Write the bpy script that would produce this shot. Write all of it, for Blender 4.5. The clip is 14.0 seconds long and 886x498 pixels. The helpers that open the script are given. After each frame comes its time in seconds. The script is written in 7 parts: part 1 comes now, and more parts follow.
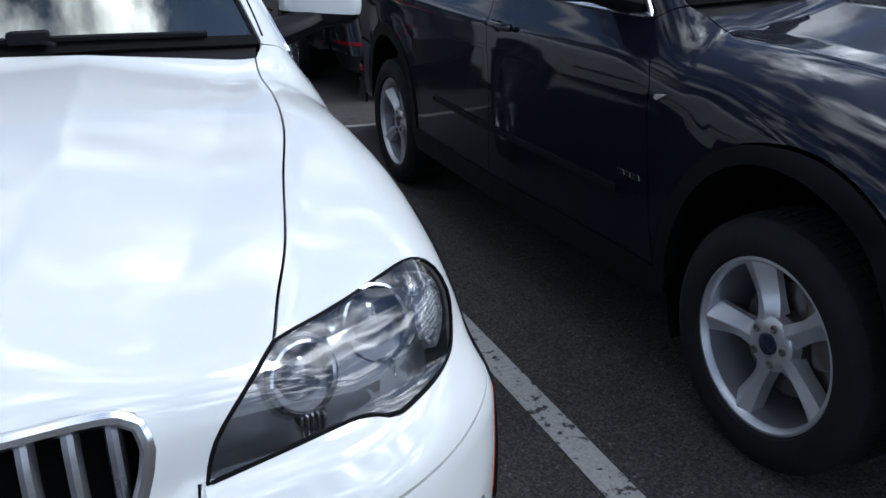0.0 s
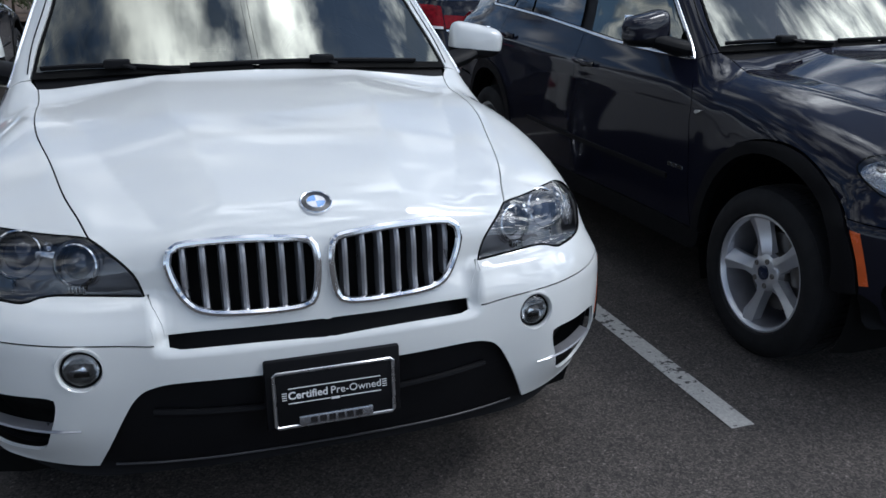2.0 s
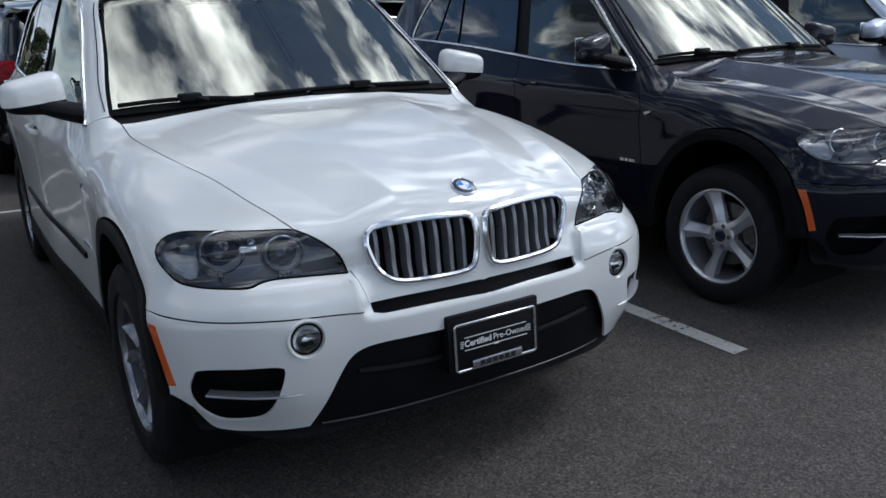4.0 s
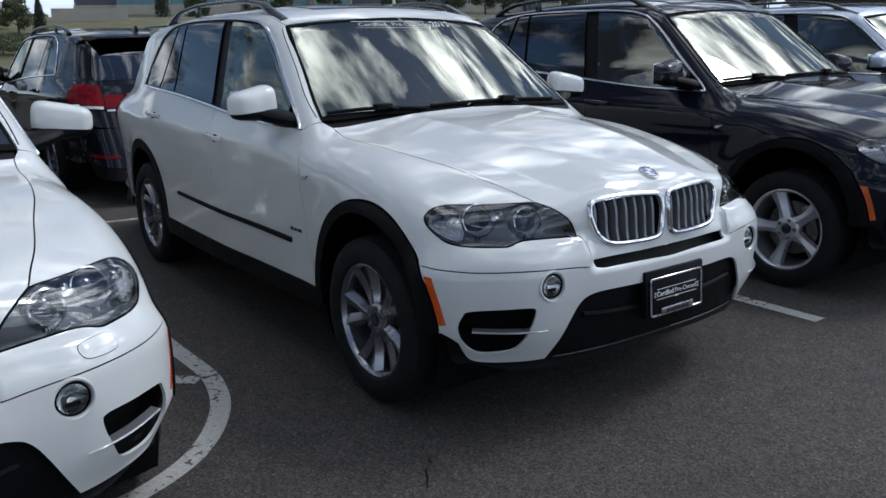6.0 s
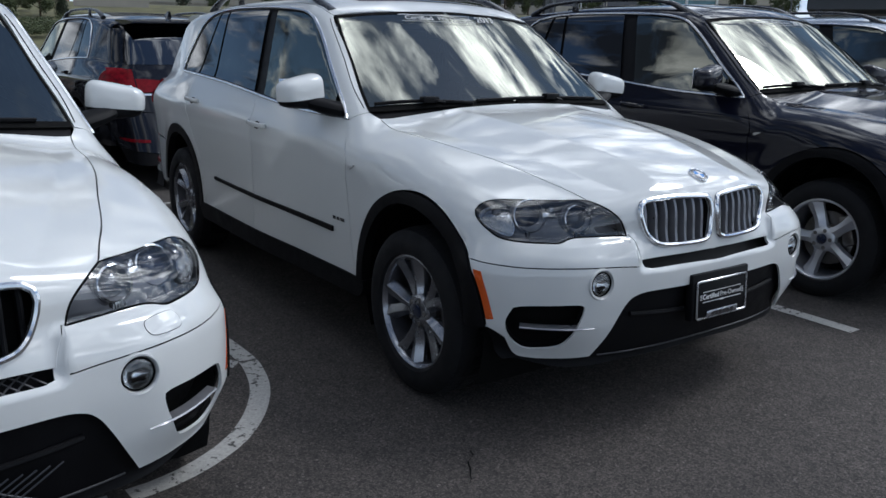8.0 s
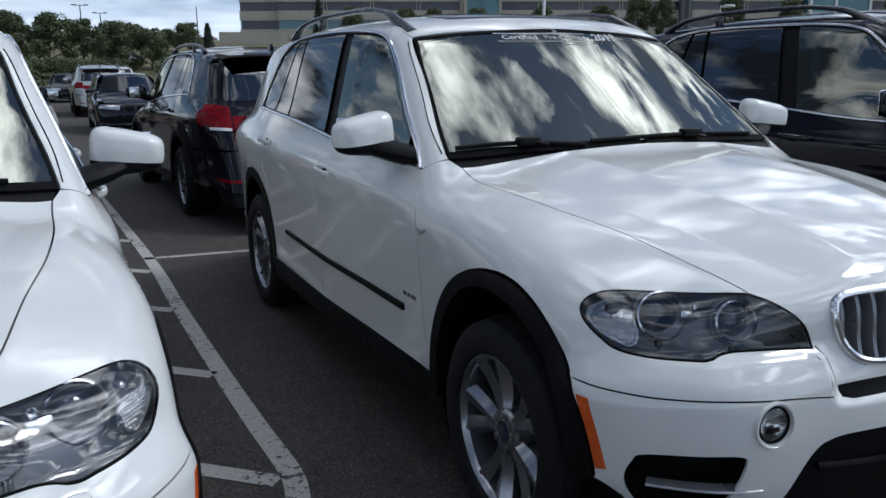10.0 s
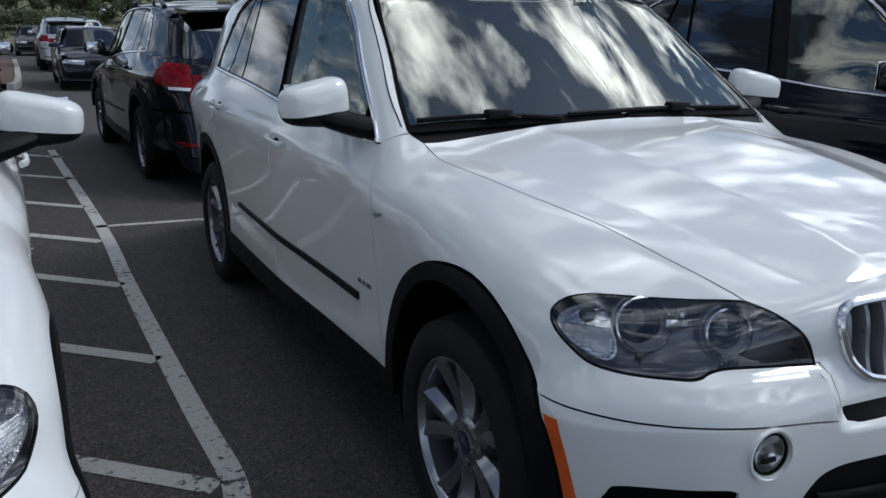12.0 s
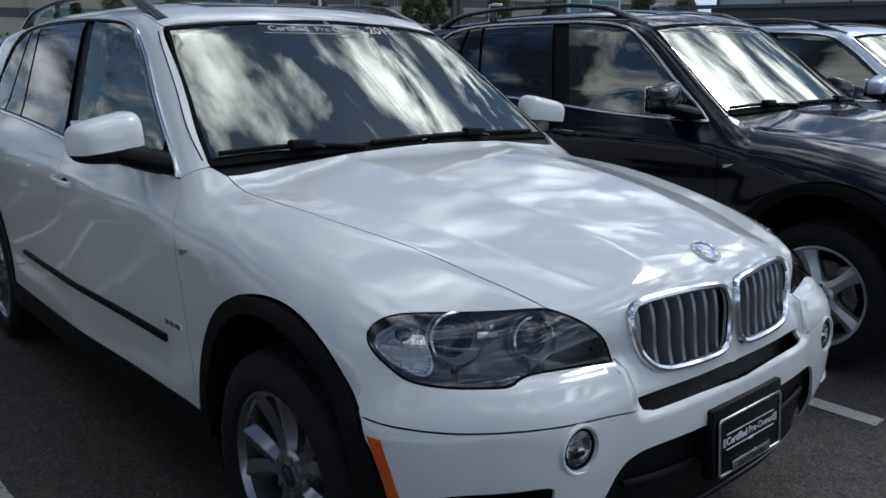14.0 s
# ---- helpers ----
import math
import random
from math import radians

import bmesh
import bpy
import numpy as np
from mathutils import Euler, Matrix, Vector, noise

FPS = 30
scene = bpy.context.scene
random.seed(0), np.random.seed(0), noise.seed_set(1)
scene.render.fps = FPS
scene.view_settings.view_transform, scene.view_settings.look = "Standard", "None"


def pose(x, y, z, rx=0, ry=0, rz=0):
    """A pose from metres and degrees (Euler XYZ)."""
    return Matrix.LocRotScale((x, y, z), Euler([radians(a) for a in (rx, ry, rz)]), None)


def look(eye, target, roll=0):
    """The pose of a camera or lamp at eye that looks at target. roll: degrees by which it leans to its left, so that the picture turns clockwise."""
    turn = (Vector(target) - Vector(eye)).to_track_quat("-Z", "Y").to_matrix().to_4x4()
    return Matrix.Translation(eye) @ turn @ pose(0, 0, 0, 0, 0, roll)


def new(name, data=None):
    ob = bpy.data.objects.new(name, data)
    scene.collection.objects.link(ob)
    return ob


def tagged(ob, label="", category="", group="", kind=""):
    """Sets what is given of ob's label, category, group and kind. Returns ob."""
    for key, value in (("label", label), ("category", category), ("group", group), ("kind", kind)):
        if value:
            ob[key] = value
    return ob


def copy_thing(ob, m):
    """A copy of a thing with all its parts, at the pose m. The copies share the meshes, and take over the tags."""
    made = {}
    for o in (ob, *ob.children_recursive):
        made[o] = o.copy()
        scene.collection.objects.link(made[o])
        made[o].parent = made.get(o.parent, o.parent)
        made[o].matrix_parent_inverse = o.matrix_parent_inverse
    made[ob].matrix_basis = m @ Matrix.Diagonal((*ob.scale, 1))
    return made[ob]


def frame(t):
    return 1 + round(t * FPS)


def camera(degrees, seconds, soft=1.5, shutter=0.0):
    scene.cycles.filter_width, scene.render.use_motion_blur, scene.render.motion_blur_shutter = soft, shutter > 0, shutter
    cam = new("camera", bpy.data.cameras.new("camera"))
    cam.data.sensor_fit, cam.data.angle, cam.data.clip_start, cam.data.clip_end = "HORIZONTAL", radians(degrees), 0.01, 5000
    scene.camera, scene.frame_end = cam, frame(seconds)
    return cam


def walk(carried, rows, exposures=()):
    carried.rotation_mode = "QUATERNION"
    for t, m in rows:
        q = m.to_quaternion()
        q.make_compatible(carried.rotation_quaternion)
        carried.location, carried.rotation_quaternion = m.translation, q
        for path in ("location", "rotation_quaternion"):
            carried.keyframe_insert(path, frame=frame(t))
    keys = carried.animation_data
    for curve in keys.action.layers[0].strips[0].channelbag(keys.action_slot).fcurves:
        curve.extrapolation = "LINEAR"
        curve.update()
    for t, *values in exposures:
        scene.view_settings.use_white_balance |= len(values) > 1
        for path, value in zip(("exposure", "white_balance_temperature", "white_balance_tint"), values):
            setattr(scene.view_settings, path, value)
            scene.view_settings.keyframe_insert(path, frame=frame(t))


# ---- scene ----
cam = camera(57.1, 14.0)
PATH = [
    (0, (0.392, -1.581, 1.404), (1.091, 0.139, 0.662), -1.0),
    (0.5, (0.207, -1.89, 1.422), (0.91, -0.214, 0.588), -1.2),
    (1, (0.104, -2.218, 1.496), (0.56, -0.447, 0.687), -1.3),
    (1.5, (-0.111, -2.483, 1.506), (0.328, -0.637, 0.874), -2.4),
    (2, (-0.343, -2.641, 1.523), (0.275, -0.856, 0.863), 0.6),
    (2.5, (-0.563, -2.811, 1.516), (0.057, -1.045, 0.811), -0.7),
    (2.7, (-0.655, -2.835, 1.528), (-0.019, -1.08, 0.81), -0.4),
    (4.8, (-1.902, -2.678, 1.459), (-0.705, -1.149, 0.98), -1.7),
    (5, (-2.031, -2.694, 1.459), (-0.868, -1.137, 0.987), 0.2),
    (5.5, (-2.297, -2.793, 1.469), (-1.225, -1.208, 0.888), -1.6),
    (6, (-2.537, -2.778, 1.46), (-1.402, -1.206, 0.971), -1.0),
    (6.5, (-2.673, -2.781, 1.455), (-1.558, -1.203, 0.939), -1.3),
    (7, (-2.695, -2.79, 1.464), (-1.574, -1.199, 1.003), 0.5),
    (7.5, (-2.695, -2.762, 1.46), (-1.54, -1.192, 1.009), 1.2),
    (8, (-2.669, -2.702, 1.441), (-1.551, -1.118, 0.949), 1.2),
    (8.5, (-2.542, -2.578, 1.422), (-1.445, -0.986, 0.908), 0.8),
    (9, (-2.354, -2.399, 1.449), (-1.375, -0.693, 1.086), 1.1),
    (9.2, (-2.286, -2.315, 1.429), (-1.353, -0.584, 1.061), 1.0),
    (11.3, (-1.887, -1.755, 1.446), (-1.066, 0.002, 0.956), -0.7),
    (11.5, (-1.886, -1.755, 1.441), (-1.044, -0.007, 0.955), 0.5),
    (12, (-1.872, -1.759, 1.444), (-0.981, -0.046, 0.921), 0.5),
    (12.5, (-1.876, -1.773, 1.441), (-0.972, -0.056, 0.96), 0.1),
    (13, (-1.87, -1.771, 1.427), (-0.776, -0.159, 0.975), 0.5),
    (13.5, (-1.86, -1.763, 1.432), (-0.593, -0.274, 1.009), 0.3),
    (14, (-1.886, -1.782, 1.435), (-0.606, -0.311, 0.989), -0.1),
]
walk(cam, [(t, look(eye, target, roll)) for t, eye, target, roll in PATH], [(0.0, -0.72, 5600, 9), (0.5, -0.82, 5750, 9), (1.0, -0.92, 5750, 9), (2.5, -0.90, 5800, 9), (5.0, -1.10, 5800, 9), (7.0, -1.06, 5800, 9), (9.0, -1.14, 5800, 9), (11.5, -1.14, 5800, 9), (13.0, -1.18, 5800, 9), (14.0, -1.32, 5750, 9)])

# ---------------------------------------------------------------- light
world = bpy.data.worlds.new("sky")
scene.world = world
world.use_nodes = True
SUN_AZ, SUN_EL = 103.0, 52.0   # degrees: azimuth from +y towards +x, height


def sky_nodes():
    nt = world.node_tree
    nt.nodes.clear()
    out = nt.nodes.new("ShaderNodeOutputWorld")
    bg = nt.nodes.new("ShaderNodeBackground")
    sky = nt.nodes.new("ShaderNodeTexSky")
    sky.sky_type = "NISHITA"
    sky.sun_disc = False
    sky.sun_elevation = radians(SUN_EL)
    sky.sun_rotation = radians(SUN_AZ)
    sky.air_density, sky.dust_density, sky.ozone_density = 1.0, 0.6, 2.2
    tc = nt.nodes.new("ShaderNodeTexCoord")
    # clouds lie on a flat layer: direction divided by its height
    sep = nt.nodes.new("ShaderNodeSeparateXYZ")
    nt.links.new(tc.outputs["Generated"], sep.inputs[0])
    up = nt.nodes.new("ShaderNodeMath"); up.operation = "MAXIMUM"; up.inputs[1].default_value = 0.0
    nt.links.new(sep.outputs[2], up.inputs[0])
    den = nt.nodes.new("ShaderNodeMath"); den.operation = "ADD"; den.inputs[1].default_value = 0.34
    nt.links.new(up.outputs[0], den.inputs[0])
    div = nt.nodes.new("ShaderNodeVectorMath"); div.operation = "DIVIDE"
    comb = nt.nodes.new("ShaderNodeCombineXYZ")
    for i in range(3):
        nt.links.new(den.outputs[0], comb.inputs[i])
    nt.links.new(tc.outputs["Generated"], div.inputs[0])
    nt.links.new(comb.outputs[0], div.inputs[1])
    n1 = nt.nodes.new("ShaderNodeTexNoise")
    n1.inputs["Scale"].default_value, n1.inputs["Detail"].default_value, n1.inputs["Roughness"].default_value = 4.2, 9.0, 0.60
    n1.inputs["Distortion"].default_value = 0.35
    nt.links.new(div.outputs[0], n1.inputs["Vector"])
    ramp = nt.nodes.new("ShaderNodeValToRGB")
    ramp.color_ramp.elements[0].position, ramp.color_ramp.elements[1].position = 0.44, 0.58
    nt.links.new(n1.outputs["Fac"], ramp.inputs[0])
    # cloud body: bright rims, grey bellies
    n2 = nt.nodes.new("ShaderNodeTexNoise")
    n2.inputs["Scale"].default_value, n2.inputs["Detail"].default_value = 5.5, 7.0
    nt.links.new(div.outputs[0], n2.inputs["Vector"])
    belly = nt.nodes.new("ShaderNodeValToRGB")
    belly.color_ramp.elements[0].position, belly.color_ramp.elements[0].color = 0.42, (1.6, 1.9, 2.5, 1)
    belly.color_ramp.elements[1].position, belly.color_ramp.elements[1].color = 0.66, (50.0, 49.0, 47.0, 1)
    nt.links.new(n2.outputs["Fac"], belly.inputs[0])
    mix = nt.nodes.new("ShaderNodeMix"); mix.data_type = "RGBA"
    nt.links.new(ramp.outputs[0], mix.inputs[0])
    deep = nt.nodes.new("ShaderNodeVectorMath"); deep.operation = "SCALE"; deep.inputs[3].default_value = 1.5
    nt.links.new(sky.outputs[0], deep.inputs[0])
    nt.links.new(deep.outputs[0], mix.inputs[6])
    # thin bright cloud round the veiled sun
    a, e = radians(SUN_AZ), radians(SUN_EL)
    dot = nt.nodes.new("ShaderNodeVectorMath"); dot.operation = "DOT_PRODUCT"
    dot.inputs[1].default_value = (math.sin(a) * math.cos(e), math.cos(a) * math.cos(e), math.sin(e))
    nt.links.new(tc.outputs["Generated"], dot.inputs[0])
    halo = nt.nodes.new("ShaderNodeMapRange"); halo.interpolation_type = "SMOOTHSTEP"
    halo.inputs[1].default_value, halo.inputs[2].default_value, halo.inputs[3].default_value, halo.inputs[4].default_value = 0.45, 1.0, 0.50, 3.1
    nt.links.new(dot.outputs["Value"], halo.inputs[0])
    glow = nt.nodes.new("ShaderNodeVectorMath"); glow.operation = "SCALE"
    nt.links.new(belly.outputs[0], glow.inputs[0])
    nt.links.new(halo.outputs[0], glow.inputs[3])
    nt.links.new(glow.outputs[0], mix.inputs[7])
    # pale haze and thin layered cloud low down
    low = nt.nodes.new("ShaderNodeMapRange"); low.interpolation_type = "SMOOTHSTEP"
    low.inputs[1].default_value, low.inputs[2].default_value, low.inputs[3].default_value, low.inputs[4].default_value = 0.02, 0.20, 0.96, 0.0
    nt.links.new(sep.outputs[2], low.inputs[0])
    flat = nt.nodes.new("ShaderNodeMapping")
    flat.inputs["Scale"].default_value = (1.6, 1.6, 16.0)
    nt.links.new(tc.outputs["Generated"], flat.inputs[0])
    n3 = nt.nodes.new("ShaderNodeTexNoise")
    n3.inputs["Scale"].default_value, n3.inputs["Detail"].default_value = 2.2, 6.0
    nt.links.new(flat.outputs[0], n3.inputs["Vector"])
    haze = nt.nodes.new("ShaderNodeValToRGB")
    haze.color_ramp.elements[0].position, haze.color_ramp.elements[0].color = 0.36, (10.0, 12.2, 15.5, 1)
    haze.color_ramp.elements[1].position, haze.color_ramp.elements[1].color = 0.62, (22.0, 23.2, 24.0, 1)
    nt.links.new(n3.outputs["Fac"], haze.inputs[0])
    veil = nt.nodes.new("ShaderNodeMix"); veil.data_type = "RGBA"
    nt.links.new(low.outputs[0], veil.inputs[0])
    nt.links.new(mix.outputs[2], veil.inputs[6])
    nt.links.new(haze.outputs[0], veil.inputs[7])
    nt.links.new(veil.outputs[2], bg.inputs[0])
    bg.inputs[1].default_value = 0.11
    nt.links.new(bg.outputs[0], out.inputs[0])


sky_nodes()
sun = new("sun", bpy.data.lights.new("sun", "SUN"))
sun.data.energy, sun.data.angle, sun.data.color = 2.0, radians(15.0), (1.0, 0.95, 0.88)
sun.matrix_world = look((30 * math.sin(radians(SUN_AZ)), 30 * math.cos(radians(SUN_AZ)), 30 * math.tan(radians(SUN_EL))), (0, 0, 0))

# ---------------------------------------------------------------- materials
def nodes_of(name):
    m = bpy.data.materials.new(name)
    m.use_nodes = True
    nt = m.node_tree
    return m, nt, nt.nodes["Principled BSDF"]


def link_noise(nt, scale, detail=4.0, coord="Object", rough=0.55):
    tc = nt.nodes.new("ShaderNodeTexCoord")
    n = nt.nodes.new("ShaderNodeTexNoise")
    n.inputs["Scale"].default_value, n.inputs["Detail"].default_value, n.inputs["Roughness"].default_value = scale, detail, rough
    nt.links.new(tc.outputs[coord], n.inputs["Vector"])
    return n


def ramp_of(nt, fac, a, ca, b, cb):
    r = nt.nodes.new("ShaderNodeValToRGB")
    r.color_ramp.elements[0].position, r.color_ramp.elements[0].color = a, (*ca, 1) if len(ca) == 3 else ca
    r.color_ramp.elements[1].position, r.color_ramp.elements[1].color = b, (*cb, 1) if len(cb) == 3 else cb
    nt.links.new(fac, r.inputs[0])
    return r


def plain(name, color, rough=0.5, metal=0.0, vary=0.12, scale=14.0, bump=0.0, bump_scale=200.0, coat=0.0, spec=0.5):
    """A surface with a little variation of tone and gloss."""
    m, nt, p = nodes_of(name)
    n = link_noise(nt, scale)
    dark = tuple(c * (1 - vary) for c in color)
    light = tuple(min(1, c * (1 + vary)) for c in color)
    r = ramp_of(nt, n.outputs["Fac"], 0.3, dark, 0.7, light)
    nt.links.new(r.outputs[0], p.inputs["Base Color"])
    g = ramp_of(nt, n.outputs["Fac"], 0.3, (rough * 0.85,) * 3, 0.7, (min(1, rough * 1.15),) * 3)
    nt.links.new(g.outputs[0], p.inputs["Roughness"])
    p.inputs["Metallic"].default_value = metal
    p.inputs["Specular IOR Level"].default_value = spec
    p.inputs["Coat Weight"].default_value = coat
    if bump:
        b = nt.nodes.new("ShaderNodeBump")
        b.inputs["Strength"].default_value, b.inputs["Distance"].default_value = bump, 0.002
        n2 = link_noise(nt, bump_scale, 3.0)
        nt.links.new(n2.outputs["Fac"], b.inputs["Height"])
        nt.links.new(b.outputs[0], p.inputs["Normal"])
    return m


def car_paint(name, color, metal=0.0, dust=0.05, ior=1.7):
    m, nt, p = nodes_of(name)
    n = link_noise(nt, 3.0, 6.0)
    dusty = tuple(c * (1 - dust) + 0.30 * dust for c in color)
    r = ramp_of(nt, n.outputs["Fac"], 0.35, color, 0.75, dusty)
    nt.links.new(r.outputs[0], p.inputs["Base Color"])
    p.inputs["Metallic"].default_value = metal
    p.inputs["Roughness"].default_value = 0.42 if metal else 0.5
    p.inputs["Specular IOR Level"].default_value = 0.08
    p.inputs["Coat Weight"].default_value = 1.0
    g = ramp_of(nt, n.outputs["Fac"], 0.3, (0.02,) * 3, 0.8, (0.06,) * 3)
    nt.links.new(g.outputs[0], p.inputs["Coat Roughness"])
    p.inputs["Coat IOR"].default_value = ior
    # faint orange peel of the lacquer
    b = nt.nodes.new("ShaderNodeBump")
    b.inputs["Strength"].default_value, b.inputs["Distance"].default_value = 0.05, 0.0006
    n2 = link_noise(nt, 160.0, 1.0)
    nt.links.new(n2.outputs["Fac"], b.inputs["Height"])
    nt.links.new(b.outputs[0], p.inputs["Coat Normal"])
    return m


def glass_of(name, tint, ior=1.5, rough=0.0, sheen=(1.0, 1.0, 1.0)):
    """A thin pane: tinted see-through with a mirror sheen by Fresnel."""
    m, nt, p = nodes_of(name)
    nt.nodes.remove(p)
    out = nt.nodes["Material Output"]
    tr = nt.nodes.new("ShaderNodeBsdfTransparent")
    tr.inputs[0].default_value = (*tint, 1)
    gl = nt.nodes.new("ShaderNodeBsdfGlossy")
    gl.inputs["Roughness"].default_value = rough
    fr = nt.nodes.new("ShaderNodeFresnel")
    fr.inputs["IOR"].default_value = ior
    n = link_noise(nt, 5.0, 5.0)
    smear = ramp_of(nt, n.outputs["Fac"], 0.3, tuple(0.9 * c for c in sheen), 0.7, sheen)
    nt.links.new(smear.outputs[0], gl.inputs["Color"])
    mx = nt.nodes.new("ShaderNodeMixShader")
    nt.links.new(fr.outputs[0], mx.inputs[0])
    nt.links.new(tr.outputs[0], mx.inputs[1])
    nt.links.new(gl.outputs[0], mx.inputs[2])
    nt.links.new(mx.outputs[0], out.inputs[0])
    return m


def asphalt():
    m, nt, p = nodes_of("asphalt")
    big = link_noise(nt, 0.35, 6.0)
    mid = link_noise(nt, 9.0, 6.0)
    fine = link_noise(nt, 130.0, 5.0, rough=0.8)
    a = ramp_of(nt, big.outputs["Fac"], 0.3, (0.039, 0.0347, 0.0322), 0.7, (0.063, 0.0555, 0.051))
    vor = nt.nodes.new("ShaderNodeTexVoronoi")
    tc = nt.nodes.new("ShaderNodeTexCoord")
    nt.links.new(tc.outputs["Object"], vor.inputs["Vector"])
    vor.inputs["Scale"].default_value = 130.0
    chips = ramp_of(nt, vor.outputs["Color"], 0.84, (0, 0, 0), 0.97, (0.15, 0.142, 0.13))
    add = nt.nodes.new("ShaderNodeMix"); add.data_type = "RGBA"; add.blend_type = "ADD"
    add.inputs[0].default_value = 0.55
    nt.links.new(a.outputs[0], add.inputs[6]); nt.links.new(chips.outputs[0], add.inputs[7])
    mul = nt.nodes.new("ShaderNodeMix"); mul.data_type = "RGBA"; mul.blend_type = "MULTIPLY"
    mul.inputs[0].default_value = 0.8
    g = ramp_of(nt, mid.outputs["Fac"], 0.25, (0.72,) * 3, 0.75, (1.15,) * 3)
    nt.links.new(add.outputs[2], mul.inputs[6]); nt.links.new(g.outputs[0], mul.inputs[7])
    mul2 = nt.nodes.new("ShaderNodeMix"); mul2.data_type = "RGBA"; mul2.blend_type = "MULTIPLY"
    mul2.inputs[0].default_value = 0.9
    g2 = ramp_of(nt, fine.outputs["Fac"], 0.38, (0.18,) * 3, 0.64, (2.0,) * 3)
    nt.links.new(mul.outputs[2], mul2.inputs[6]); nt.links.new(g2.outputs[0], mul2.inputs[7])
    # stones of the aggregate, each with its own tone
    stone = nt.nodes.new("ShaderNodeTexVoronoi")
    nt.links.new(tc.outputs["Object"], stone.inputs["Vector"])
    stone.inputs["Scale"].default_value = 105.0
    g3 = ramp_of(nt, stone.outputs["Color"], 0.1, (0.45,) * 3, 0.9, (1.65, 1.6, 1.55))
    mul3 = nt.nodes.new("ShaderNodeMix"); mul3.data_type = "RGBA"; mul3.blend_type = "MULTIPLY"
    mul3.inputs[0].default_value = 1.0
    nt.links.new(mul2.outputs[2], mul3.inputs[6]); nt.links.new(g3.outputs[0], mul3.inputs[7])
    nt.links.new(mul3.outputs[2], p.inputs["Base Color"])
    p.inputs["Roughness"].default_value = 0.88
    b = nt.nodes.new("ShaderNodeBump")
    b.inputs["Strength"].default_value, b.inputs["Distance"].default_value = 0.7, 0.004
    nt.links.new(fine.outputs["Fac"], b.inputs["Height"])
    nt.links.new(b.outputs[0], p.inputs["Normal"])
    return m


def road_paint():
    """Worn white line paint: flaked through to the asphalt in spots."""
    m, nt, p = nodes_of("road_paint")
    n = link_noise(nt, 28.0, 8.0, rough=0.65)
    n2 = link_noise(nt, 2.2, 3.0)
    add = nt.nodes.new("ShaderNodeMath"); add.operation = "MULTIPLY_ADD"
    add.inputs[1].default_value, add.inputs[2].default_value = 0.5, 0.0
    nt.links.new(n2.outputs["Fac"], add.inputs[0])
    s = nt.nodes.new("ShaderNodeMath"); s.operation = "ADD"
    nt.links.new(n.outputs["Fac"], s.inputs[0]); nt.links.new(add.outputs[0], s.inputs[1])
    r = ramp_of(nt, s.outputs[0], 0.825, (0.45, 0.44, 0.415), 0.88, (0.05, 0.048, 0.045))
    grime = link_noise(nt, 90.0, 4.0)
    g = ramp_of(nt, grime.outputs["Fac"], 0.3, (0.72,) * 3, 0.7, (1.05,) * 3)
    mul = nt.nodes.new("ShaderNodeMix"); mul.data_type = "RGBA"; mul.blend_type = "MULTIPLY"
    mul.inputs[0].default_value = 1.0
    nt.links.new(r.outputs[0], mul.inputs[6]); nt.links.new(g.outputs[0], mul.inputs[7])
    nt.links.new(mul.outputs[2], p.inputs["Base Color"])
    p.inputs["Roughness"].default_value = 0.75
    return m


WHITE = car_paint("white_paint", (0.70, 0.71, 0.695), dust=0.04)
NAVY = car_paint("navy_paint", (0.0016, 0.0022, 0.0095), dust=0.0015, ior=1.40)
BLACK = car_paint("black_paint", (0.003, 0.0035, 0.007), dust=0.003, ior=1.48)
SILVER = car_paint("silver_blue_paint", (0.42, 0.47, 0.56), metal=0.6, dust=0.05)
GREY = car_paint("grey_paint", (0.42, 0.43, 0.44), metal=0.5, dust=0.05)
TRIM = plain("black_plastic", (0.006, 0.006, 0.007), 0.5, bump=0.15, bump_scale=500, spec=0.12)
# near-black: real black parts, and shade in gaps and recesses put in as colour
DARK = plain("black_and_gap_shade", (0.006, 0.006, 0.006), 0.9, spec=0.1)
RUBBER = plain("tyre_rubber", (0.010, 0.010, 0.011), 0.8, bump=0.2, bump_scale=120, spec=0.3)
CHROME = plain("chrome", (0.80, 0.81, 0.83), 0.15, 1.0, vary=0.04)
SATIN = plain("satin_silver", (0.55, 0.56, 0.58), 0.28, 1.0, vary=0.06)
SLAT = plain("titanium_grey_slat", (0.34, 0.34, 0.36), 0.32, 0.7, vary=0.1)
ALLOY = plain("alloy_silver", (0.66, 0.67, 0.70), 0.34, 0.7, vary=0.02)
ALLOY_DARK = plain("alloy_grey", (0.38, 0.39, 0.42), 0.25, 0.9, vary=0.03)
STEEL = plain("brake_steel", (0.20, 0.19, 0.18), 0.4, 0.9, vary=0.2)
LAMP_GREY = plain("lamp_housing_grey", (0.20, 0.205, 0.225), 0.36, 0.2)
AMBER = plain("amber_lens", (0.62, 0.10, 0.015), 0.25, coat=0.6)
RED = plain("red_lens", (0.19, 0.002, 0.007), 0.22, spec=0.25, vary=0.5, scale=22)
BLUE = plain("badge_blue", (0.03, 0.22, 0.62), 0.2, coat=1.0)
PLATEWHITE = plain("print_white", (0.75, 0.75, 0.75), 0.4)
GLASS = glass_of("window_glass", (0.26, 0.30, 0.29), 2.9, sheen=(0.99, 1.0, 0.88))
DARKGLASS = glass_of("privacy_glass", (0.07, 0.08, 0.09), 2.4)
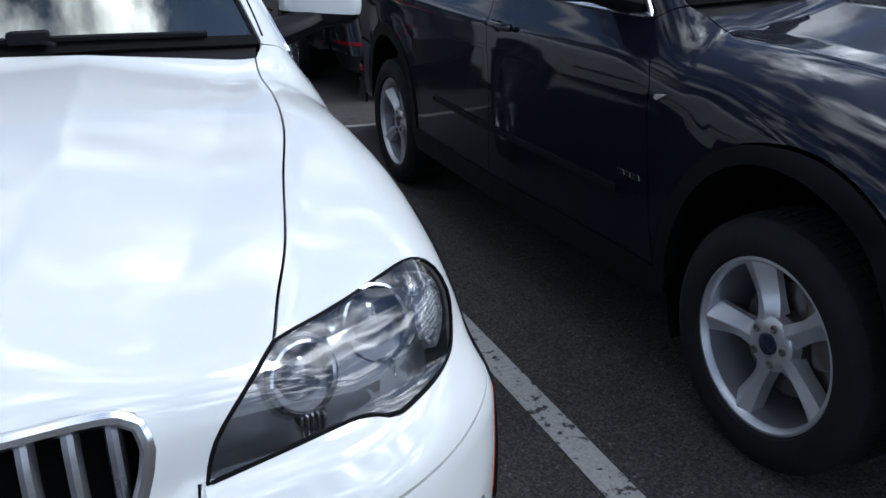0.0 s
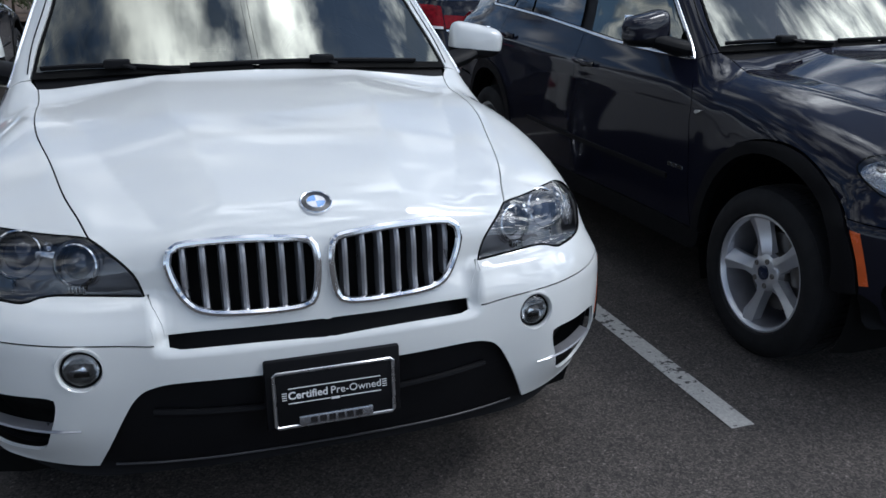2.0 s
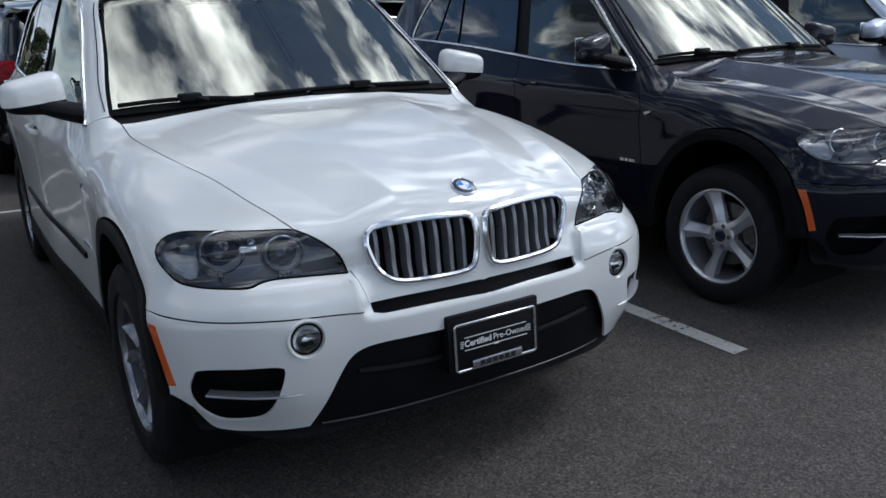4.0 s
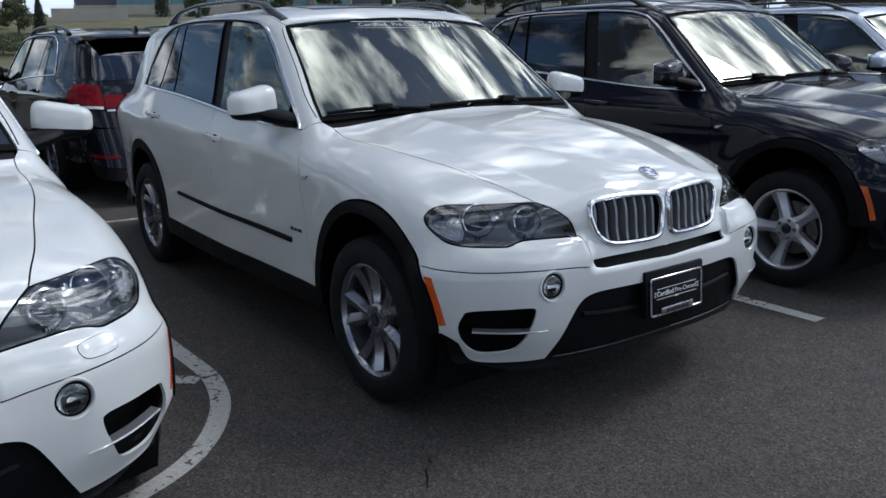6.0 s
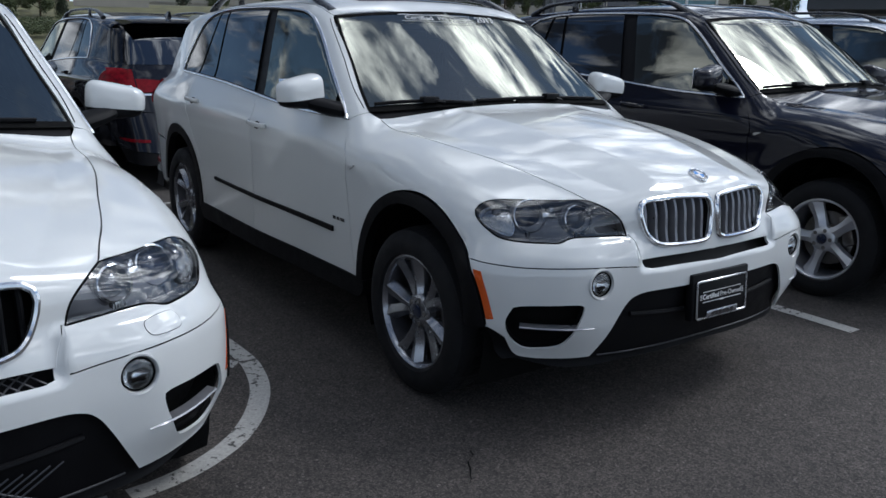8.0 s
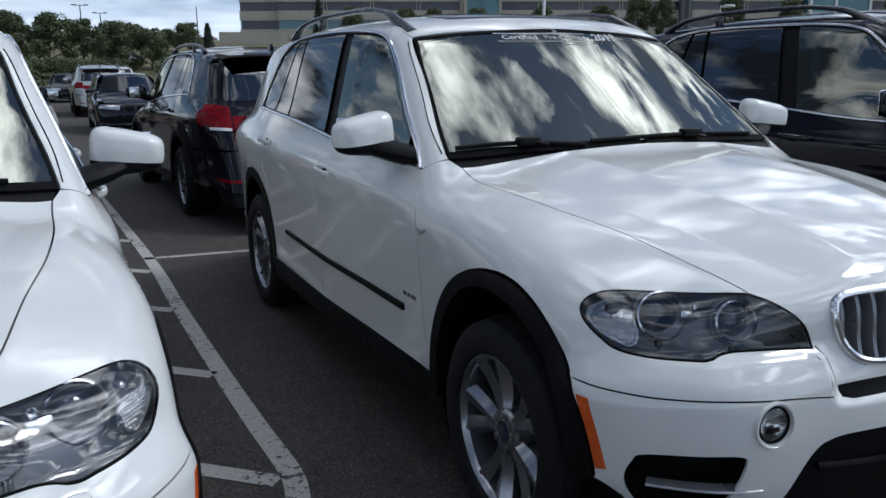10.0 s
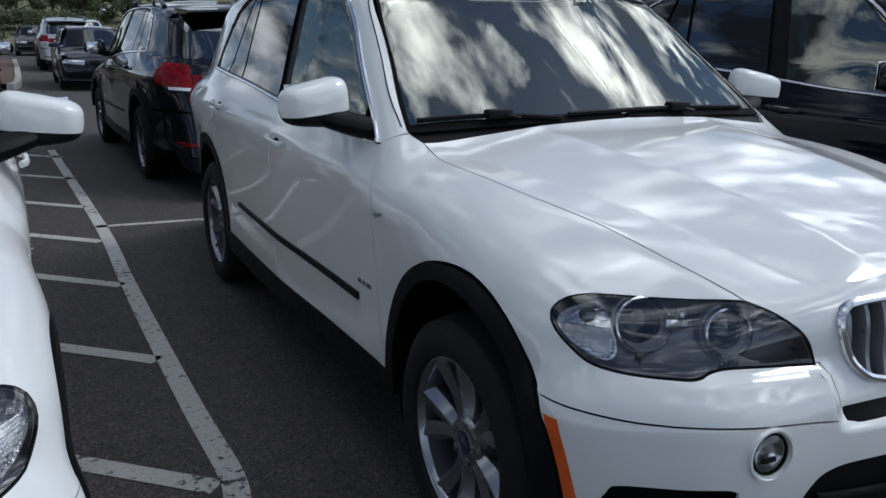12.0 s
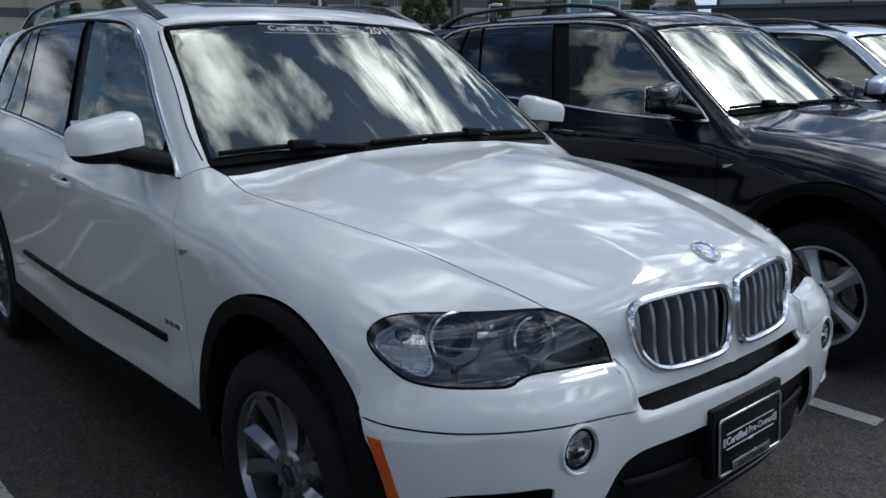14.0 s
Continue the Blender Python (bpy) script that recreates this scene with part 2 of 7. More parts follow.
LENS = glass_of("clear_lens", (0.95, 0.96, 0.97), 1.75)
CLOTH = plain("beige_leather", (0.36, 0.31, 0.24), 0.6, scale=30)
DASH = plain("dashboard_black", (0.02, 0.02, 0.022), 0.6)
ASPHALT = asphalt()
PAINT_LINE = road_paint()

SKYGLASS = plain("tower_glass", (0.05, 0.16, 0.19), 0.08, 0.0, vary=0.35, scale=0.25, coat=0.6)
BANDGLASS = plain("band_glass", (0.045, 0.045, 0.062), 0.12, 0.0, vary=0.5, scale=0.15)
CONCRETE = plain("beige_concrete", (0.42, 0.385, 0.33), 0.85, vary=0.08, scale=0.6)
GREYWALL = plain("grey_cladding", (0.09, 0.095, 0.10), 0.6, vary=0.12, scale=0.8)
PALEGLASS = plain("pale_glass", (0.33, 0.38, 0.38), 0.1, 0.0, vary=0.2, scale=0.3, coat=0.6)
POLEGREY = plain("pole_grey", (0.10, 0.10, 0.105), 0.5, 0.5)
POLEWHITE = plain("pole_white", (0.70, 0.71, 0.72), 0.45)
BARK = plain("bark", (0.10, 0.075, 0.05), 0.9, vary=0.3, scale=8)
GRASS = plain("dry_grass", (0.13, 0.125, 0.06), 0.95, vary=0.35, scale=0.6, bump=0.6, bump_scale=3)
KERB = plain("kerb_concrete", (0.36, 0.34, 0.31), 0.85, vary=0.15, scale=6)
MULCH = plain("mulch", (0.10, 0.065, 0.045), 0.95, vary=0.4, scale=25, bump=0.8, bump_scale=40)


def leaf_material(name, a, b):
    m, nt, p = nodes_of(name)
    g = nt.nodes.new("ShaderNodeNewGeometry")
    r = ramp_of(nt, g.outputs["Random Per Island"], 0.0, a, 1.0, b)
    nt.links.new(r.outputs[0], p.inputs["Base Color"])
    p.inputs["Roughness"].default_value = 0.7
    return m


LEAF = leaf_material("leaf_green", (0.042, 0.060, 0.024), (0.120, 0.140, 0.062))
LEAF_DARK = leaf_material("leaf_dark", (0.014, 0.024, 0.013), (0.035, 0.050, 0.022))

# ---------------------------------------------------------------- car body form
# Car space: x ahead from the front axle, y to the car's left, z up from the road.
def smax(a, b, k):
    h = np.maximum(k - np.abs(a - b), 0) / k
    return np.maximum(a, b) + h * h * k / 4


def smin(a, b, k):
    return -smax(-a, -b, k)


KNOTS = {}


def curve(x, xs, ys):
    """Smooth monotone curve through the knots."""
    if (xs, ys) not in KNOTS:
        d = np.diff(ys) / np.diff(xs)
        KNOTS[xs, ys] = (np.array(xs, float), np.array(ys, float), np.concatenate(([d[0]], np.where(d[:-1] * d[1:] > 0, 2 * d[:-1] * d[1:] / (d[:-1] + d[1:] + 1e-12), 0), [d[-1]])))
    xs, ys, m = KNOTS[xs, ys]
    x = np.clip(x, xs[0], xs[-1])
    i = np.clip(np.searchsorted(xs, x, side="right") - 1, 0, len(xs) - 2)
    w = xs[i + 1] - xs[i]
    t = (x - xs[i]) / w
    return ((1 + 2 * t) * (1 - t) ** 2 * ys[i] + t * (1 - t) ** 2 * w * m[i] + t * t * (3 - 2 * t) * ys[i + 1] + t * t * (t - 1) * w * m[i + 1])


def step(x, a, b):
    t = np.clip((x - a) / (b - a), 0, 1)
    return t * t * (3 - 2 * t)


def hood_height(x, y):
    mid = curve(x, (-3.9, -3.3, -2.6, -1.3, -0.9, -0.68, -0.53, -0.2, 0.2, 0.45, 0.62, 0.72, 0.80), (1.16, 1.25, 1.38, 1.38, 1.24, 1.15, 1.135, 1.110, 1.063, 1.015, 0.968, 0.930, 0.880))
    drop = curve(x, (-0.6, -0.2, 0.1, 0.36, 0.6, 0.75), (0.0, 0.001, 0.012, 0.033, 0.080, 0.128))
    fold = curve(x, (-0.6, -0.31, 0.16, 0.45, 0.66), (0.70, 0.642, 0.540, 0.452, 0.375))
    dome = curve(x, (-0.5, -0.12, 0.21, 0.54), (0.36, 0.329, 0.288, 0.232))
    edge = curve(x, (-0.5, -0.3, -0.05, 0.2, 0.4, 0.6), (0.75, 0.745, 0.714, 0.657, 0.610, 0.545))
    fade = step(x, 0.72, 0.60) * step(x, -0.75, -0.40)
    return mid - drop * np.minimum(y / 0.8, 1.15) ** 2 - fade * (0.205 * smax(y - dome, 0, 0.006) - 0.14 * smax(y - fold, 0, 0.006) + 0.22 * smax(y - edge, 0, 0.03)) - (1 - fade) * 0.03 * np.minimum(y / 0.8, 1.15) ** 2


def body_form(x, y, z):
    y = np.abs(y)
    top = z - hood_height(x, y)
    rise = z - 0.035 * step(x, -0.7, -2.9)
    prof = curve(rise, (0.2, 0.3, 0.42, 0.58, 0.72, 0.86, 0.94, 0.965, 1.04, 1.12, 1.25, 1.40), (0.84, 0.885, 0.900, 0.905, 0.915, 0.934, 0.945, 0.944, 0.914, 0.874, 0.79, 0.68))
    plan = curve(x, (-4.0, -3.4, -2.6, -1.2, -0.4, 0.15, 0.5, 0.8), (0.885, 0.967, 1.002, 1.0, 0.985, 0.995, 0.99, 0.94))
    # swollen wheel arches
    for cx in (0.0, -2.933):
        r = np.hypot(x - cx, z - 0.37)
        prof = prof + 0.018 * step(r, 0.62, 0.46)
    # the bumper corner stands out beyond the lamp
    prof = prof + 0.031 * step(x, 0.22, 0.46) * step(z, 0.74, 0.64) * step(z, 0.32, 0.45)
    side = y - prof * plan
    bump = step(z, 0.668, 0.630) * step(y, 0.43, 0.38) + step(y, 0.38, 0.43) * step(z, 0.768, 0.748)
    face = curve(z, (0.2, 0.32, 0.45, 0.56, 0.65, 0.75, 0.82, 0.90, 1.0), (0.71, 0.745, 0.770, 0.778, 0.772, 0.758, 0.752, 0.738, 0.70))
    front = x - (face - (0.095 - 0.011 * step(z, 0.76, 0.64)) * (y / 0.6) ** 3.0 - 0.024 * step(y, 0.08, 0.42) * step(z, 0.68, 0.78) + (0.028 + 0.027 * step(z, 0.79, 0.70)) * step(y, 0.42, 0.78) * step(z, 0.28, 0.46) + 0.028 * np.clip(bump, 0, 1) * step(y, 0.95, 0.6))
    back = -x - (curve(z, (0.2, 0.5, 0.75, 0.95, 1.2), (3.86, 3.97, 3.97, 3.93, 3.88)) - 0.10 * (y / 0.75) ** 3)
    f = smax(side, top, 0.15)
    f = smax(f, front, 0.08)
    return smax(f, back, 0.12)


def cabin_form(x, y, z):
    y = np.abs(y)
    w = curve(z, (0.9, 1.1, 1.2, 1.3, 1.4, 1.5, 1.6, 1.7), (0.925, 0.865, 0.832, 0.797, 0.760, 0.722, 0.680, 0.620))
    side = y - w * curve(x, (-4, -3.5, -3.1, -2.4, -1.6, -1.0, -0.5), (0.82, 0.925, 0.992, 1.018, 1.025, 1.0, 0.985))
    roof = z - (curve(x, (-4, -3.6, -3.0, -2.2, -1.7, -1.2, -0.8), (1.51, 1.592, 1.662, 1.697, 1.696, 1.655, 1.59)) - 0.042 * (y / 0.62) ** 2.6)
    glass = (x - (-0.43 - 0.17 * (y / 0.776) ** 2 - 1.43 * (z - 1.13))) * 0.575
    back = (-x - (3.62 + 0.62 * (1.6 - z) - 0.10 * (y / 0.7) ** 2)) * 0.85
    f = smax(side, roof, 0.065)
    f = smax(f, glass, 0.07)
    return smax(f, back, 0.16)


def car_form(x, y, z):
    return smin(body_form(x, y, z), cabin_form(x, y, z), 0.03)

# ---------------------------------------------------------------- panels cut from the body form
from mathutils.geometry import delaunay_2d_cdt
SX, SY, SZ, FAN = -3.2, 0.40, 0.62, 0.7


def to_uv(proj, p):
    p = np.asarray(p, float)
    x, y, z = p[..., 0], p[..., 1], p[..., 2]
    if proj == "side":
        return np.stack((x, z), -1)
    if proj in ("front", "rear"):
        return np.stack((y, z * 1.4), -1)
    if proj == "top":
        return np.stack((x, y), -1)
    if proj == "nose":
        u = np.where(x < 0, x, np.arctan2(x, z - 0.45) * 0.6)
        return np.stack((u, y), -1)
    fx = np.where(x > 0, x, np.where(x < SX, SX - x, 0))
    u = np.where(x > 0, np.arctan2(fx, y - SY) * FAN, np.where(x < SX, SX - np.arctan2(fx, y - SY) * FAN, x))
    return np.stack((u, np.arctan2(z - SZ, np.hypot(fx, y - SY)) * FAN), -1)


def rays(proj, uv):
    u, v = uv[:, 0], uv[:, 1]
    o, d = np.zeros((len(u), 3)), np.zeros((len(u), 3))
    if proj == "side":
        o[:, 0], o[:, 2], d[:, 1] = u, v, 1
    elif proj in ("front", "rear"):
        o[:, 0] = np.where(v / 1.4 > 1.12, -2.0, -0.1) if proj == "front" else -2.6
        o[:, 1], o[:, 2], d[:, 0] = u, v / 1.4, 1 if proj == "front" else -1
    elif proj == "top":
        o[:, 0], o[:, 1], o[:, 2], d[:, 2] = u, v, 0.6, 1
    elif proj == "nose":
        a = np.clip(u / 0.6, 0, 1.55)
        o[:, 0], o[:, 1], o[:, 2] = np.minimum(u, 0), v, 0.45
        d[:, 0], d[:, 2] = np.sin(a), np.cos(a)
    else:
        e = v / FAN
        a = np.where(u > 0, u, np.where(u < SX, SX - u, 0)) / FAN
        o[:, 0], o[:, 1], o[:, 2] = np.clip(u, SX, 0), SY, SZ
        d[:, 0] = np.cos(e) * np.sin(a) * np.where(u < SX, -1, 1)
        d[:, 1], d[:, 2] = np.cos(e) * np.cos(a), np.sin(e)
    return o, d


def normals_at(form, p, h=0.004):
    n = np.stack([form(*(p + h * np.eye(3)[i]).T) - form(*(p - h * np.eye(3)[i]).T) for i in range(3)], -1)
    return n / (np.linalg.norm(n, axis=1, keepdims=True) + 1e-9)


def cast(form, proj, uv):
    o, d = rays(proj, np.asarray(uv, float))
    lo, hi = np.zeros(len(o)), np.full(len(o), 2.6)
    for _ in range(22):
        t = (lo + hi) / 2
        inside = form(*(o + d * t[:, None]).T) < 0
        lo, hi = np.where(inside, t, lo), np.where(inside, hi, t)
    p = o + d * hi[:, None]
    return p, normals_at(form, p)


def smooth_run(pts, gap):
    """Catmull-Rom curve through the points, sampled every gap."""
    pts = [np.asarray(p, float) for p in pts]
    if len(pts) == 2:
        n = max(1, int(np.linalg.norm(pts[1] - pts[0]) / gap))
        return [pts[0] + (pts[1] - pts[0]) * i / n for i in range(n)]
    ext = [2 * pts[0] - pts[1], *pts, 2 * pts[-1] - pts[-2]]
    out = []
    for i in range(1, len(ext) - 2):
        a, b, c, d = ext[i - 1:i + 3]
        n = max(1, int(np.linalg.norm(c - b) / gap))
        for k in range(n):
            t = k / n
            out.append(0.5 * (2 * b + (c - a) * t + (2 * a - 5 * b + 4 * c - d) * t * t + (3 * b - a - 3 * c + d) * t ** 3))
    return out


def snap(proj, p, form=None):
    """Bring points that lie near the body form onto it, where a projection needs it."""
    p = np.array(p, float)
    if proj in ("fan", "nose"):
        for _ in range(4):
            f = (form or car_form)(*p.T)
            n = normals_at(form or car_form, p)
            flat = p[:, 1] == 0
            p = p - n * np.where(np.abs(f) < 0.12, f, 0)[:, None]
            p[flat, 1] = 0
    return p


def loop_of(proj, segs, gap=0.012):
    """Closed outline: runs of points in car space, smooth within a run, with corners between them."""
    if proj in ("fan", "nose"):
        segs = [[*s, segs[(i + 1) % len(segs)][0]] if np.linalg.norm(np.subtract(s[-1], segs[(i + 1) % len(segs)][0])) > 1e-6 else s for i, s in enumerate(segs)]
        dense = [smooth_run(s, gap) for s in segs]
        return np.concatenate([to_uv(proj, snap(proj, d)) for d in dense])
    ends = [to_uv(proj, np.array(s, float)) for s in segs]
    out = []
    for i, s in enumerate(ends):
        nxt = ends[(i + 1) % len(ends)][0]
        pts = list(s)
        if np.linalg.norm(pts[-1] - nxt) > 1e-6:
            pts.append(nxt)
        out += smooth_run(pts, gap)
    return np.array(out)


def ring(proj, pts, gap=0.01):
    """Closed smooth outline through the points."""
    uv = list(to_uv(proj, snap(proj, pts)))
    out = []
    n = len(uv)
    for i in range(n):
        a, b, c, d = uv[i - 1], uv[i], uv[(i + 1) % n], uv[(i + 2) % n]
        m = max(2, int(np.linalg.norm(c - b) / gap))
        for k in range(m):
            t = k / m
            out.append(0.5 * (2 * b + (c - a) * t + (2 * a - 5 * b + 4 * c - d) * t * t + (3 * b - a - 3 * c + d) * t ** 3))
    return np.array(out)


def inside_of(q, poly):
    x, y = q[:, 0][:, None], q[:, 1][:, None]
    a, b = poly, np.roll(poly, -1, 0)
    cond = (a[:, 1] > y) != (b[:, 1] > y)
    xs = a[:, 0] + (y - a[:, 1]) / (b[:, 1] - a[:, 1] + 1e-12) * (b[:, 0] - a[:, 0])
    return (np.sum(cond & (x < xs), axis=1) % 2).astype(bool)


def edge_far(q, poly):
    a, b = poly, np.roll(poly, -1, 0)
    best = np.full(len(q), 9.0)
    for i in range(len(a)):
        d = b[i] - a[i]
        t = np.clip(((q - a[i]) @ d) / (d @ d + 1e-12), 0, 1)
        best = np.minimum(best, np.linalg.norm(q - a[i] - t[:, None] * d, axis=1))
    return best


def shrink(poly, d):
    """Move a closed outline inwards by d."""
    t = np.roll(poly, -1, 0) - np.roll(poly, 1, 0)
    n = np.stack((-t[:, 1], t[:, 0]), -1) / (np.linalg.norm(t, axis=1, keepdims=True) + 1e-9)
    area = np.sum(poly[:, 0] * np.roll(poly[:, 1], -1) - poly[:, 1] * np.roll(poly[:, 0], -1))
    return poly + n * d * (1 if area > 0 else -1)


def panel_mesh(form, proj, outline, holes=(), h=0.022, lift=0.0, lip=0.012, gap=0.0, centre=False, mirror=False, smooth_lip=False):
    """One panel: cut from the body form, with its edges folded in. centre: the outline is the left half of a panel that spans the car."""
    if gap:
        whole = outline
        outline = shrink(outline, gap)
        if centre:
            mid = np.abs(cast(form, proj, whole)[0][:, 1]) < 2e-3
            outline[mid] = whole[mid]
        holes = [shrink(q, -gap) for q in holes]
    lo, hi = outline.min(0), outline.max(0)
    gx, gy = np.meshgrid(np.arange(lo[0] + h / 3, hi[0], h), np.arange(lo[1] + h / 3, hi[1], h))
    g = np.stack((gx.ravel(), gy.ravel()), -1)
    g = g[inside_of(g, outline)]
    g = g[edge_far(g, outline) > h * 0.45]
    for q in holes:
        g = g[~inside_of(g, q)]
        g = g[edge_far(g, q) > h * 0.45]
    pts, edges = [], []
    for q in (outline, *holes):
        k = len(pts)
        pts += [tuple(p) for p in q]
        edges += [(k + i, k + (i + 1) % len(q)) for i in range(len(q))]
    pts += [tuple(p) for p in g]
    r = delaunay_2d_cdt([Vector(p) for p in pts], edges, [], 0, 1e-6)
    uv = np.array([tuple(v) for v in r[0]])
    tri = np.array([f for f in r[2] if len(f) == 3])
    c = uv[tri].mean(1)
    keep = inside_of(c, outline)
    for q in holes:
        keep &= ~inside_of(c, q)
    tri = tri[keep]
    p, n = cast(form, proj, uv)
    p = p + n * lift
    # orient outwards
    fn = np.cross(p[tri[:, 1]] - p[tri[:, 0]], p[tri[:, 2]] - p[tri[:, 0]])
    flip = np.einsum("ij,ij->i", fn, n[tri[:, 0]]) < 0
    tri[flip] = tri[flip][:, ::-1]
    if centre:
        p[np.abs(p[:, 1]) < 2.5e-3, 1] = 0
    faces = [tuple(int(i) for i in t) for t in tri]
    verts, norms = list(p), list(n)
    if lip:
        count = {}
        for t in faces:
            for a, b in ((t[0], t[1]), (t[1], t[2]), (t[2], t[0])):
                count[(a, b)] = count.get((a, b), 0) + 1
        rim = [(a, b) for (a, b) in count if (b, a) not in count]
        for a, b in rim:
            if centre and abs(p[a][1]) < 1e-6 and abs(p[b][1]) < 1e-6:
                continue
            e = p[b] - p[a]
            out = np.cross(e, n[a])
            out /= np.linalg.norm(out) + 1e-9
            q = len(verts)
            verts += [p[a], p[b], p[b] - n[b] * lip, p[a] - n[a] * lip]
            norms += [out * (1 if lip > 0 else -1)] * 4
            faces.append((q, q + 3, q + 2, q + 1))
    verts, norms = np.array(verts), np.array(norms)
    if mirror or centre:
        mv, mn = verts * (1, -1, 1), norms * (1, -1, 1)
        mf = [tuple(reversed(f)) for f in faces]
        if mirror:
            verts, norms, faces = mv, mn, mf
        else:
            k = len(verts)
            faces = faces + [tuple(i + k for i in f) for f in mf]
            verts, norms = np.vstack((verts, mv)), np.vstack((norms, mn))
    me = bpy.data.meshes.new("panel")
    me.from_pydata([tuple(v) for v in verts], [], faces)
    me.polygons.foreach_set("use_smooth", [True] * len(me.polygons))
    me.normals_split_custom_set_from_vertices([tuple(v) for v in norms])
    return me


def sweep_mesh(path, radius, closed=True, sides=8, flat=1.0, ups=None):
    """A bead along a path in car space; flat squashes it along the given normals."""
    path = np.asarray(path, float)
    n = len(path)
    verts, faces = [], []
    for i in range(n):
        a, b = path[(i - 1) % n] if closed or i else path[0], path[(i + 1) % n] if closed or i < n - 1 else path[-1]
        t = (b - a) / (np.linalg.norm(b - a) + 1e-9)
        up = np.asarray(ups[i] if ups is not None else (0, 0, 1.0))
        s = np.cross(t, up)
        s /= np.linalg.norm(s) + 1e-9
        up = np.cross(s, t)
        r = radius[i] if np.ndim(radius) else radius
        for k in range(sides):
            w = 2 * math.pi * k / sides
            verts.append(path[i] + s * r * math.cos(w) + up * r * flat * math.sin(w))
    for i in range(n if closed else n - 1):
        j = (i + 1) % n
        for k in range(sides):
            m = (k + 1) % sides
            faces.append((i * sides + k, j * sides + k, j * sides + m, i * sides + m))
    if not closed:
        faces.append(tuple(range(sides)))
        faces.append(tuple((n - 1) * sides + k for k in reversed(range(sides))))
    return mesh_of(verts, faces)


def mesh_of(verts, faces, smooth=True):
    me = bpy.data.meshes.new("part")
    me.from_pydata([tuple(float(c) for c in v) for v in verts], [], faces)
    bm = bmesh.new()
    bm.from_mesh(me)
    bmesh.ops.recalc_face_normals(bm, faces=bm.faces[:])
    bm.to_mesh(me)
    bm.free()
    me.polygons.foreach_set("use_smooth", [smooth] * len(me.polygons))
    if smooth:
        me.set_sharp_from_angle(angle=radians(38))
    return me


def mirrored(me):
    m2 = me.copy()
    m2.transform(Matrix.Diagonal((1, -1, 1, 1)))
    m2.flip_normals()
    return m2


def box_mesh(size, bevel=0.0, at=(0, 0, 0), segments=2):
    bm = bmesh.new()
    bmesh.ops.create_cube(bm, size=1, matrix=Matrix.Translation(at) @ Matrix.Diagonal((*size, 1)))
    if bevel:
        bmesh.ops.bevel(bm, geom=bm.edges[:], offset=bevel, segments=segments, profile=0.5, affect="EDGES")
    return from_bm(bm)


def from_bm(bm, smooth=True, angle=38):
    bmesh.ops.recalc_face_normals(bm, faces=bm.faces[:])
    me = bpy.data.meshes.new("part")
    bm.to_mesh(me)
    bm.free()
    me.polygons.foreach_set("use_smooth", [smooth] * len(me.polygons))
    if smooth:
        me.set_sharp_from_angle(angle=radians(angle))
    return me


def lathe_mesh(profile, steps=48, axis="y"):
    """Turn a profile of (radius, along) about the axis."""
    verts, faces = [], []
    n = len(profile)
    for i in range(steps):
        a = 2 * math.pi * i / steps
        for r, y in profile:
            v = (r * math.cos(a), y, r * math.sin(a)) if axis == "y" else (y, r * math.cos(a), r * math.sin(a)) if axis == "x" else (r * math.cos(a), r * math.sin(a), y)
            verts.append(v)
    for i in range(steps):
        j = (i + 1) % steps
        for k in range(n - 1):
            faces.append((i * n + k, j * n + k, j * n + k + 1, i * n + k + 1))
    return mesh_of(verts, faces)


def part(name, me, material, parent, label="", place=None):
    """One mesh object under a thing or a part."""
    ob = new(name, me)
    if not me.materials:
        me.materials.append(material)
    if me.materials[0] != material:
        ob.material_slots[0].link = "OBJECT"
        ob.material_slots[0].material = material
    ob.parent = parent
    if place is not None:
        ob.matrix_basis = place
    if label:
        ob["label"] = label
    return ob


def text_mesh(words, size, weight=0.0):
    """Built-in lettering as a mesh, in the xy plane, centred."""
    cu = bpy.data.curves.new("words", "FONT")
    cu.body, cu.size, cu.align_x, cu.align_y = words, size, "CENTER", "CENTER"
    cu.offset, cu.extrude, cu.resolution_u = weight, 0.0004, 3
    ob = bpy.data.objects.new("words", cu)
    scene.collection.objects.link(ob)
    bpy.context.view_layer.update()
    me = bpy.data.meshes.new_from_object(ob.evaluated_get(bpy.context.evaluated_depsgraph_get()))
    bpy.data.objects.remove(ob)
    me.materials.clear()
    return me


def bar_mesh(w, h, x=0.0, y=0.0, t=0.0008):
    return box_mesh((w, h, t), 0, (x, y, t / 2))

# ---------------------------------------------------------------- the estate car, built once as shared meshes
HOOD_CUT = [(-0.530, 0.753, 1.110), (-0.30, 0.745, 1.083), (-0.05, 0.714, 1.046), (0.20, 0.657, 1.008), (0.40, 0.610, 0.954), (0.52, 0.572, 0.924), (0.600, 0.545, 0.891)]
LAMP_TOP = [(0.600, 0.545, 0.891), (0.52, 0.67, 0.905), (0.45, 0.76, 0.912), (0.40, 0.82, 0.911), (0.375, 0.862, 0.895), (0.366, 0.888, 0.862), (0.385, 0.888, 0.823), (0.435, 0.872, 0.785), (0.489, 0.847, 0.759), (0.564, 0.787, 0.752), (0.628, 0.701, 0.756), (0.638, 0.644, 0.766), (0.671, 0.545, 0.768), (0.702, 0.43, 0.765)]
LAMP_IN = [(0.702, 0.43, 0.765), (0.692, 0.448, 0.815), (0.668, 0.485, 0.855), (0.600, 0.545, 0.891)]
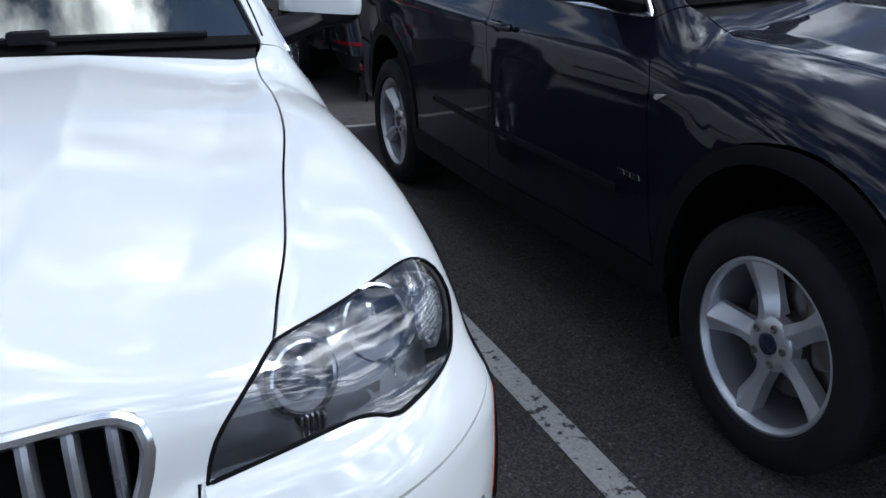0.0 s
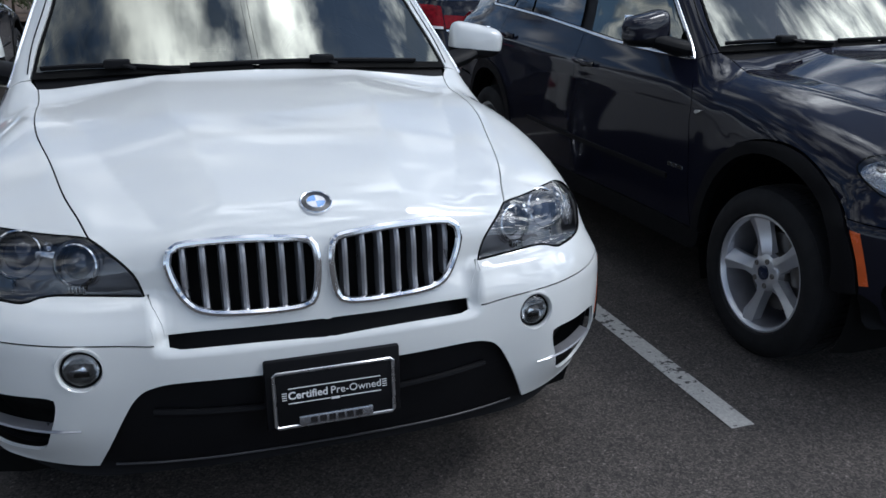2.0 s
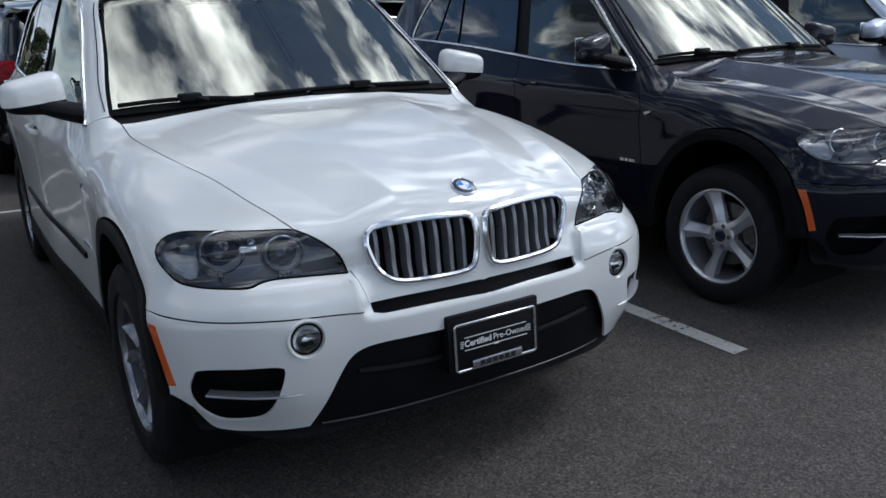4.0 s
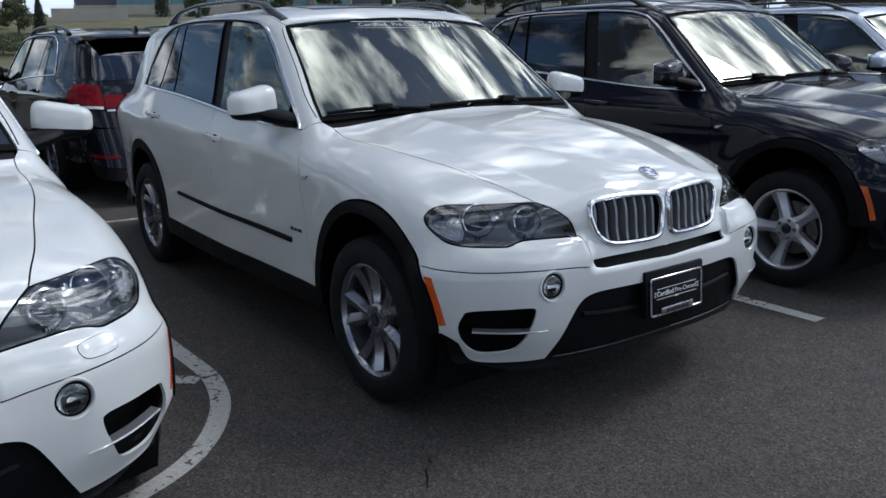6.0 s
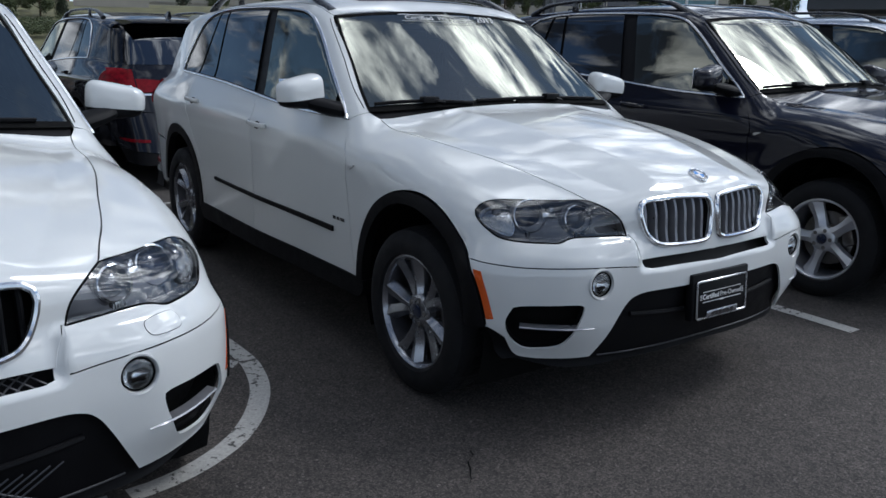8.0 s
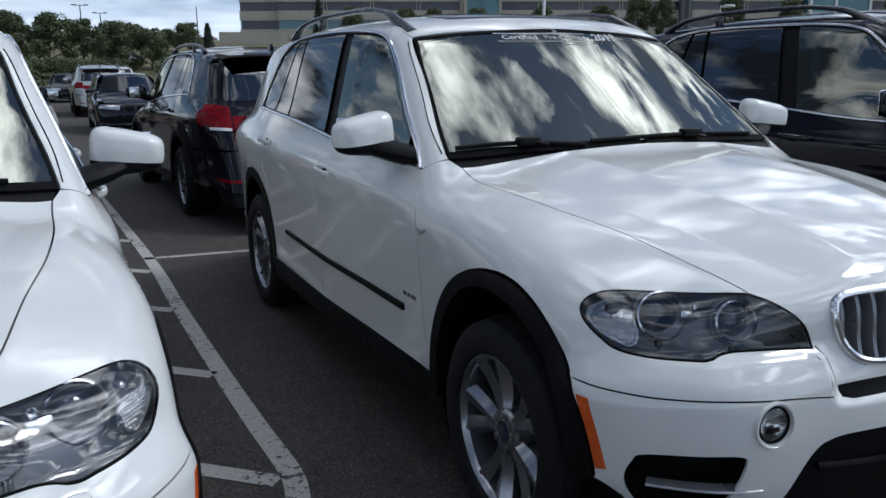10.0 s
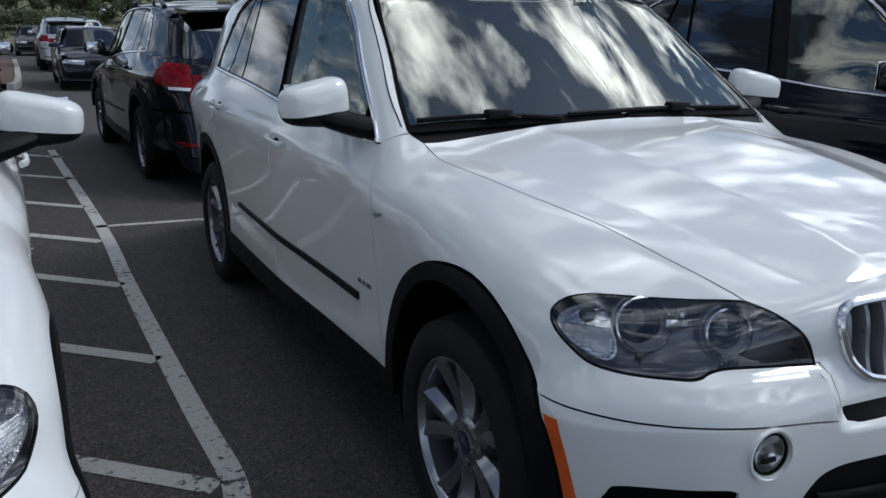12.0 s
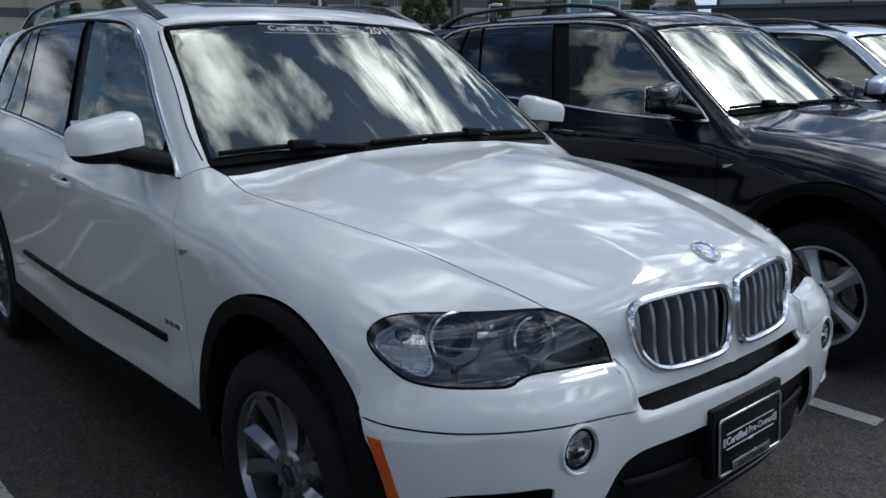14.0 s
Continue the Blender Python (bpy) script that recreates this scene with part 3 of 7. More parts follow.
SEAM = [(0.760, 0.402, 0.655), (0.748, 0.50, 0.664), (0.722, 0.625, 0.670), (0.660, 0.740, 0.670), (0.585, 0.825, 0.667), (0.488, 0.899, 0.670), (0.411, 0.931, 0.678)]
KIDNEY = [(0.699, 0.372, 0.855), (0.708, 0.369, 0.812), (0.732, 0.335, 0.742), (0.75, 0.28, 0.714), (0.762, 0.15, 0.708), (0.763, 0.055, 0.712), (0.76, 0.024, 0.735), (0.754, 0.012, 0.80), (0.748, 0.013, 0.85), (0.735, 0.03, 0.884), (0.727, 0.10, 0.894), (0.709, 0.24, 0.897), (0.692, 0.345, 0.886)]
SIDE_INTAKE = [(0.565, 0.850, 0.512), (0.585, 0.832, 0.532), (0.679, 0.727, 0.541), (0.716, 0.664, 0.540), (0.720, 0.651, 0.524), (0.708, 0.666, 0.462), (0.665, 0.697, 0.388), (0.615, 0.749, 0.370), (0.571, 0.799, 0.373), (0.553, 0.842, 0.413), (0.549, 0.860, 0.464)]
DLO_TOP = [(x, 0, z) for x, z in ((-0.655, 1.092), (-0.72, 1.150), (-0.80, 1.211), (-0.94, 1.316), (-1.09, 1.435), (-1.19, 1.505), (-1.27, 1.551), (-1.36, 1.579), (-1.50, 1.597), (-1.80, 1.613), (-2.15, 1.618), (-2.45, 1.615), (-2.72, 1.597), (-2.89, 1.548), (-2.98, 1.46), (-3.05, 1.35), (-3.085, 1.26), (-3.08, 1.215))]
DLO_LOW = [(x, 0, z) for x, z in ((-3.08, 1.215), (-2.70, 1.203), (-2.2, 1.179), (-1.75, 1.148), (-1.2, 1.108), (-0.655, 1.092))]
# the windscreen's side edge, (y, z); the body side and the glass share it
PILLAR_YZ = ((0.774, 1.124), (0.752, 1.218), (0.712, 1.337), (0.682, 1.446), (0.642, 1.566))
PILLAR = [tuple(p) for p in cast(car_form, "front", np.array([(y, z * 1.4) for y, z in PILLAR_YZ]))[0]]
ROOF_EDGE = [PILLAR[-1], (-1.30, 0, 1.606), (-1.45, 0, 1.628), (-1.75, 0, 1.644), (-2.2, 0, 1.646), (-2.6, 0, 1.636), (-2.9, 0, 1.612), (-3.2, 0, 1.570), (-3.44, 0, 1.505)]
ARCH_Z = 0.37


def arch(cx, a0, a1, r=0.466, rise=0.032, n=18, y=0.91):
    """Wheel arch edge, angles from straight ahead; the front one swells towards the bumper."""
    out = []
    for i in range(n + 1):
        a = radians(a0 + (a1 - a0) * i / n)
        k = r + rise * max(0.0, math.sin(a))
        if cx == 0 and r == 0.466:
            k = float(curve(math.degrees(a), (0, 30, 45, 75, 100, 130, 150, 180), (0.500, 0.510, 0.503, 0.496, 0.484, 0.483, 0.475, 0.458)))
        out.append((cx + k * math.cos(a), y, ARCH_Z + k * math.sin(a)))
    return out


def disc(c, r, proj="fan", n=28):
    """Circle on the car's face round a point, seen from ahead."""
    a = np.linspace(0, 2 * math.pi, n, endpoint=False)
    yz = np.stack((c[1] + r * np.cos(a), c[2] + r * np.sin(a)), -1)
    p, _ = cast(car_form, "front", yz * (1, 1.4))
    return to_uv(proj, p)


MESH = {}


def keep(key, material, maker, both=True):
    """Store a mesh (and its mirror) under a part name."""
    me = maker(False)
    me.materials.append(material)
    MESH.setdefault(key, []).append(me)
    if both:
        m2 = maker(True)
        m2.materials.append(material)
        MESH[key].append(m2)


def pane(key, material, proj, outline, holes=(), both=True, centre=False, form=car_form, **kw):
    if centre:
        both = False
    keep(key, material, lambda m: panel_mesh(form, proj, outline, holes, centre=centre, mirror=m, **kw), both)


def bead(key, material, proj, uv, radius, closed=True, lift=0.0, both=True, flat=1.0):
    p, n = cast(car_form, proj, np.asarray(uv))
    me = sweep_mesh(p + n * lift, radius, closed, 8, flat, n)
    keep(key, material, lambda m: mirrored(me) if m else me, both)


def loose(key, material, me, both=True):
    keep(key, material, lambda m: mirrored(me) if m else me, both)


def face_x(y, z):
    return float(cast(car_form, "front", np.array([[y, z * 1.4]]))[0][0, 0])


def build_meshes():
    kid = ring("nose", KIDNEY)
    lamp = loop_of("fan", [LAMP_TOP, LAMP_IN])
    # bonnet
    hood = loop_of("nose", [[(-0.47, 0, 1.14), (-0.475, 0.35, 1.135), (-0.505, 0.66, 1.118), (-0.530, 0.753, 1.110)], HOOD_CUT,
                            LAMP_IN[::-1], [(0.702, 0.43, 0.765), (0.745, 0.396, 0.672)], [(0.745, 0.396, 0.672), (0.757, 0.30, 0.676), (0.766, 0.15, 0.675), (0.769, 0, 0.675)], [(0.769, 0, 0.675), (-0.47, 0, 1.14)]], 0.015)
    pane("bonnet", WHITE, "nose", hood, [kid], centre=True, h=0.018, gap=0.0026, lip=0.02)
    # wing, from the bonnet line down to the bumper seam and the arch
    wing = loop_of("fan", [HOOD_CUT, LAMP_TOP, [(0.702, 0.43, 0.765), (0.760, 0.402, 0.659)], SEAM, arch(0, 38, 177),
                           [(-0.468, 0.909, 0.388), (-0.522, 0.907, 0.562), (-0.552, 0.917, 0.818), (-0.545, 0.932, 0.94), (-0.64, 0.865, 1.090)], [(-0.64, 0.865, 1.090), (-0.585, 0.775, 1.122)], [(-0.585, 0.775, 1.122), (-0.53, 0.753, 1.110)]])
    pane("wing", WHITE, "fan", wing, gap=0.0026, h=0.02)
    end = loop_of("fan", [[(0.700, 0.436, 0.770), (0.770, 0.412, 0.655)], [(0.770, 0.412, 0.655), (0.764, 0.385, 0.658)], [(0.764, 0.385, 0.658), (0.742, 0.388, 0.678)], [(0.742, 0.388, 0.678), (0.700, 0.436, 0.770)]], 0.008)
    pane("bumper_end", WHITE, "fan", shrink(end, -0.003), lift=-0.002, h=0.012, lip=0.01)
    # bumper skin with openings
    fog_c = (0.739, 0.586, 0.611)
    fog = disc(fog_c, 0.047)
    intake = ring("fan", SIDE_INTAKE)
    low = [(0.692, 0.577, 0.322), (0.751, 0.504, 0.473), (0.762, 0.468, 0.529), (0.772, 0.43, 0.552), (0.788, 0.36, 0.562), (0.804, 0.165, 0.561), (0.806, 0, 0.560)]
    skin = loop_of("fan", [[(0.800, 0, 0.648), (0.779, 0.317, 0.650), (0.770, 0.37, 0.653), (0.760, 0.398, 0.660)], [(0.760, 0.398, 0.660), (0.760, 0.402, 0.655)], SEAM, arch(0, 37, 8, n=8),
                           [(0.490, 0.902, 0.446), (0.519, 0.879, 0.431), (0.539, 0.855, 0.411)], [(0.539, 0.855, 0.411), (0.540, 0.813, 0.345), (0.574, 0.768, 0.325), (0.626, 0.696, 0.321), (0.692, 0.577, 0.322)], low, [(0.806, 0, 0.560), (0.800, 0, 0.648)]])
    pane("bumper_skin", WHITE, "fan", skin, [fog, intake], centre=True, h=0.013, gap=0.0015, lip=0.009)
    # black lower grille and valance behind the skin
    val = loop_of("fan", [[(0.80, 0, 0.60), (0.79, 0.36, 0.60), (0.72, 0.60, 0.60), (0.50, 0.86, 0.60)], [(0.50, 0.86, 0.60), (0.47, 0.86, 0.42)], [(0.47, 0.86, 0.42), (0.50, 0.83, 0.30), (0.60, 0.68, 0.27), (0.71, 0.40, 0.295), (0.745, 0, 0.30)], [(0.745, 0, 0.30), (0.80, 0, 0.60)]])
    pane("lower_grille", TRIM, "fan", val, [disc(fog_c, 0.06), shrink(intake, -0.006)], centre=True, lift=-0.026, h=0.03)
    pane("intake_back", DARK, "fan", shrink(intake, -0.012), lift=-0.085, h=0.03, lip=-0.06)
    # silver skid edge, and a rib across the black grille
    for key, mat, zz, yy, rr, lf in (("skid_strip", SKID, 0.322, 0.545, 0.0030, -0.010), ("grille_rib", TRIM, 0.455, 0.44, 0.010, -0.018)):
        ys = np.linspace(-yy, yy, 41)
        pts, nn = cast(car_form, "front", np.stack((np.abs(ys), (zz - (0.006 if zz < 0.4 else -0.03) * (ys / 0.55) ** 2) * 1.4), -1))
        pts[:, 1] = ys
        nn[:, 1] *= np.sign(ys)
        loose(key, mat, sweep_mesh(pts + nn * lf, rr, False, 8, 1.0, nn), both=False)
    # slot under the bonnet
    slot = loop_of("front", [[(0, 0, 0.70), (0, 0.40, 0.70)], [(0, 0.40, 0.70), (0, 0.40, 0.625)], [(0, 0.40, 0.625), (0, 0, 0.615)], [(0, 0, 0.615), (0, 0, 0.70)]])
    pane("slot", TRIM, "front", slot, centre=True, lift=-0.055, h=0.03, lip=0)
    # kidney grilles
    kb = ring("nose", KIDNEY, 0.02)
    bead("grille_surround", CHROME, "nose", shrink(ring("nose", KIDNEY, 0.012), 0.005), 0.0100, lift=0.004, flat=0.9)
    pane("grille_housing", DARK, "nose", shrink(kb, -0.012), lift=-0.06, h=0.03, lip=0)
    kp = cast(car_form, "nose", kid)[0]
    yz = kp[:, 1:]
    for i in range(7):
        y = 0.055 + i * 0.0465
        zs = np.linspace(0.66, 0.93, 200)
        ok = inside_of(np.stack((np.full(200, y), zs), -1), yz)
        z0, z1 = zs[ok].min(), zs[ok].max()
        zz = np.linspace(z0 - 0.004, z1 + 0.004, 12)
        pts, nn = cast(car_form, "front", np.stack((np.full(12, y), zz * 1.4), -1))
        pts = pts - np.array([[0.012, 0, 0]])
        verts, faces = [], []
        for k, p in enumerate(pts):
            for dx, dy in ((0.0, -0.0065), (0.004, 0.0), (0.0, 0.0065), (-0.034, 0.0105), (-0.034, -0.0105)):
                verts.append((p[0] + dx, p[1] + dy, p[2]))
        for k in range(11):
            for s in range(5):
                faces.append((k * 5 + s, k * 5 + (s + 1) % 5, k * 5 + 5 + (s + 1) % 5, k * 5 + 5 + s))
        faces += [tuple(range(5)), tuple(range(59, 54, -1))]
        loose("slat", SLAT, mesh_of(verts, faces))
    # headlamps: clear cover, dark bowl, rings, projectors, turn signal
    pane("cover", LENS, "fan", lamp, gap=0.003, lift=0.001, h=0.02, lip=0.004)
    bead("lamp_seal", DARK, "fan", shrink(lamp, 0.0005)[::2], 0.0035, lift=-0.002)
    pane("bowl", LAMP_GREY, "fan", shrink(lamp, -0.004), lift=-0.060, h=0.02, lip=-0.054)
    for (y, z, r, glassy) in ((0.735, 0.844, 0.060, True), (0.594, 0.834, 0.051, False)):
        pc, nc = cast(car_form, "fan", to_uv("fan", np.array([[face_x(y, z), y, z]])))
        ax = Vector((nc[0] * 0.5 + np.array((0.6, 0.12, 0.0)))).normalized()
        m = Matrix.Translation(Vector(pc[0]) - ax * 0.058) @ ax.to_track_quat("Z", "Y").to_matrix().to_4x4()

        def turned(key, mat, prof, n=40):
            me = lathe_mesh(prof, n, "z")
            me.transform(m)
            loose(key, mat, me)
        turned("lamp_ring", CHROME, [(r - 0.004, 0.016), (r - 0.001, 0.021), (r + 0.003, 0.019), (r + 0.005, 0.006), (r + 0.005, -0.02), (r - 0.004, -0.02), (r - 0.004, 0.016)])
        turned("lamp_collar", LAMP_GREY, [(r + 0.013, -0.016), (r + 0.011, 0.004), (r + 0.006, 0.007), (r + 0.005, -0.016)])
        turned("lamp_reflector", CHROME if glassy else LAMP_GREY, [(r - 0.004, -0.016), (r * 0.90, -0.022), (r * 0.84, -0.024)])
        turned("projector_lens", MIDBLUE if glassy else PROJGREY, [(r * 0.86, -0.026), (r * 0.84, -0.010), (r * 0.66, 0.006), (r * 0.36, 0.014), (0.0005, 0.017)], 32)
        # a comb of clear ribs below each ring, in a dark slot
        at = Vector(pc[0]) - ax * 0.030 + Vector((0.004, 0.0, -r - 0.016))
        slot_ = box_mesh((0.012, 0.046, 0.036), 0.004)
        slot_.transform(Matrix.Translation(at - ax * 0.008))
        loose("rib_slot", BADGEBLACK, slot_)
        for k in range(5):
            me = box_mesh((0.014, 0.0040, 0.028), 0.0012)
            me.transform(Matrix.Translation(at + Vector((0.0, -0.016 + 0.008 * k, 0.0))))
            loose("light_pipe", SIGNAL, me)
            me = box_mesh((0.018, 0.0052, 0.005), 0.0015)
            me.transform(Matrix.Translation(at + Vector((0.003, -0.016 + 0.008 * k, -0.016))))
            loose("light_pipe", FOGBOWL, me)
    # small bright facets between the rings
    pc, nc = cast(car_form, "fan", to_uv("fan", np.array([[face_x(0.664, 0.862), 0.664, 0.862]])))
    ax = Vector((nc[0] * 0.5 + np.array((0.6, 0.12, 0.0)))).normalized()
    m = Matrix.Translation(Vector(pc[0]) - ax * 0.042) @ ax.to_track_quat("Z", "Y").to_matrix().to_4x4()
    me = lathe_mesh([(0.017, -0.012), (0.016, 0.0), (0.012, 0.004), (0.008, -0.002), (0.0005, -0.004)], 6, "z")
    me.transform(m @ Matrix.Translation((-0.006, 0.008, 0)))
    loose("lamp_facet", CHROME, me)
    me = box_mesh((0.052, 0.020, 0.012), 0.004)
    me.transform(m @ Matrix.Translation((0.004, -0.014, -0.006)))
    loose("lamp_facet", FOGBOWL, me)
    pts = [(0.43, 0.79, 0.902), (0.40, 0.845, 0.893), (0.378, 0.880, 0.855), (0.392, 0.882, 0.823), (0.442, 0.866, 0.790), (0.500, 0.828, 0.771), (0.508, 0.807, 0.792), (0.475, 0.80, 0.85)]
    sig = ring("fan", pts, 0.012)
    pane("turn_signal", SIGNAL, "fan", sig, lift=-0.026, h=0.012, lip=-0.012)
    # fluted rows of the indicator's optics
    lo, hi = sig.min(0), sig.max(0)
    gx, gy = np.meshgrid(np.arange(lo[0], hi[0], 0.0085), np.arange(lo[1], (lo[1] * 0.42 + hi[1] * 0.58), 0.0085))
    g = np.stack((gx.ravel(), gy.ravel()), -1)
    g = g[inside_of(g, shrink(sig, 0.007))]
    q, nq = cast(car_form, "fan", g)
    bm = bmesh.new()
    for a, b in zip(q, nq):
        base = Vector(a - b * 0.022)
        axb = Vector(b).to_track_quat("Z", "Y").to_matrix().to_4x4()
        bmesh.ops.create_cone(bm, cap_ends=False, segments=4, radius1=0.0056, radius2=0.0004, depth=0.007, matrix=Matrix.Translation(base) @ axb @ Matrix.Rotation(0.785, 4, "Z"))
    loose("indicator_optic", FOGBOWL, from_bm(bm, False))
    inner_bulb = lathe_mesh([(0.020, -0.004), (0.018, 0.004), (0.010, 0.009), (0.0005, 0.010)], 20, "z")
    pb, nb = cast(car_form, "fan", to_uv("fan", np.array([[0.43, 0.835, 0.868]])))
    inner_bulb.transform(Matrix.Translation(Vector(pb[0] - nb[0] * 0.026)) @ Vector(nb[0]).to_track_quat("Z", "Y").to_matrix().to_4x4())
    loose("indicator_bulb", PROJGREY, inner_bulb)
    # fog lamps
    pc, nc = cast(car_form, "fan", disc(fog_c, 0.001)[:1])
    ax = Vector(nc[0] + np.array((0.8, 0, 0))).normalized()
    m = Matrix.Translation(Vector(pc[0])) @ ax.to_track_quat("Z", "Y").to_matrix().to_4x4()
    for key, mat, prof in (("fog_ring", DARK, [(0.045, -0.03), (0.0455, -0.008), (0.0435, -0.004), (0.0415, -0.006), (0.040, -0.03)]),
                           ("fog_bowl", FOGBOWL, [(0.0410, -0.010), (0.035, -0.018), (0.021, -0.027), (0.001, -0.031)]),
                           ("fog_cover", LENS, [(0.0420, -0.009), (0.03, -0.003), (0.015, -0.001), (0.0005, 0.0)])):
        me = lathe_mesh(prof, 36, "z")
        me.transform(m)
        loose(key, mat, me)
    me = box_mesh((0.036, 0.011, 0.008), 0.003)
    me.transform(m @ Matrix.Translation((0, -0.014, -0.010)))
    loose("fog_bulb", DARK, me)
    me = lathe_mesh([(0.060, -0.010), (0.0575, 0.0015), (0.053, 0.002), (0.048, -0.004), (0.046, -0.03)], 40, "z")
    me.transform(m)
    loose("fog_bezel", WHITE, me)
    # blade in the side intake
    ys = np.linspace(0.605, 0.842, 14)
    pts, nn = cast(car_form, "front", np.stack((ys, (0.447 + (ys - 0.6) * 0.03) * 1.4), -1))
    verts, faces = [], []
    for k, (p, n) in enumerate(zip(pts, nn)):
        w = 0.004 + 0.020 * step(float(ys[k]), 0.60, 0.66)
        lift_ = 0.004 if ys[k] > 0.63 else 0.001
        for a, b in ((lift_, 0.0035), (lift_ + 0.003, 0.0), (lift_, -0.0035), (-w, -0.005), (-w, 0.005)):
            verts.append(p + n * a + np.array((0, 0, b)) * (0.5 + 0.5 * step(float(ys[k]), 0.60, 0.67)))
    for k in range(13):
        for s in range(5):
            faces.append((k * 5 + s, k * 5 + (s + 1) % 5, k * 5 + 5 + (s + 1) % 5, k * 5 + 5 + s))
    faces += [tuple(range(5)), tuple(range(69, 64, -1))]
    loose("intake_blade", SLAT, mesh_of(verts, faces))
    # side marker
    mk = loop_of("fan", [[(0.440, 0.928, 0.646), (0.470, 0.912, 0.643)], [(0.470, 0.912, 0.643), (0.498, 0.898, 0.555), (0.516, 0.885, 0.475)], [(0.516, 0.885, 0.475), (0.494, 0.901, 0.470)], [(0.494, 0.901, 0.470), (0.474, 0.911, 0.555), (0.440, 0.928, 0.646)]])
    pane("side_marker", AMBER, "fan", mk, lift=0.001, h=0.012, lip=0.006)
    # doors
    front_edge = [(-0.468, 0, 0.388), (-0.522, 0, 0.562), (-0.552, 0, 0.818), (-0.545, 0, 0.94), (-0.64, 0, 1.090)]
    pane("front_door", WHITE, "side", loop_of("side", [front_edge, [(-0.64, 0, 1.087), (-1.2, 0, 1.106), (-1.64, 0, 1.140)], [(-1.64, 0, 1.140), (-1.60, 0, 0.8), (-1.59, 0, 0.395)], [(-1.59, 0, 0.395), (-0.468, 0, 0.388)]]), gap=0.002, h=0.03)
    rear_edge = [(-2.745, 0, 1.204), (-2.74, 0, 1.05), (-2.64, 0, 0.86), (-2.47, 0, 0.66), (-2.41, 0, 0.50), (-2.40, 0, 0.40)]
    pane("rear_door", WHITE, "side", loop_of("side", [[(-1.64, 0, 1.140), (-2.2, 0, 1.178), (-2.745, 0, 1.204)], rear_edge, [(-2.40, 0, 0.40), (-1.59, 0, 0.395)], [(-1.59, 0, 0.395), (-1.60, 0, 0.8), (-1.64, 0, 1.140)]]), gap=0.002, h=0.03)
    # roof side, pillars and rear quarter in one pressing
    quarter = loop_of("side", [PILLAR, ROOF_EDGE, [(-3.44, 0, 1.505), (-3.55, 0, 1.35), (-3.70, 0, 1.15), (-3.79, 0, 0.95), (-3.82, 0, 0.72)], [(-3.82, 0, 0.72), (-3.40, 0, 0.71), (-3.36, 0, 0.60)],
                               arch(-2.933, 152, 12), [(-2.47, 0, 0.40), (-2.40, 0, 0.40)], rear_edge[::-1], [(-2.745, 0, 1.204), (-3.08, 0, 1.215)],
                               DLO_TOP[::-1], [(-0.655, 0, 1.092), (-0.638, 0, 1.088)], [(-0.638, 0, 1.088), PILLAR[0]]])
    pane("body_side", WHITE, "side", quarter, gap=0.0015, h=0.02)
    dlo = loop_of("side", [DLO_TOP, DLO_LOW])
    pane("window_surround", TRIM, "side", shrink(dlo, -0.004), lift=-0.014, h=0.03)
    bead("window_trim", CHROME, "side", dlo, 0.0085, lift=0.004, flat=0.8)

    def slice_of(poly, fa, fb):
        """The part of the window outline between two slanted lines x = a + b (z - 1.15)."""
        q = shrink(poly, 0.012)
        out = []
        for (a, b), sgn in ((fa, 1), (fb, -1)):
            keep_, q2 = [], []
            for i in range(len(q)):
                p, r = q[i], q[(i + 1) % len(q)]
                dp, dr = sgn * (a + b * (p[1] - 1.15) - p[0]), sgn * (a + b * (r[1] - 1.15) - r[0])
                if dp >= 0:
                    q2.append(p)
                if dp * dr < 0:
                    q2.append(p + (r - p) * dp / (dp - dr))
            q = np.array(q2)
        fine = []
        for i in range(len(q)):
            fine += smooth_run([q[i], q[(i + 1) % len(q)]], 0.02)
        return np.array(fine)
    pane("front_door_glass", GLASS, "side", slice_of(dlo, (-0.80, -0.12), (-1.575, -0.39)), h=0.028, lift=-0.002, lip=0.002)
    pane("rear_door_glass", DARKGLASS, "side", slice_of(dlo, (-1.715, -0.37), (-2.370, -0.29)), h=0.028, lift=-0.002, lip=0.002)
    pane("small_door_glass", DARKGLASS, "side", slice_of(dlo, (-2.400, -0.29), (-2.705, 0.13)), h=0.028, lift=-0.002, lip=0.002)
    pane("quarter_glass", DARKGLASS, "side", slice_of(dlo, (-2.735, 0.13), (-4.0, 0.0)), h=0.028, lift=-0.002, lip=0.002)
    # roof, windscreen
    e, _ = cast(car_form, "side", to_uv("side", np.array(smooth_run([np.array(p) for p in ROOF_EDGE], 0.05) + [np.array(ROOF_EDGE[-1])])))
    roof = loop_of("top", [[(-1.115, 0, 0), (-1.12, 0.25, 0), (-1.155, 0.48, 0), tuple(e[0])], [tuple(p) for p in e[::4]] + [tuple(e[-1])], [tuple(e[-1]), (-3.56, 0.35, 0), (-3.60, 0, 0)], [(-3.60, 0, 0), (-1.115, 0, 0)]], 0.03)
    pane("roof", WHITE, "top", roof, centre=True, h=0.04)
    glazed = loop_of("top", [[(-1.26, 0, 0), (-1.27, 0.30, 0), (-1.30, 0.43, 0)], [(-1.30, 0.43, 0), (-2.1, 0.45, 0), (-2.72, 0.43, 0)], [(-2.72, 0.43, 0), (-2.75, 0, 0)], [(-2.75, 0, 0), (-1.26, 0, 0)]], 0.03)
    pane("sunroof", DARKGLASS, "top", glazed, centre=True, h=0.05, lift=0.004, lip=0.006)
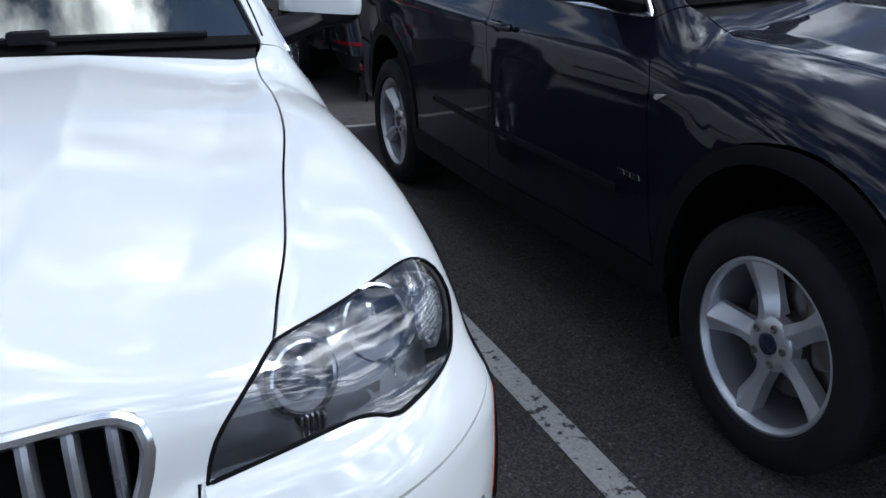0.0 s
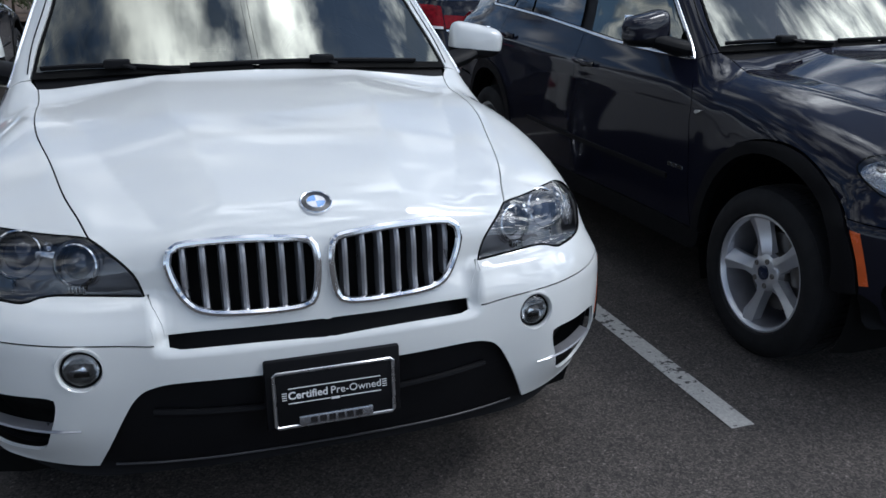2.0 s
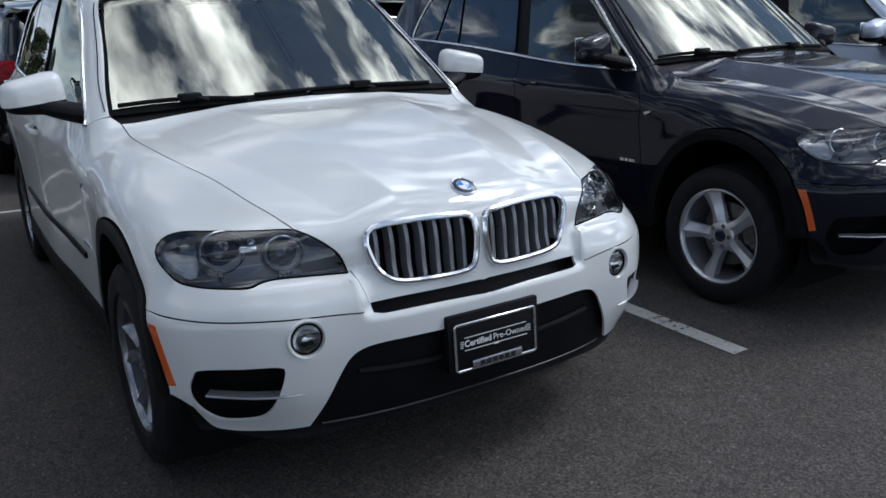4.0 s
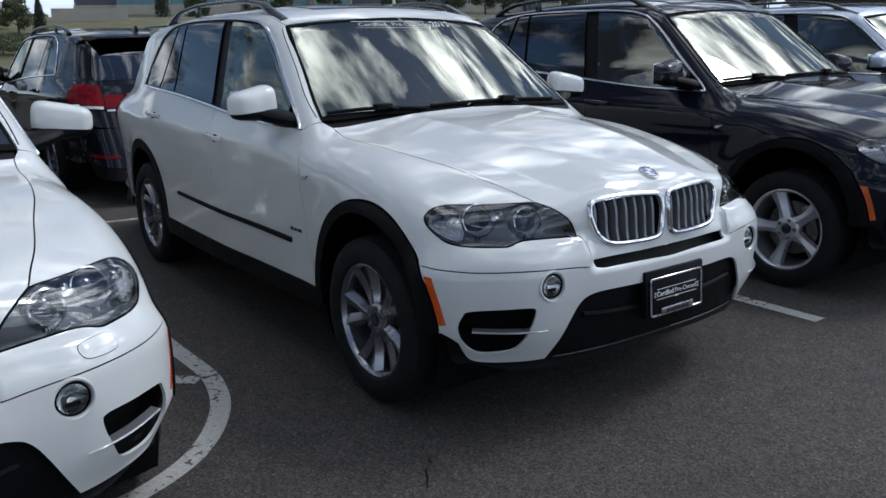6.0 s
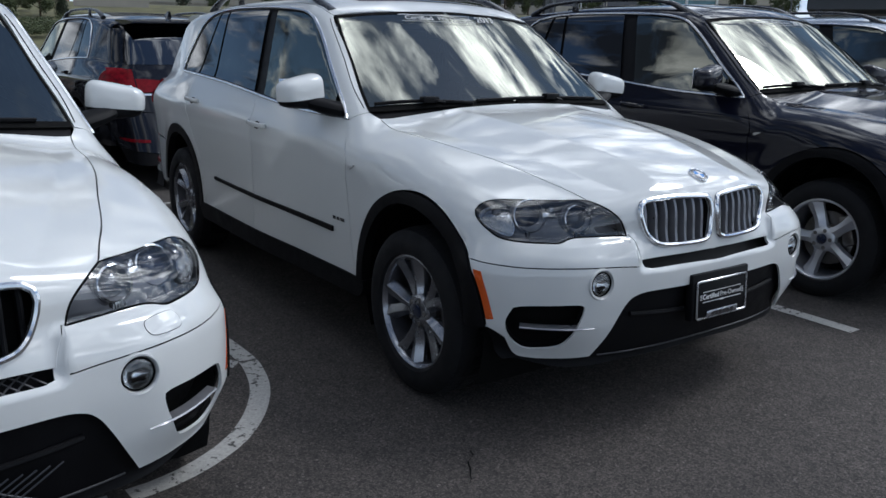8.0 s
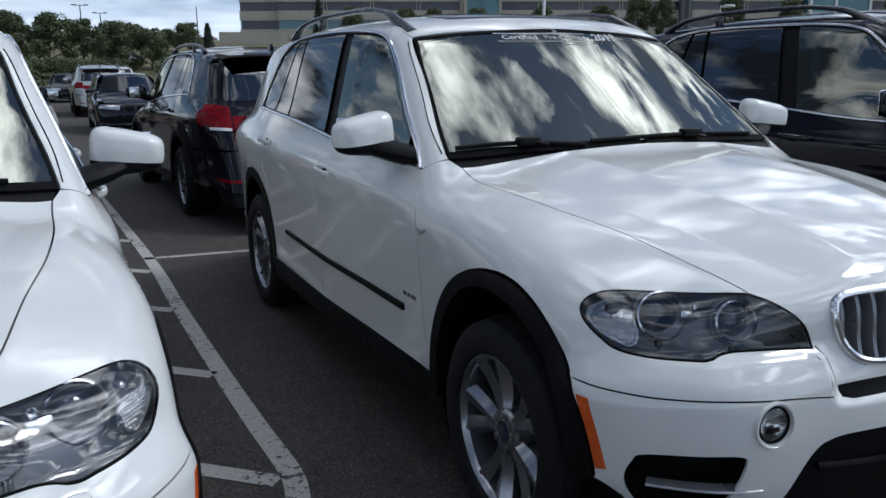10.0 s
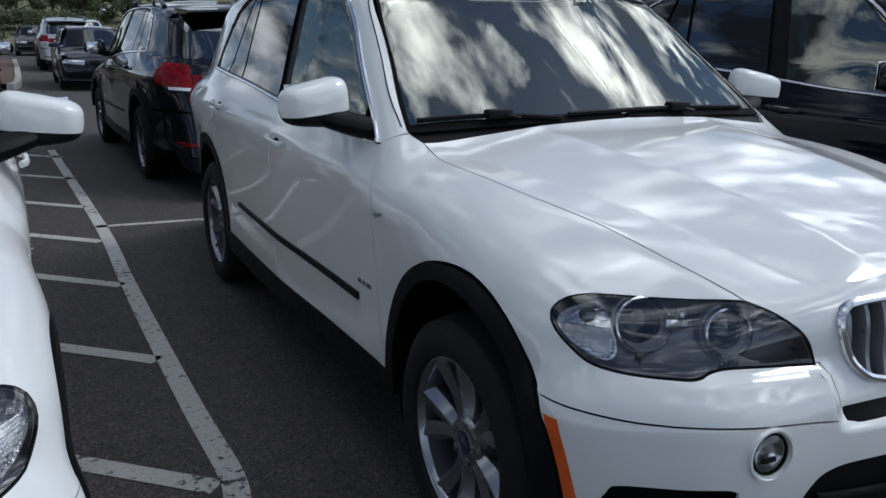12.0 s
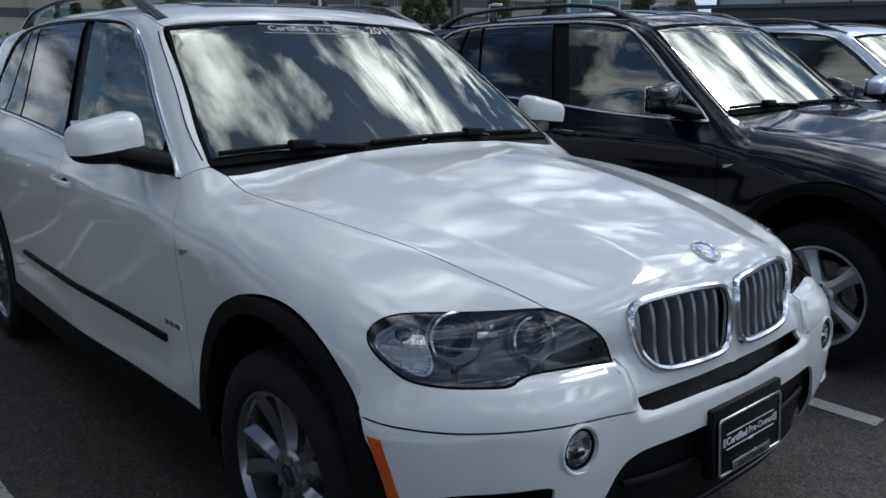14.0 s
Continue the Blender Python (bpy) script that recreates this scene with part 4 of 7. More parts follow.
    ws = loop_of("front", [[(0, 0, 1.150), (0, 0.4, 1.145), (0, 0.774, 1.124)], [(0, y, z) for y, z in PILLAR_YZ], [(0, 0.642, 1.566), (0, 0.425, 1.586), (0, 0.15, 1.603), (0, 0, 1.604)], [(0, 0, 1.604), (0, 0, 1.150)]])
    seam = cast(car_form, "front", np.array([(y, z * 1.4) for y, z in ((0.787, 1.140), (0.772, 1.235), (0.735, 1.348), (0.703, 1.457), (0.662, 1.560))]))[0]
    bead("pillar_seam", DARK, "side", to_uv("side", np.array(smooth_run(list(seam), 0.02))), 0.0022, closed=False)
    pane("windscreen", GLASS, "front", ws, centre=True, h=0.04, lift=-0.003, lip=0.003)
    inner = loop_of("front", [[(0, 0.012, 1.172), (0, 0.4, 1.167), (0, 0.760, 1.145)], [(0, 0.760, 1.145), (0, 0.738, 1.23), (0, 0.703, 1.337), (0, 0.673, 1.446), (0, 0.634, 1.555)], [(0, 0.634, 1.555), (0, 0.425, 1.576), (0, 0.15, 1.591), (0, 0.012, 1.592)], [(0, 0.012, 1.592), (0, 0.012, 1.172)]])
    half = loop_of("front", [[(0, 0.011, 1.150), (0, 0.4, 1.145), (0, 0.774, 1.124)], [(0, y, z) for y, z in PILLAR_YZ], [(0, 0.642, 1.566), (0, 0.425, 1.586), (0, 0.15, 1.603), (0, 0.011, 1.604)], [(0, 0.011, 1.604), (0, 0.011, 1.150)]])
    pane("windscreen_band", DARK, "front", half, [inner], h=0.03, lift=-0.001, lip=0)
    pane("scuttle", TRIM, "top", loop_of("top", [[(-0.44, 0, 0), (-0.47, 0.5, 0), (-0.51, 0.745, 0)], [(-0.51, 0.745, 0), (-0.60, 0.77, 0)], [(-0.60, 0.77, 0), (-0.53, 0.4, 0), (-0.50, 0, 0)], [(-0.50, 0, 0), (-0.44, 0, 0)]]), centre=True, lift=-0.012, h=0.03, lip=0)
    # black arch flares and sills
    for cx, a0, a1 in ((0, 8, 180), (-2.933, 0, 172)):
        o = [np.array(p) for p in arch(cx, a0, a1)]
        i_ = [np.array(p) for p in arch(cx, a1, a0, r=0.408, rise=0.03)]
        uv = loop_of("side", [o, i_])
        pane("arch_flare", TRIM, "side", uv, lift=0.007, h=0.025, lip=0.045)
        me = lathe_mesh([(0.46, 0.45), (0.46, 0.80), (0.445, 0.88)], 40)
        bm = bmesh.new()
        bm.from_mesh(me)
        bmesh.ops.delete(bm, geom=[v for v in bm.verts if v.co.z < -0.22], context="VERTS")
        bmesh.ops.translate(bm, verts=bm.verts[:], vec=(cx, 0, ARCH_Z))
        loose("arch_liner", DARK, from_bm(bm))
    sill = loop_of("side", [[(-0.40, 0, 0.385), (-2.52, 0, 0.40)], [(-2.52, 0, 0.40), (-2.50, 0, 0.34), (-2.46, 0, 0.30)], [(-2.46, 0, 0.30), (-0.46, 0, 0.295)], [(-0.46, 0, 0.295), (-0.41, 0, 0.33), (-0.40, 0, 0.385)]])
    pane("sill", TRIM, "side", sill, lift=0.006, h=0.04, lip=0.05)
    tr = loop_of("side", [[(-0.685, 0, 0.560), (-2.20, 0, 0.588)], [(-2.20, 0, 0.588), (-2.215, 0, 0.598), (-2.20, 0, 0.608)], [(-2.20, 0, 0.608), (-0.685, 0, 0.585)], [(-0.685, 0, 0.585), (-0.685, 0, 0.560)]])
    pane("door_moulding", TRIM, "side", tr, lift=0.010, h=0.02, lip=0.012)
    # chrome side repeater in the wing
    rp = loop_of("side", [[(-0.452, 0, 0.905), (-0.505, 0, 0.898)], [(-0.505, 0, 0.898), (-0.512, 0, 0.888), (-0.500, 0, 0.882)], [(-0.500, 0, 0.882), (-0.452, 0, 0.905)]])
    pane("side_repeater", SATIN, "side", rp, lift=0.006, h=0.01, lip=0.006)
    # lettering bars on the door, too small to read
    for i, (x0, w, zz) in enumerate(((-0.585, 0.030, 0.622), (-0.622, 0.026, 0.622), (-0.655, 0.030, 0.622), (-0.575, 0.012, 0.622))):
        b = loop_of("side", [[(x0, 0, zz), (x0 - w, 0, zz)], [(x0 - w, 0, zz), (x0 - w - 0.004, 0, zz + 0.016)], [(x0 - w - 0.004, 0, zz + 0.016), (x0 - 0.004, 0, zz + 0.016)], [(x0 - 0.004, 0, zz + 0.016), (x0, 0, zz)]])
        pane("badge_bar", CHROME, "side", b, lift=0.003, h=0.01, lip=0.003)
    # handles
    for x, z in ((-1.50, 0.992), (-2.59, 1.050)):
        pc, nc = cast(car_form, "side", np.array([[x, z]]))
        # dark oval on the skin: shade of the grip recess put in as colour
        cup = disc_side(x - 0.02, z - 0.006, 0.042, 0.020)
        pane("handle_cup_shade", DARK, "side", cup, lift=0.0015, h=0.012, lip=0)
        xs = np.linspace(-0.11, 0.11, 13)
        path = [(x + dx, pc[0][1] + 0.012 + 0.022 * (1 - (dx / 0.11) ** 4), z + 0.004 - 0.04 * dx) for dx in xs]
        loose("door_handle", WHITE, sweep_mesh(path, 0.014, False, 8, 0.75, [(0, 1, 0)] * 13))
    # roof rails
    xs = np.linspace(-1.24, -3.02, 40)
    tops = curve(xs[::-1], (-3.02, -2.90, -2.77, -2.35, -1.83, -1.53, -1.36, -1.24), (1.618, 1.665, 1.695, 1.718, 1.714, 1.684, 1.622, 1.575))[::-1]
    pts = [(x, 0.615, z) for x, z in zip(xs, tops)]
    loose("roof_rail", RAIL, sweep_mesh(pts, [0.018 + 0.020 * max(0, 1 - (xs[0] - x) / 0.36) + 0.010 * max(0, 1 - (x - xs[-1]) / 0.3) for x in xs], False, 10, 0.75, [(0, 0, 1)] * 40))
    foot = box_mesh((0.06, 0.026, 0.08), 0.010, (-2.50, 0.615, 1.680))
    loose("rail_foot", RAIL, foot)
    # wipers
    for pivot, ends in (((-0.42, 1.142), ((-0.74, 1.150), (-0.27, 1.152))), ((0.30, 1.142), ((-0.235, 1.163), (0.64, 1.150)))):
        def lay(y, z, up):
            p_, n_ = cast(car_form, "front", np.array([[abs(y), z * 1.4]]))
            return np.array((p_[0][0], y, p_[0][2])) + np.array((0.55, 0, 0.8)) * up
        (ya, za), (yb, zb) = ends
        blade = [lay(ya + (yb - ya) * t, za + (zb - za) * t + 0.012 * math.sin(math.pi * t), 0.010) for t in np.linspace(0, 1, 14)]
        ym = ya + (yb - ya) * 0.55
        arm = [lay(pivot[0] + (ym - pivot[0]) * t * 0.9, pivot[1] + 0.004 + 0.016 * t, 0.024) for t in np.linspace(0, 1, 8)]
        loose("wiper_arm", TRIM, sweep_mesh(arm, 0.008, False, 8, 0.6, [(0.5, 0, 0.8)] * 8), both=False)
        loose("wiper_blade", TRIM, sweep_mesh(blade, 0.0075, False, 6, 1.2, [(0.5, 0, 0.8)] * 14), both=False)
        loose("wiper_joint", TRIM, box_mesh((0.045, 0.09, 0.03), 0.008, tuple(lay(ym, za + (zb - za) * 0.55 + 0.012, 0.018))), both=False)
    # mirrors
    for key, mat, prof, bot in (("mirror_cap", WHITE, 1.0, 0), ("mirror_base", TRIM, 1.0, 1)):
        loose(key, mat, mirror_mesh(bot))
    loose("mirror_glass", CHROME, box_mesh((0.004, 0.17, 0.125), 0.002, (-0.883, 1.005, 1.200)))
    loose("mirror_foot", TRIM, sweep_mesh([(-0.760, 0.790, 1.116), (-0.768, 0.850, 1.124), (-0.790, 0.91, 1.140), (-0.82, 0.965, 1.155)], [0.074, 0.072, 0.066, 0.056], False, 14, 0.56, [(0, 0, 1)] * 4))
    # round badge on the nose
    pc, nc = cast(car_form, "nose", to_uv("nose", np.array([(0.655, 0, 0.945)])))
    m = Matrix.Translation(Vector(pc[0])) @ Vector(nc[0]).to_track_quat("Z", "Y").to_matrix().to_4x4()
    for key, mat, prof in (("badge_rim", CHROME, [(0.041, -0.004), (0.041, 0.004), (0.039, 0.006), (0.037, 0.005)]), ("badge_band", BADGEBLACK, [(0.037, 0.0045), (0.0245, 0.0055)]), ("badge_ring", CHROME, [(0.0245, 0.0055), (0.023, 0.007), (0.0225, 0.006)])):
        me = lathe_mesh(prof, 40, "z")
        me.transform(m)
        loose(key, mat, me, both=False)
    for k in range(4):
        bm = bmesh.new()
        vs = [bm.verts.new((0, 0, 0.0068))] + [bm.verts.new((0.0225 * math.cos(a), 0.0225 * math.sin(a), 0.006)) for a in np.linspace(k * math.pi / 2, (k + 1) * math.pi / 2, 9)]
        bm.faces.new(vs)
        me = from_bm(bm, False)
        me.transform(m)
        loose("badge_field", BLUE if k % 2 else PLATEWHITE, me, both=False)
    # rear end
    rw = loop_of("rear", [[(0, 0, 1.17), (0, 0.64, 1.17)], [(0, 0.64, 1.17), (0, 0.63, 1.30), (0, 0.56, 1.52)], [(0, 0.56, 1.52), (0, 0, 1.545)], [(0, 0, 1.545), (0, 0, 1.17)]])
    pane("rear_glass", DARKGLASS, "rear", rw, centre=True, h=0.05, lift=-0.002, lip=0.002)
    gate = loop_of("rear", [[(0, 0, 0.72), (0, 0.60, 0.73), (0, 0.66, 0.80)], [(0, 0.66, 0.80), (0, 0.68, 1.0), (0, 0.69, 1.18), (0, 0.60, 1.545)], [(0, 0.60, 1.545), (0, 0, 1.588)], [(0, 0, 1.588), (0, 0, 0.72)]])
    rw_hole = loop_of("rear", [[(0, 0.01, 1.165), (0, 0.645, 1.165)], [(0, 0.645, 1.165), (0, 0.635, 1.30), (0, 0.565, 1.524)], [(0, 0.565, 1.524), (0, 0.01, 1.549)], [(0, 0.01, 1.549), (0, 0.01, 1.165)]])
    pane("tailgate", WHITE, "rear", gate, [rw_hole], centre=True, h=0.04, lip=0.02, gap=0.0)
    # added dark backing: shade in the tailgate gaps, put in as colour
    pane("rear_inner", DARK, "rear", gate, centre=True, h=0.08, lift=-0.03, lip=0)
    tl = loop_of("rear", [[(0, 0.61, 1.115), (0, 0.72, 1.128), (0, 0.80, 1.128)], [(0, 0.80, 1.128), (0, 0.815, 1.05), (0, 0.80, 0.935)], [(0, 0.80, 0.935), (0, 0.74, 0.905), (0, 0.61, 0.90)], [(0, 0.61, 0.90), (0, 0.61, 1.115)]])
    pane("tail_lamp", RED, "rear", tl, lift=0.012, h=0.02, lip=0.014)
    ts = loop_of("side", [[(-3.80, 0, 1.115), (-3.74, 0, 1.11), (-3.69, 0, 1.095)], [(-3.69, 0, 1.095), (-3.67, 0, 1.05), (-3.70, 0, 0.97)], [(-3.70, 0, 0.97), (-3.75, 0, 0.945), (-3.81, 0, 0.94)], [(-3.81, 0, 0.94), (-3.80, 0, 1.115)]])
    pane("tail_lamp_side", RED, "side", ts, lift=0.012, h=0.02, lip=0.014)
    ti = loop_of("rear", [[(0, 0.25, 1.0), (0, 0.45, 1.025), (0, 0.60, 1.03)], [(0, 0.60, 1.03), (0, 0.60, 0.905)], [(0, 0.60, 0.905), (0, 0.25, 0.91)], [(0, 0.25, 0.91), (0, 0.25, 1.0)]])
    tw = loop_of("rear", [[(0, 0.625, 0.918), (0, 0.79, 0.930)], [(0, 0.79, 0.930), (0, 0.785, 0.905)], [(0, 0.785, 0.905), (0, 0.625, 0.893)], [(0, 0.625, 0.893), (0, 0.625, 0.918)]])
    pane("tail_lamp_strip", PLATEWHITE, "rear", tw, lift=0.018, h=0.02, lip=0.008)
    pane("tail_lamp_inner", DARKRED, "rear", ti, lift=0.008, h=0.02, lip=0.012)
    tb = loop_of("rear", [[(0, 0.0, 0.898), (0, 0.60, 0.893)], [(0, 0.60, 0.893), (0, 0.60, 0.875)], [(0, 0.60, 0.875), (0, 0.0, 0.880)], [(0, 0.0, 0.880), (0, 0.0, 0.898)]])
    pane("tailgate_strip", CHROME, "rear", tb, lift=0.008, h=0.02, lip=0.01, centre=True)
    rb = loop_of("rear", [[(0, 0, 0.715), (0, 0.6, 0.72), (0, 0.80, 0.71)], [(0, 0.80, 0.71), (0, 0.805, 0.55), (0, 0.79, 0.38)], [(0, 0.79, 0.38), (0, 0.4, 0.34), (0, 0, 0.34)], [(0, 0, 0.34), (0, 0, 0.715)]])
    pane("rear_bumper", WHITE, "rear", rb, centre=True, h=0.035, lip=0.02)
    rs = loop_of("side", [[(-3.82, 0, 0.71), (-3.36, 0, 0.70)], arch(-2.933, 141, 176, n=8), [(-3.40, 0, 0.395), (-3.6, 0, 0.37), (-3.80, 0, 0.38)], [(-3.80, 0, 0.38), (-3.83, 0, 0.55), (-3.82, 0, 0.71)]])
    pane("rear_bumper_side", WHITE, "side", rs, h=0.03, lip=0.01)
    se = cast(car_form, "side", np.array(smooth_run([np.array(v) for v in ((-3.44, 1.505), (-3.55, 1.35), (-3.70, 1.15), (-3.79, 0.95), (-3.82, 0.72))], 0.03)))[0]
    te = cast(car_form, "rear", np.array(smooth_run([np.array((y, z * 1.4)) for y, z in ((0.60, 0.73), (0.66, 0.80), (0.68, 1.0), (0.69, 1.18), (0.60, 1.53))], 0.03)))[0]
    tq = loop_of("rear", [[tuple(v) for v in se], [tuple(v) for v in te]], 0.02)
    pane("rear_corner", WHITE, "rear", shrink(tq, -0.006), h=0.035, lift=-0.001)
    v0 = []
    for x, w_, z in ((-3.36, 0.60, 1.600), (-3.56, 0.59, 1.596), (-3.74, 0.56, 1.580), (-3.75, 0.55, 1.564), (-3.62, 0.58, 1.548), (-3.40, 0.60, 1.555)):
        for t in (-1, -0.5, 0, 0.5, 1):
            v0.append((x - 0.02 * (1 - t * t), w_ * t, z + 0.012 * (1 - t * t)))
    fc = [(i * 5 + k, i * 5 + k + 1, ((i + 1) % 6) * 5 + k + 1, ((i + 1) % 6) * 5 + k) for i in range(6) for k in range(4)]
    fc += [tuple(i * 5 for i in range(6)), tuple(i * 5 + 4 for i in reversed(range(6)))]
    loose("spoiler", WHITE, mesh_of(v0, fc), both=False)
    rv = loop_of("rear", [[(-3.95, 0, 0.38), (-3.9, 0.5, 0.38), (-3.6, 0.79, 0.40)], [(-3.6, 0.79, 0.40), (-3.6, 0.76, 0.25)], [(-3.6, 0.76, 0.25), (-3.9, 0.4, 0.25), (-3.9, 0, 0.25)], [(-3.9, 0, 0.25), (-3.95, 0, 0.38)]])
    pane("rear_valance", TRIM, "rear", rv, centre=True, h=0.05, lift=-0.006)
    rr = loop_of("rear", [[(-3.86, 0.60, 0.475), (-3.80, 0.78, 0.48)], [(-3.80, 0.78, 0.48), (-3.80, 0.78, 0.452)], [(-3.80, 0.78, 0.452), (-3.86, 0.60, 0.447)], [(-3.86, 0.60, 0.447), (-3.86, 0.60, 0.475)]])
    pane("rear_reflector", RED, "rear", rr, lift=0.004, h=0.015, lip=0.006)
    plate = box_mesh((0.012, 0.31, 0.155), 0.003, (-3.965, 0, 0.83))
    loose("rear_plate", PLATEWHITE, plate, both=False)
    fin = mesh_of([(-3.05, 0.03, 1.62), (-3.24, 0.03, 1.61), (-3.24, -0.03, 1.61), (-3.05, -0.03, 1.62), (-3.20, 0.008, 1.70), (-3.245, 0.008, 1.70), (-3.245, -0.008, 1.70), (-3.20, -0.008, 1.70)],
                  [(0, 1, 5, 4), (1, 2, 6, 5), (2, 3, 7, 6), (3, 0, 4, 7), (4, 5, 6, 7)])
    loose("antenna_fin", BLACK, fin, both=False)
    # dark inner shell added behind the gaps: their shade is put in its colour
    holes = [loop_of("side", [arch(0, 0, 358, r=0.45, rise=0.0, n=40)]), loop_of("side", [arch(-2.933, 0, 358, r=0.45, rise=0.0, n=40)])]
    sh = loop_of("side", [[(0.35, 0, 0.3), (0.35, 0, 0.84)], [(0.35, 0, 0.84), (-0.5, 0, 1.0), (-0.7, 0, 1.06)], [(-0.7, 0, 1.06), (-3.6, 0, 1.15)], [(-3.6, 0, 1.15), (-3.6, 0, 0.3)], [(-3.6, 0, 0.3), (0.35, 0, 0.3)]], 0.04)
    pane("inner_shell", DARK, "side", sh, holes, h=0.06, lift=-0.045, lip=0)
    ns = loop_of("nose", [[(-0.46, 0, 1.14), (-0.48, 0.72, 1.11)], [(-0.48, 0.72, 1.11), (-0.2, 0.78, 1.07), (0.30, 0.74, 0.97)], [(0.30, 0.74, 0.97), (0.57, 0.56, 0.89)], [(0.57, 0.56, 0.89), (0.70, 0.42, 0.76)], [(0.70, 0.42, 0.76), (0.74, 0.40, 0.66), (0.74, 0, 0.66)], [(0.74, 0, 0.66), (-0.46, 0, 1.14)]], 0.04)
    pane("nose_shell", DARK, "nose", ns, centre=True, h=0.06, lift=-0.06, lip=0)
    loose("underbody", DARK, box_mesh((4.2, 1.10, 0.30), 0.05, (-1.6, 0, 0.40)), both=False)
    loose("cabin_floor", DASH, box_mesh((2.9, 1.5, 0.40), 0.05, (-2.1, 0, 0.72)), both=False)
    loose("headlining", CLOTH, box_mesh((2.1, 1.05, 0.02), 0.008, (-2.35, 0, 1.585)), both=False)
    loose("dashboard", DASH, box_mesh((0.55, 1.42, 0.22), 0.06, (-0.88, 0, 1.02), 3), both=False)
    for y in (0.37, -0.37):
        for x in (-1.75, -2.65):
            loose("seat_cushion", CLOTH, box_mesh((0.50, 0.50, 0.22), 0.07, (x + 0.1, y, 0.86), 3), both=False)
            b = box_mesh((0.16, 0.48, 0.62), 0.07, (0, 0, 0.30), 3)
            b.transform(Matrix.Translation((x - 0.14, y, 0.92)) @ Matrix.Rotation(radians(-14), 4, "Y"))
            loose("seat_back", CLOTH, b, both=False)
            b = box_mesh((0.10, 0.26, 0.18), 0.045, (x - 0.34, y, 1.42), 3)
            loose("headrest", CLOTH, b, both=False)
    sw = lathe_mesh([(0.185 + 0.016 * math.cos(a), 0.016 * math.sin(a)) for a in np.linspace(0, 2 * math.pi, 9)], 36, "x")
    sw.transform(Matrix.Translation((-1.20, 0.37, 1.08)) @ Matrix.Rotation(radians(-24), 4, "Y"))
    loose("steering_wheel", DASH, sw, both=False)
    hub = box_mesh((0.05, 0.20, 0.10), 0.03)
    hub.transform(Matrix.Translation((-1.185, 0.37, 1.07)) @ Matrix.Rotation(radians(-24), 4, "Y"))
    loose("steering_hub", DASH, hub, both=False)
    loose("inside_mirror", DASH, box_mesh((0.03, 0.24, 0.07), 0.012, (-1.10, 0, 1.49)), both=False)


def disc_side(x, z, rx, rz, n=24):
    a = np.linspace(0, 2 * math.pi, n, endpoint=False)
    return np.stack((x + rx * np.cos(a), z + rz * np.sin(a)), -1)


def mirror_mesh(lower):
    """Door mirror shell: a rounded pod, split along a waist into painted cap and black base."""
    verts, faces = [], []
    nu, nv = 28, 15
    for i in range(nu):
        a = 2 * math.pi * i / nu
        for j in range(nv):
            b = -math.pi / 2 + math.pi * j / (nv - 1)
            c, s = math.cos(a), math.sin(a)
            cb, sb = math.cos(b), math.sin(b)
            sp = lambda w, e: math.copysign(abs(w) ** e, w)
            # y across, z up, x ahead (domed in front, flat behind)
            y = 0.120 * sp(c, 0.42) * cb ** 0.4
            z = 0.078 * sp(s, 0.50) * cb ** 0.4
            x = 0.075 * sp(sb, 0.9) if sb > 0 else 0.035 * sp(sb, 0.6)
            out_ = y / 0.120
            z = z * (0.97 - 0.13 * out_) + (0.010 * out_ if z < 0 else -0.004 * out_)
            verts.append((x, y, z))
    for i in range(nu):
        k = (i + 1) % nu
        for j in range(nv - 1):
            faces.append((i * nv + j, k * nv + j, k * nv + j + 1, i * nv + j + 1))
    bm = bmesh.new()
    vs = [bm.verts.new(v) for v in verts]
    for f in faces:
        try:
            bm.faces.new([vs[q] for q in f])
        except ValueError:
            pass
    bmesh.ops.remove_doubles(bm, verts=bm.verts[:], dist=1e-4)
    waist = -0.028
    geom = bm.verts[:] + bm.edges[:] + bm.faces[:]
    bmesh.ops.bisect_plane(bm, geom=geom, plane_co=(0, 0, waist), plane_no=(0, 0, 1), clear_inner=not lower, clear_outer=bool(lower))
    edges = [e for e in bm.edges if e.is_boundary]
    bmesh.ops.holes_fill(bm, edges=edges)
    if lower:
        bmesh.ops.scale(bm, vec=(0.985, 0.985, 1.0), verts=bm.verts[:])
    bmesh.ops.transform(bm, matrix=Matrix.Translation((-0.845, 1.005, 1.200)) @ Matrix.Rotation(radians(-10), 4, "Z") @ Matrix.Rotation(radians(-5), 4, "X"), verts=bm.verts[:])
    return from_bm(bm, angle=50)


# ---------------------------------------------------------------- wheels
WHEEL = {}


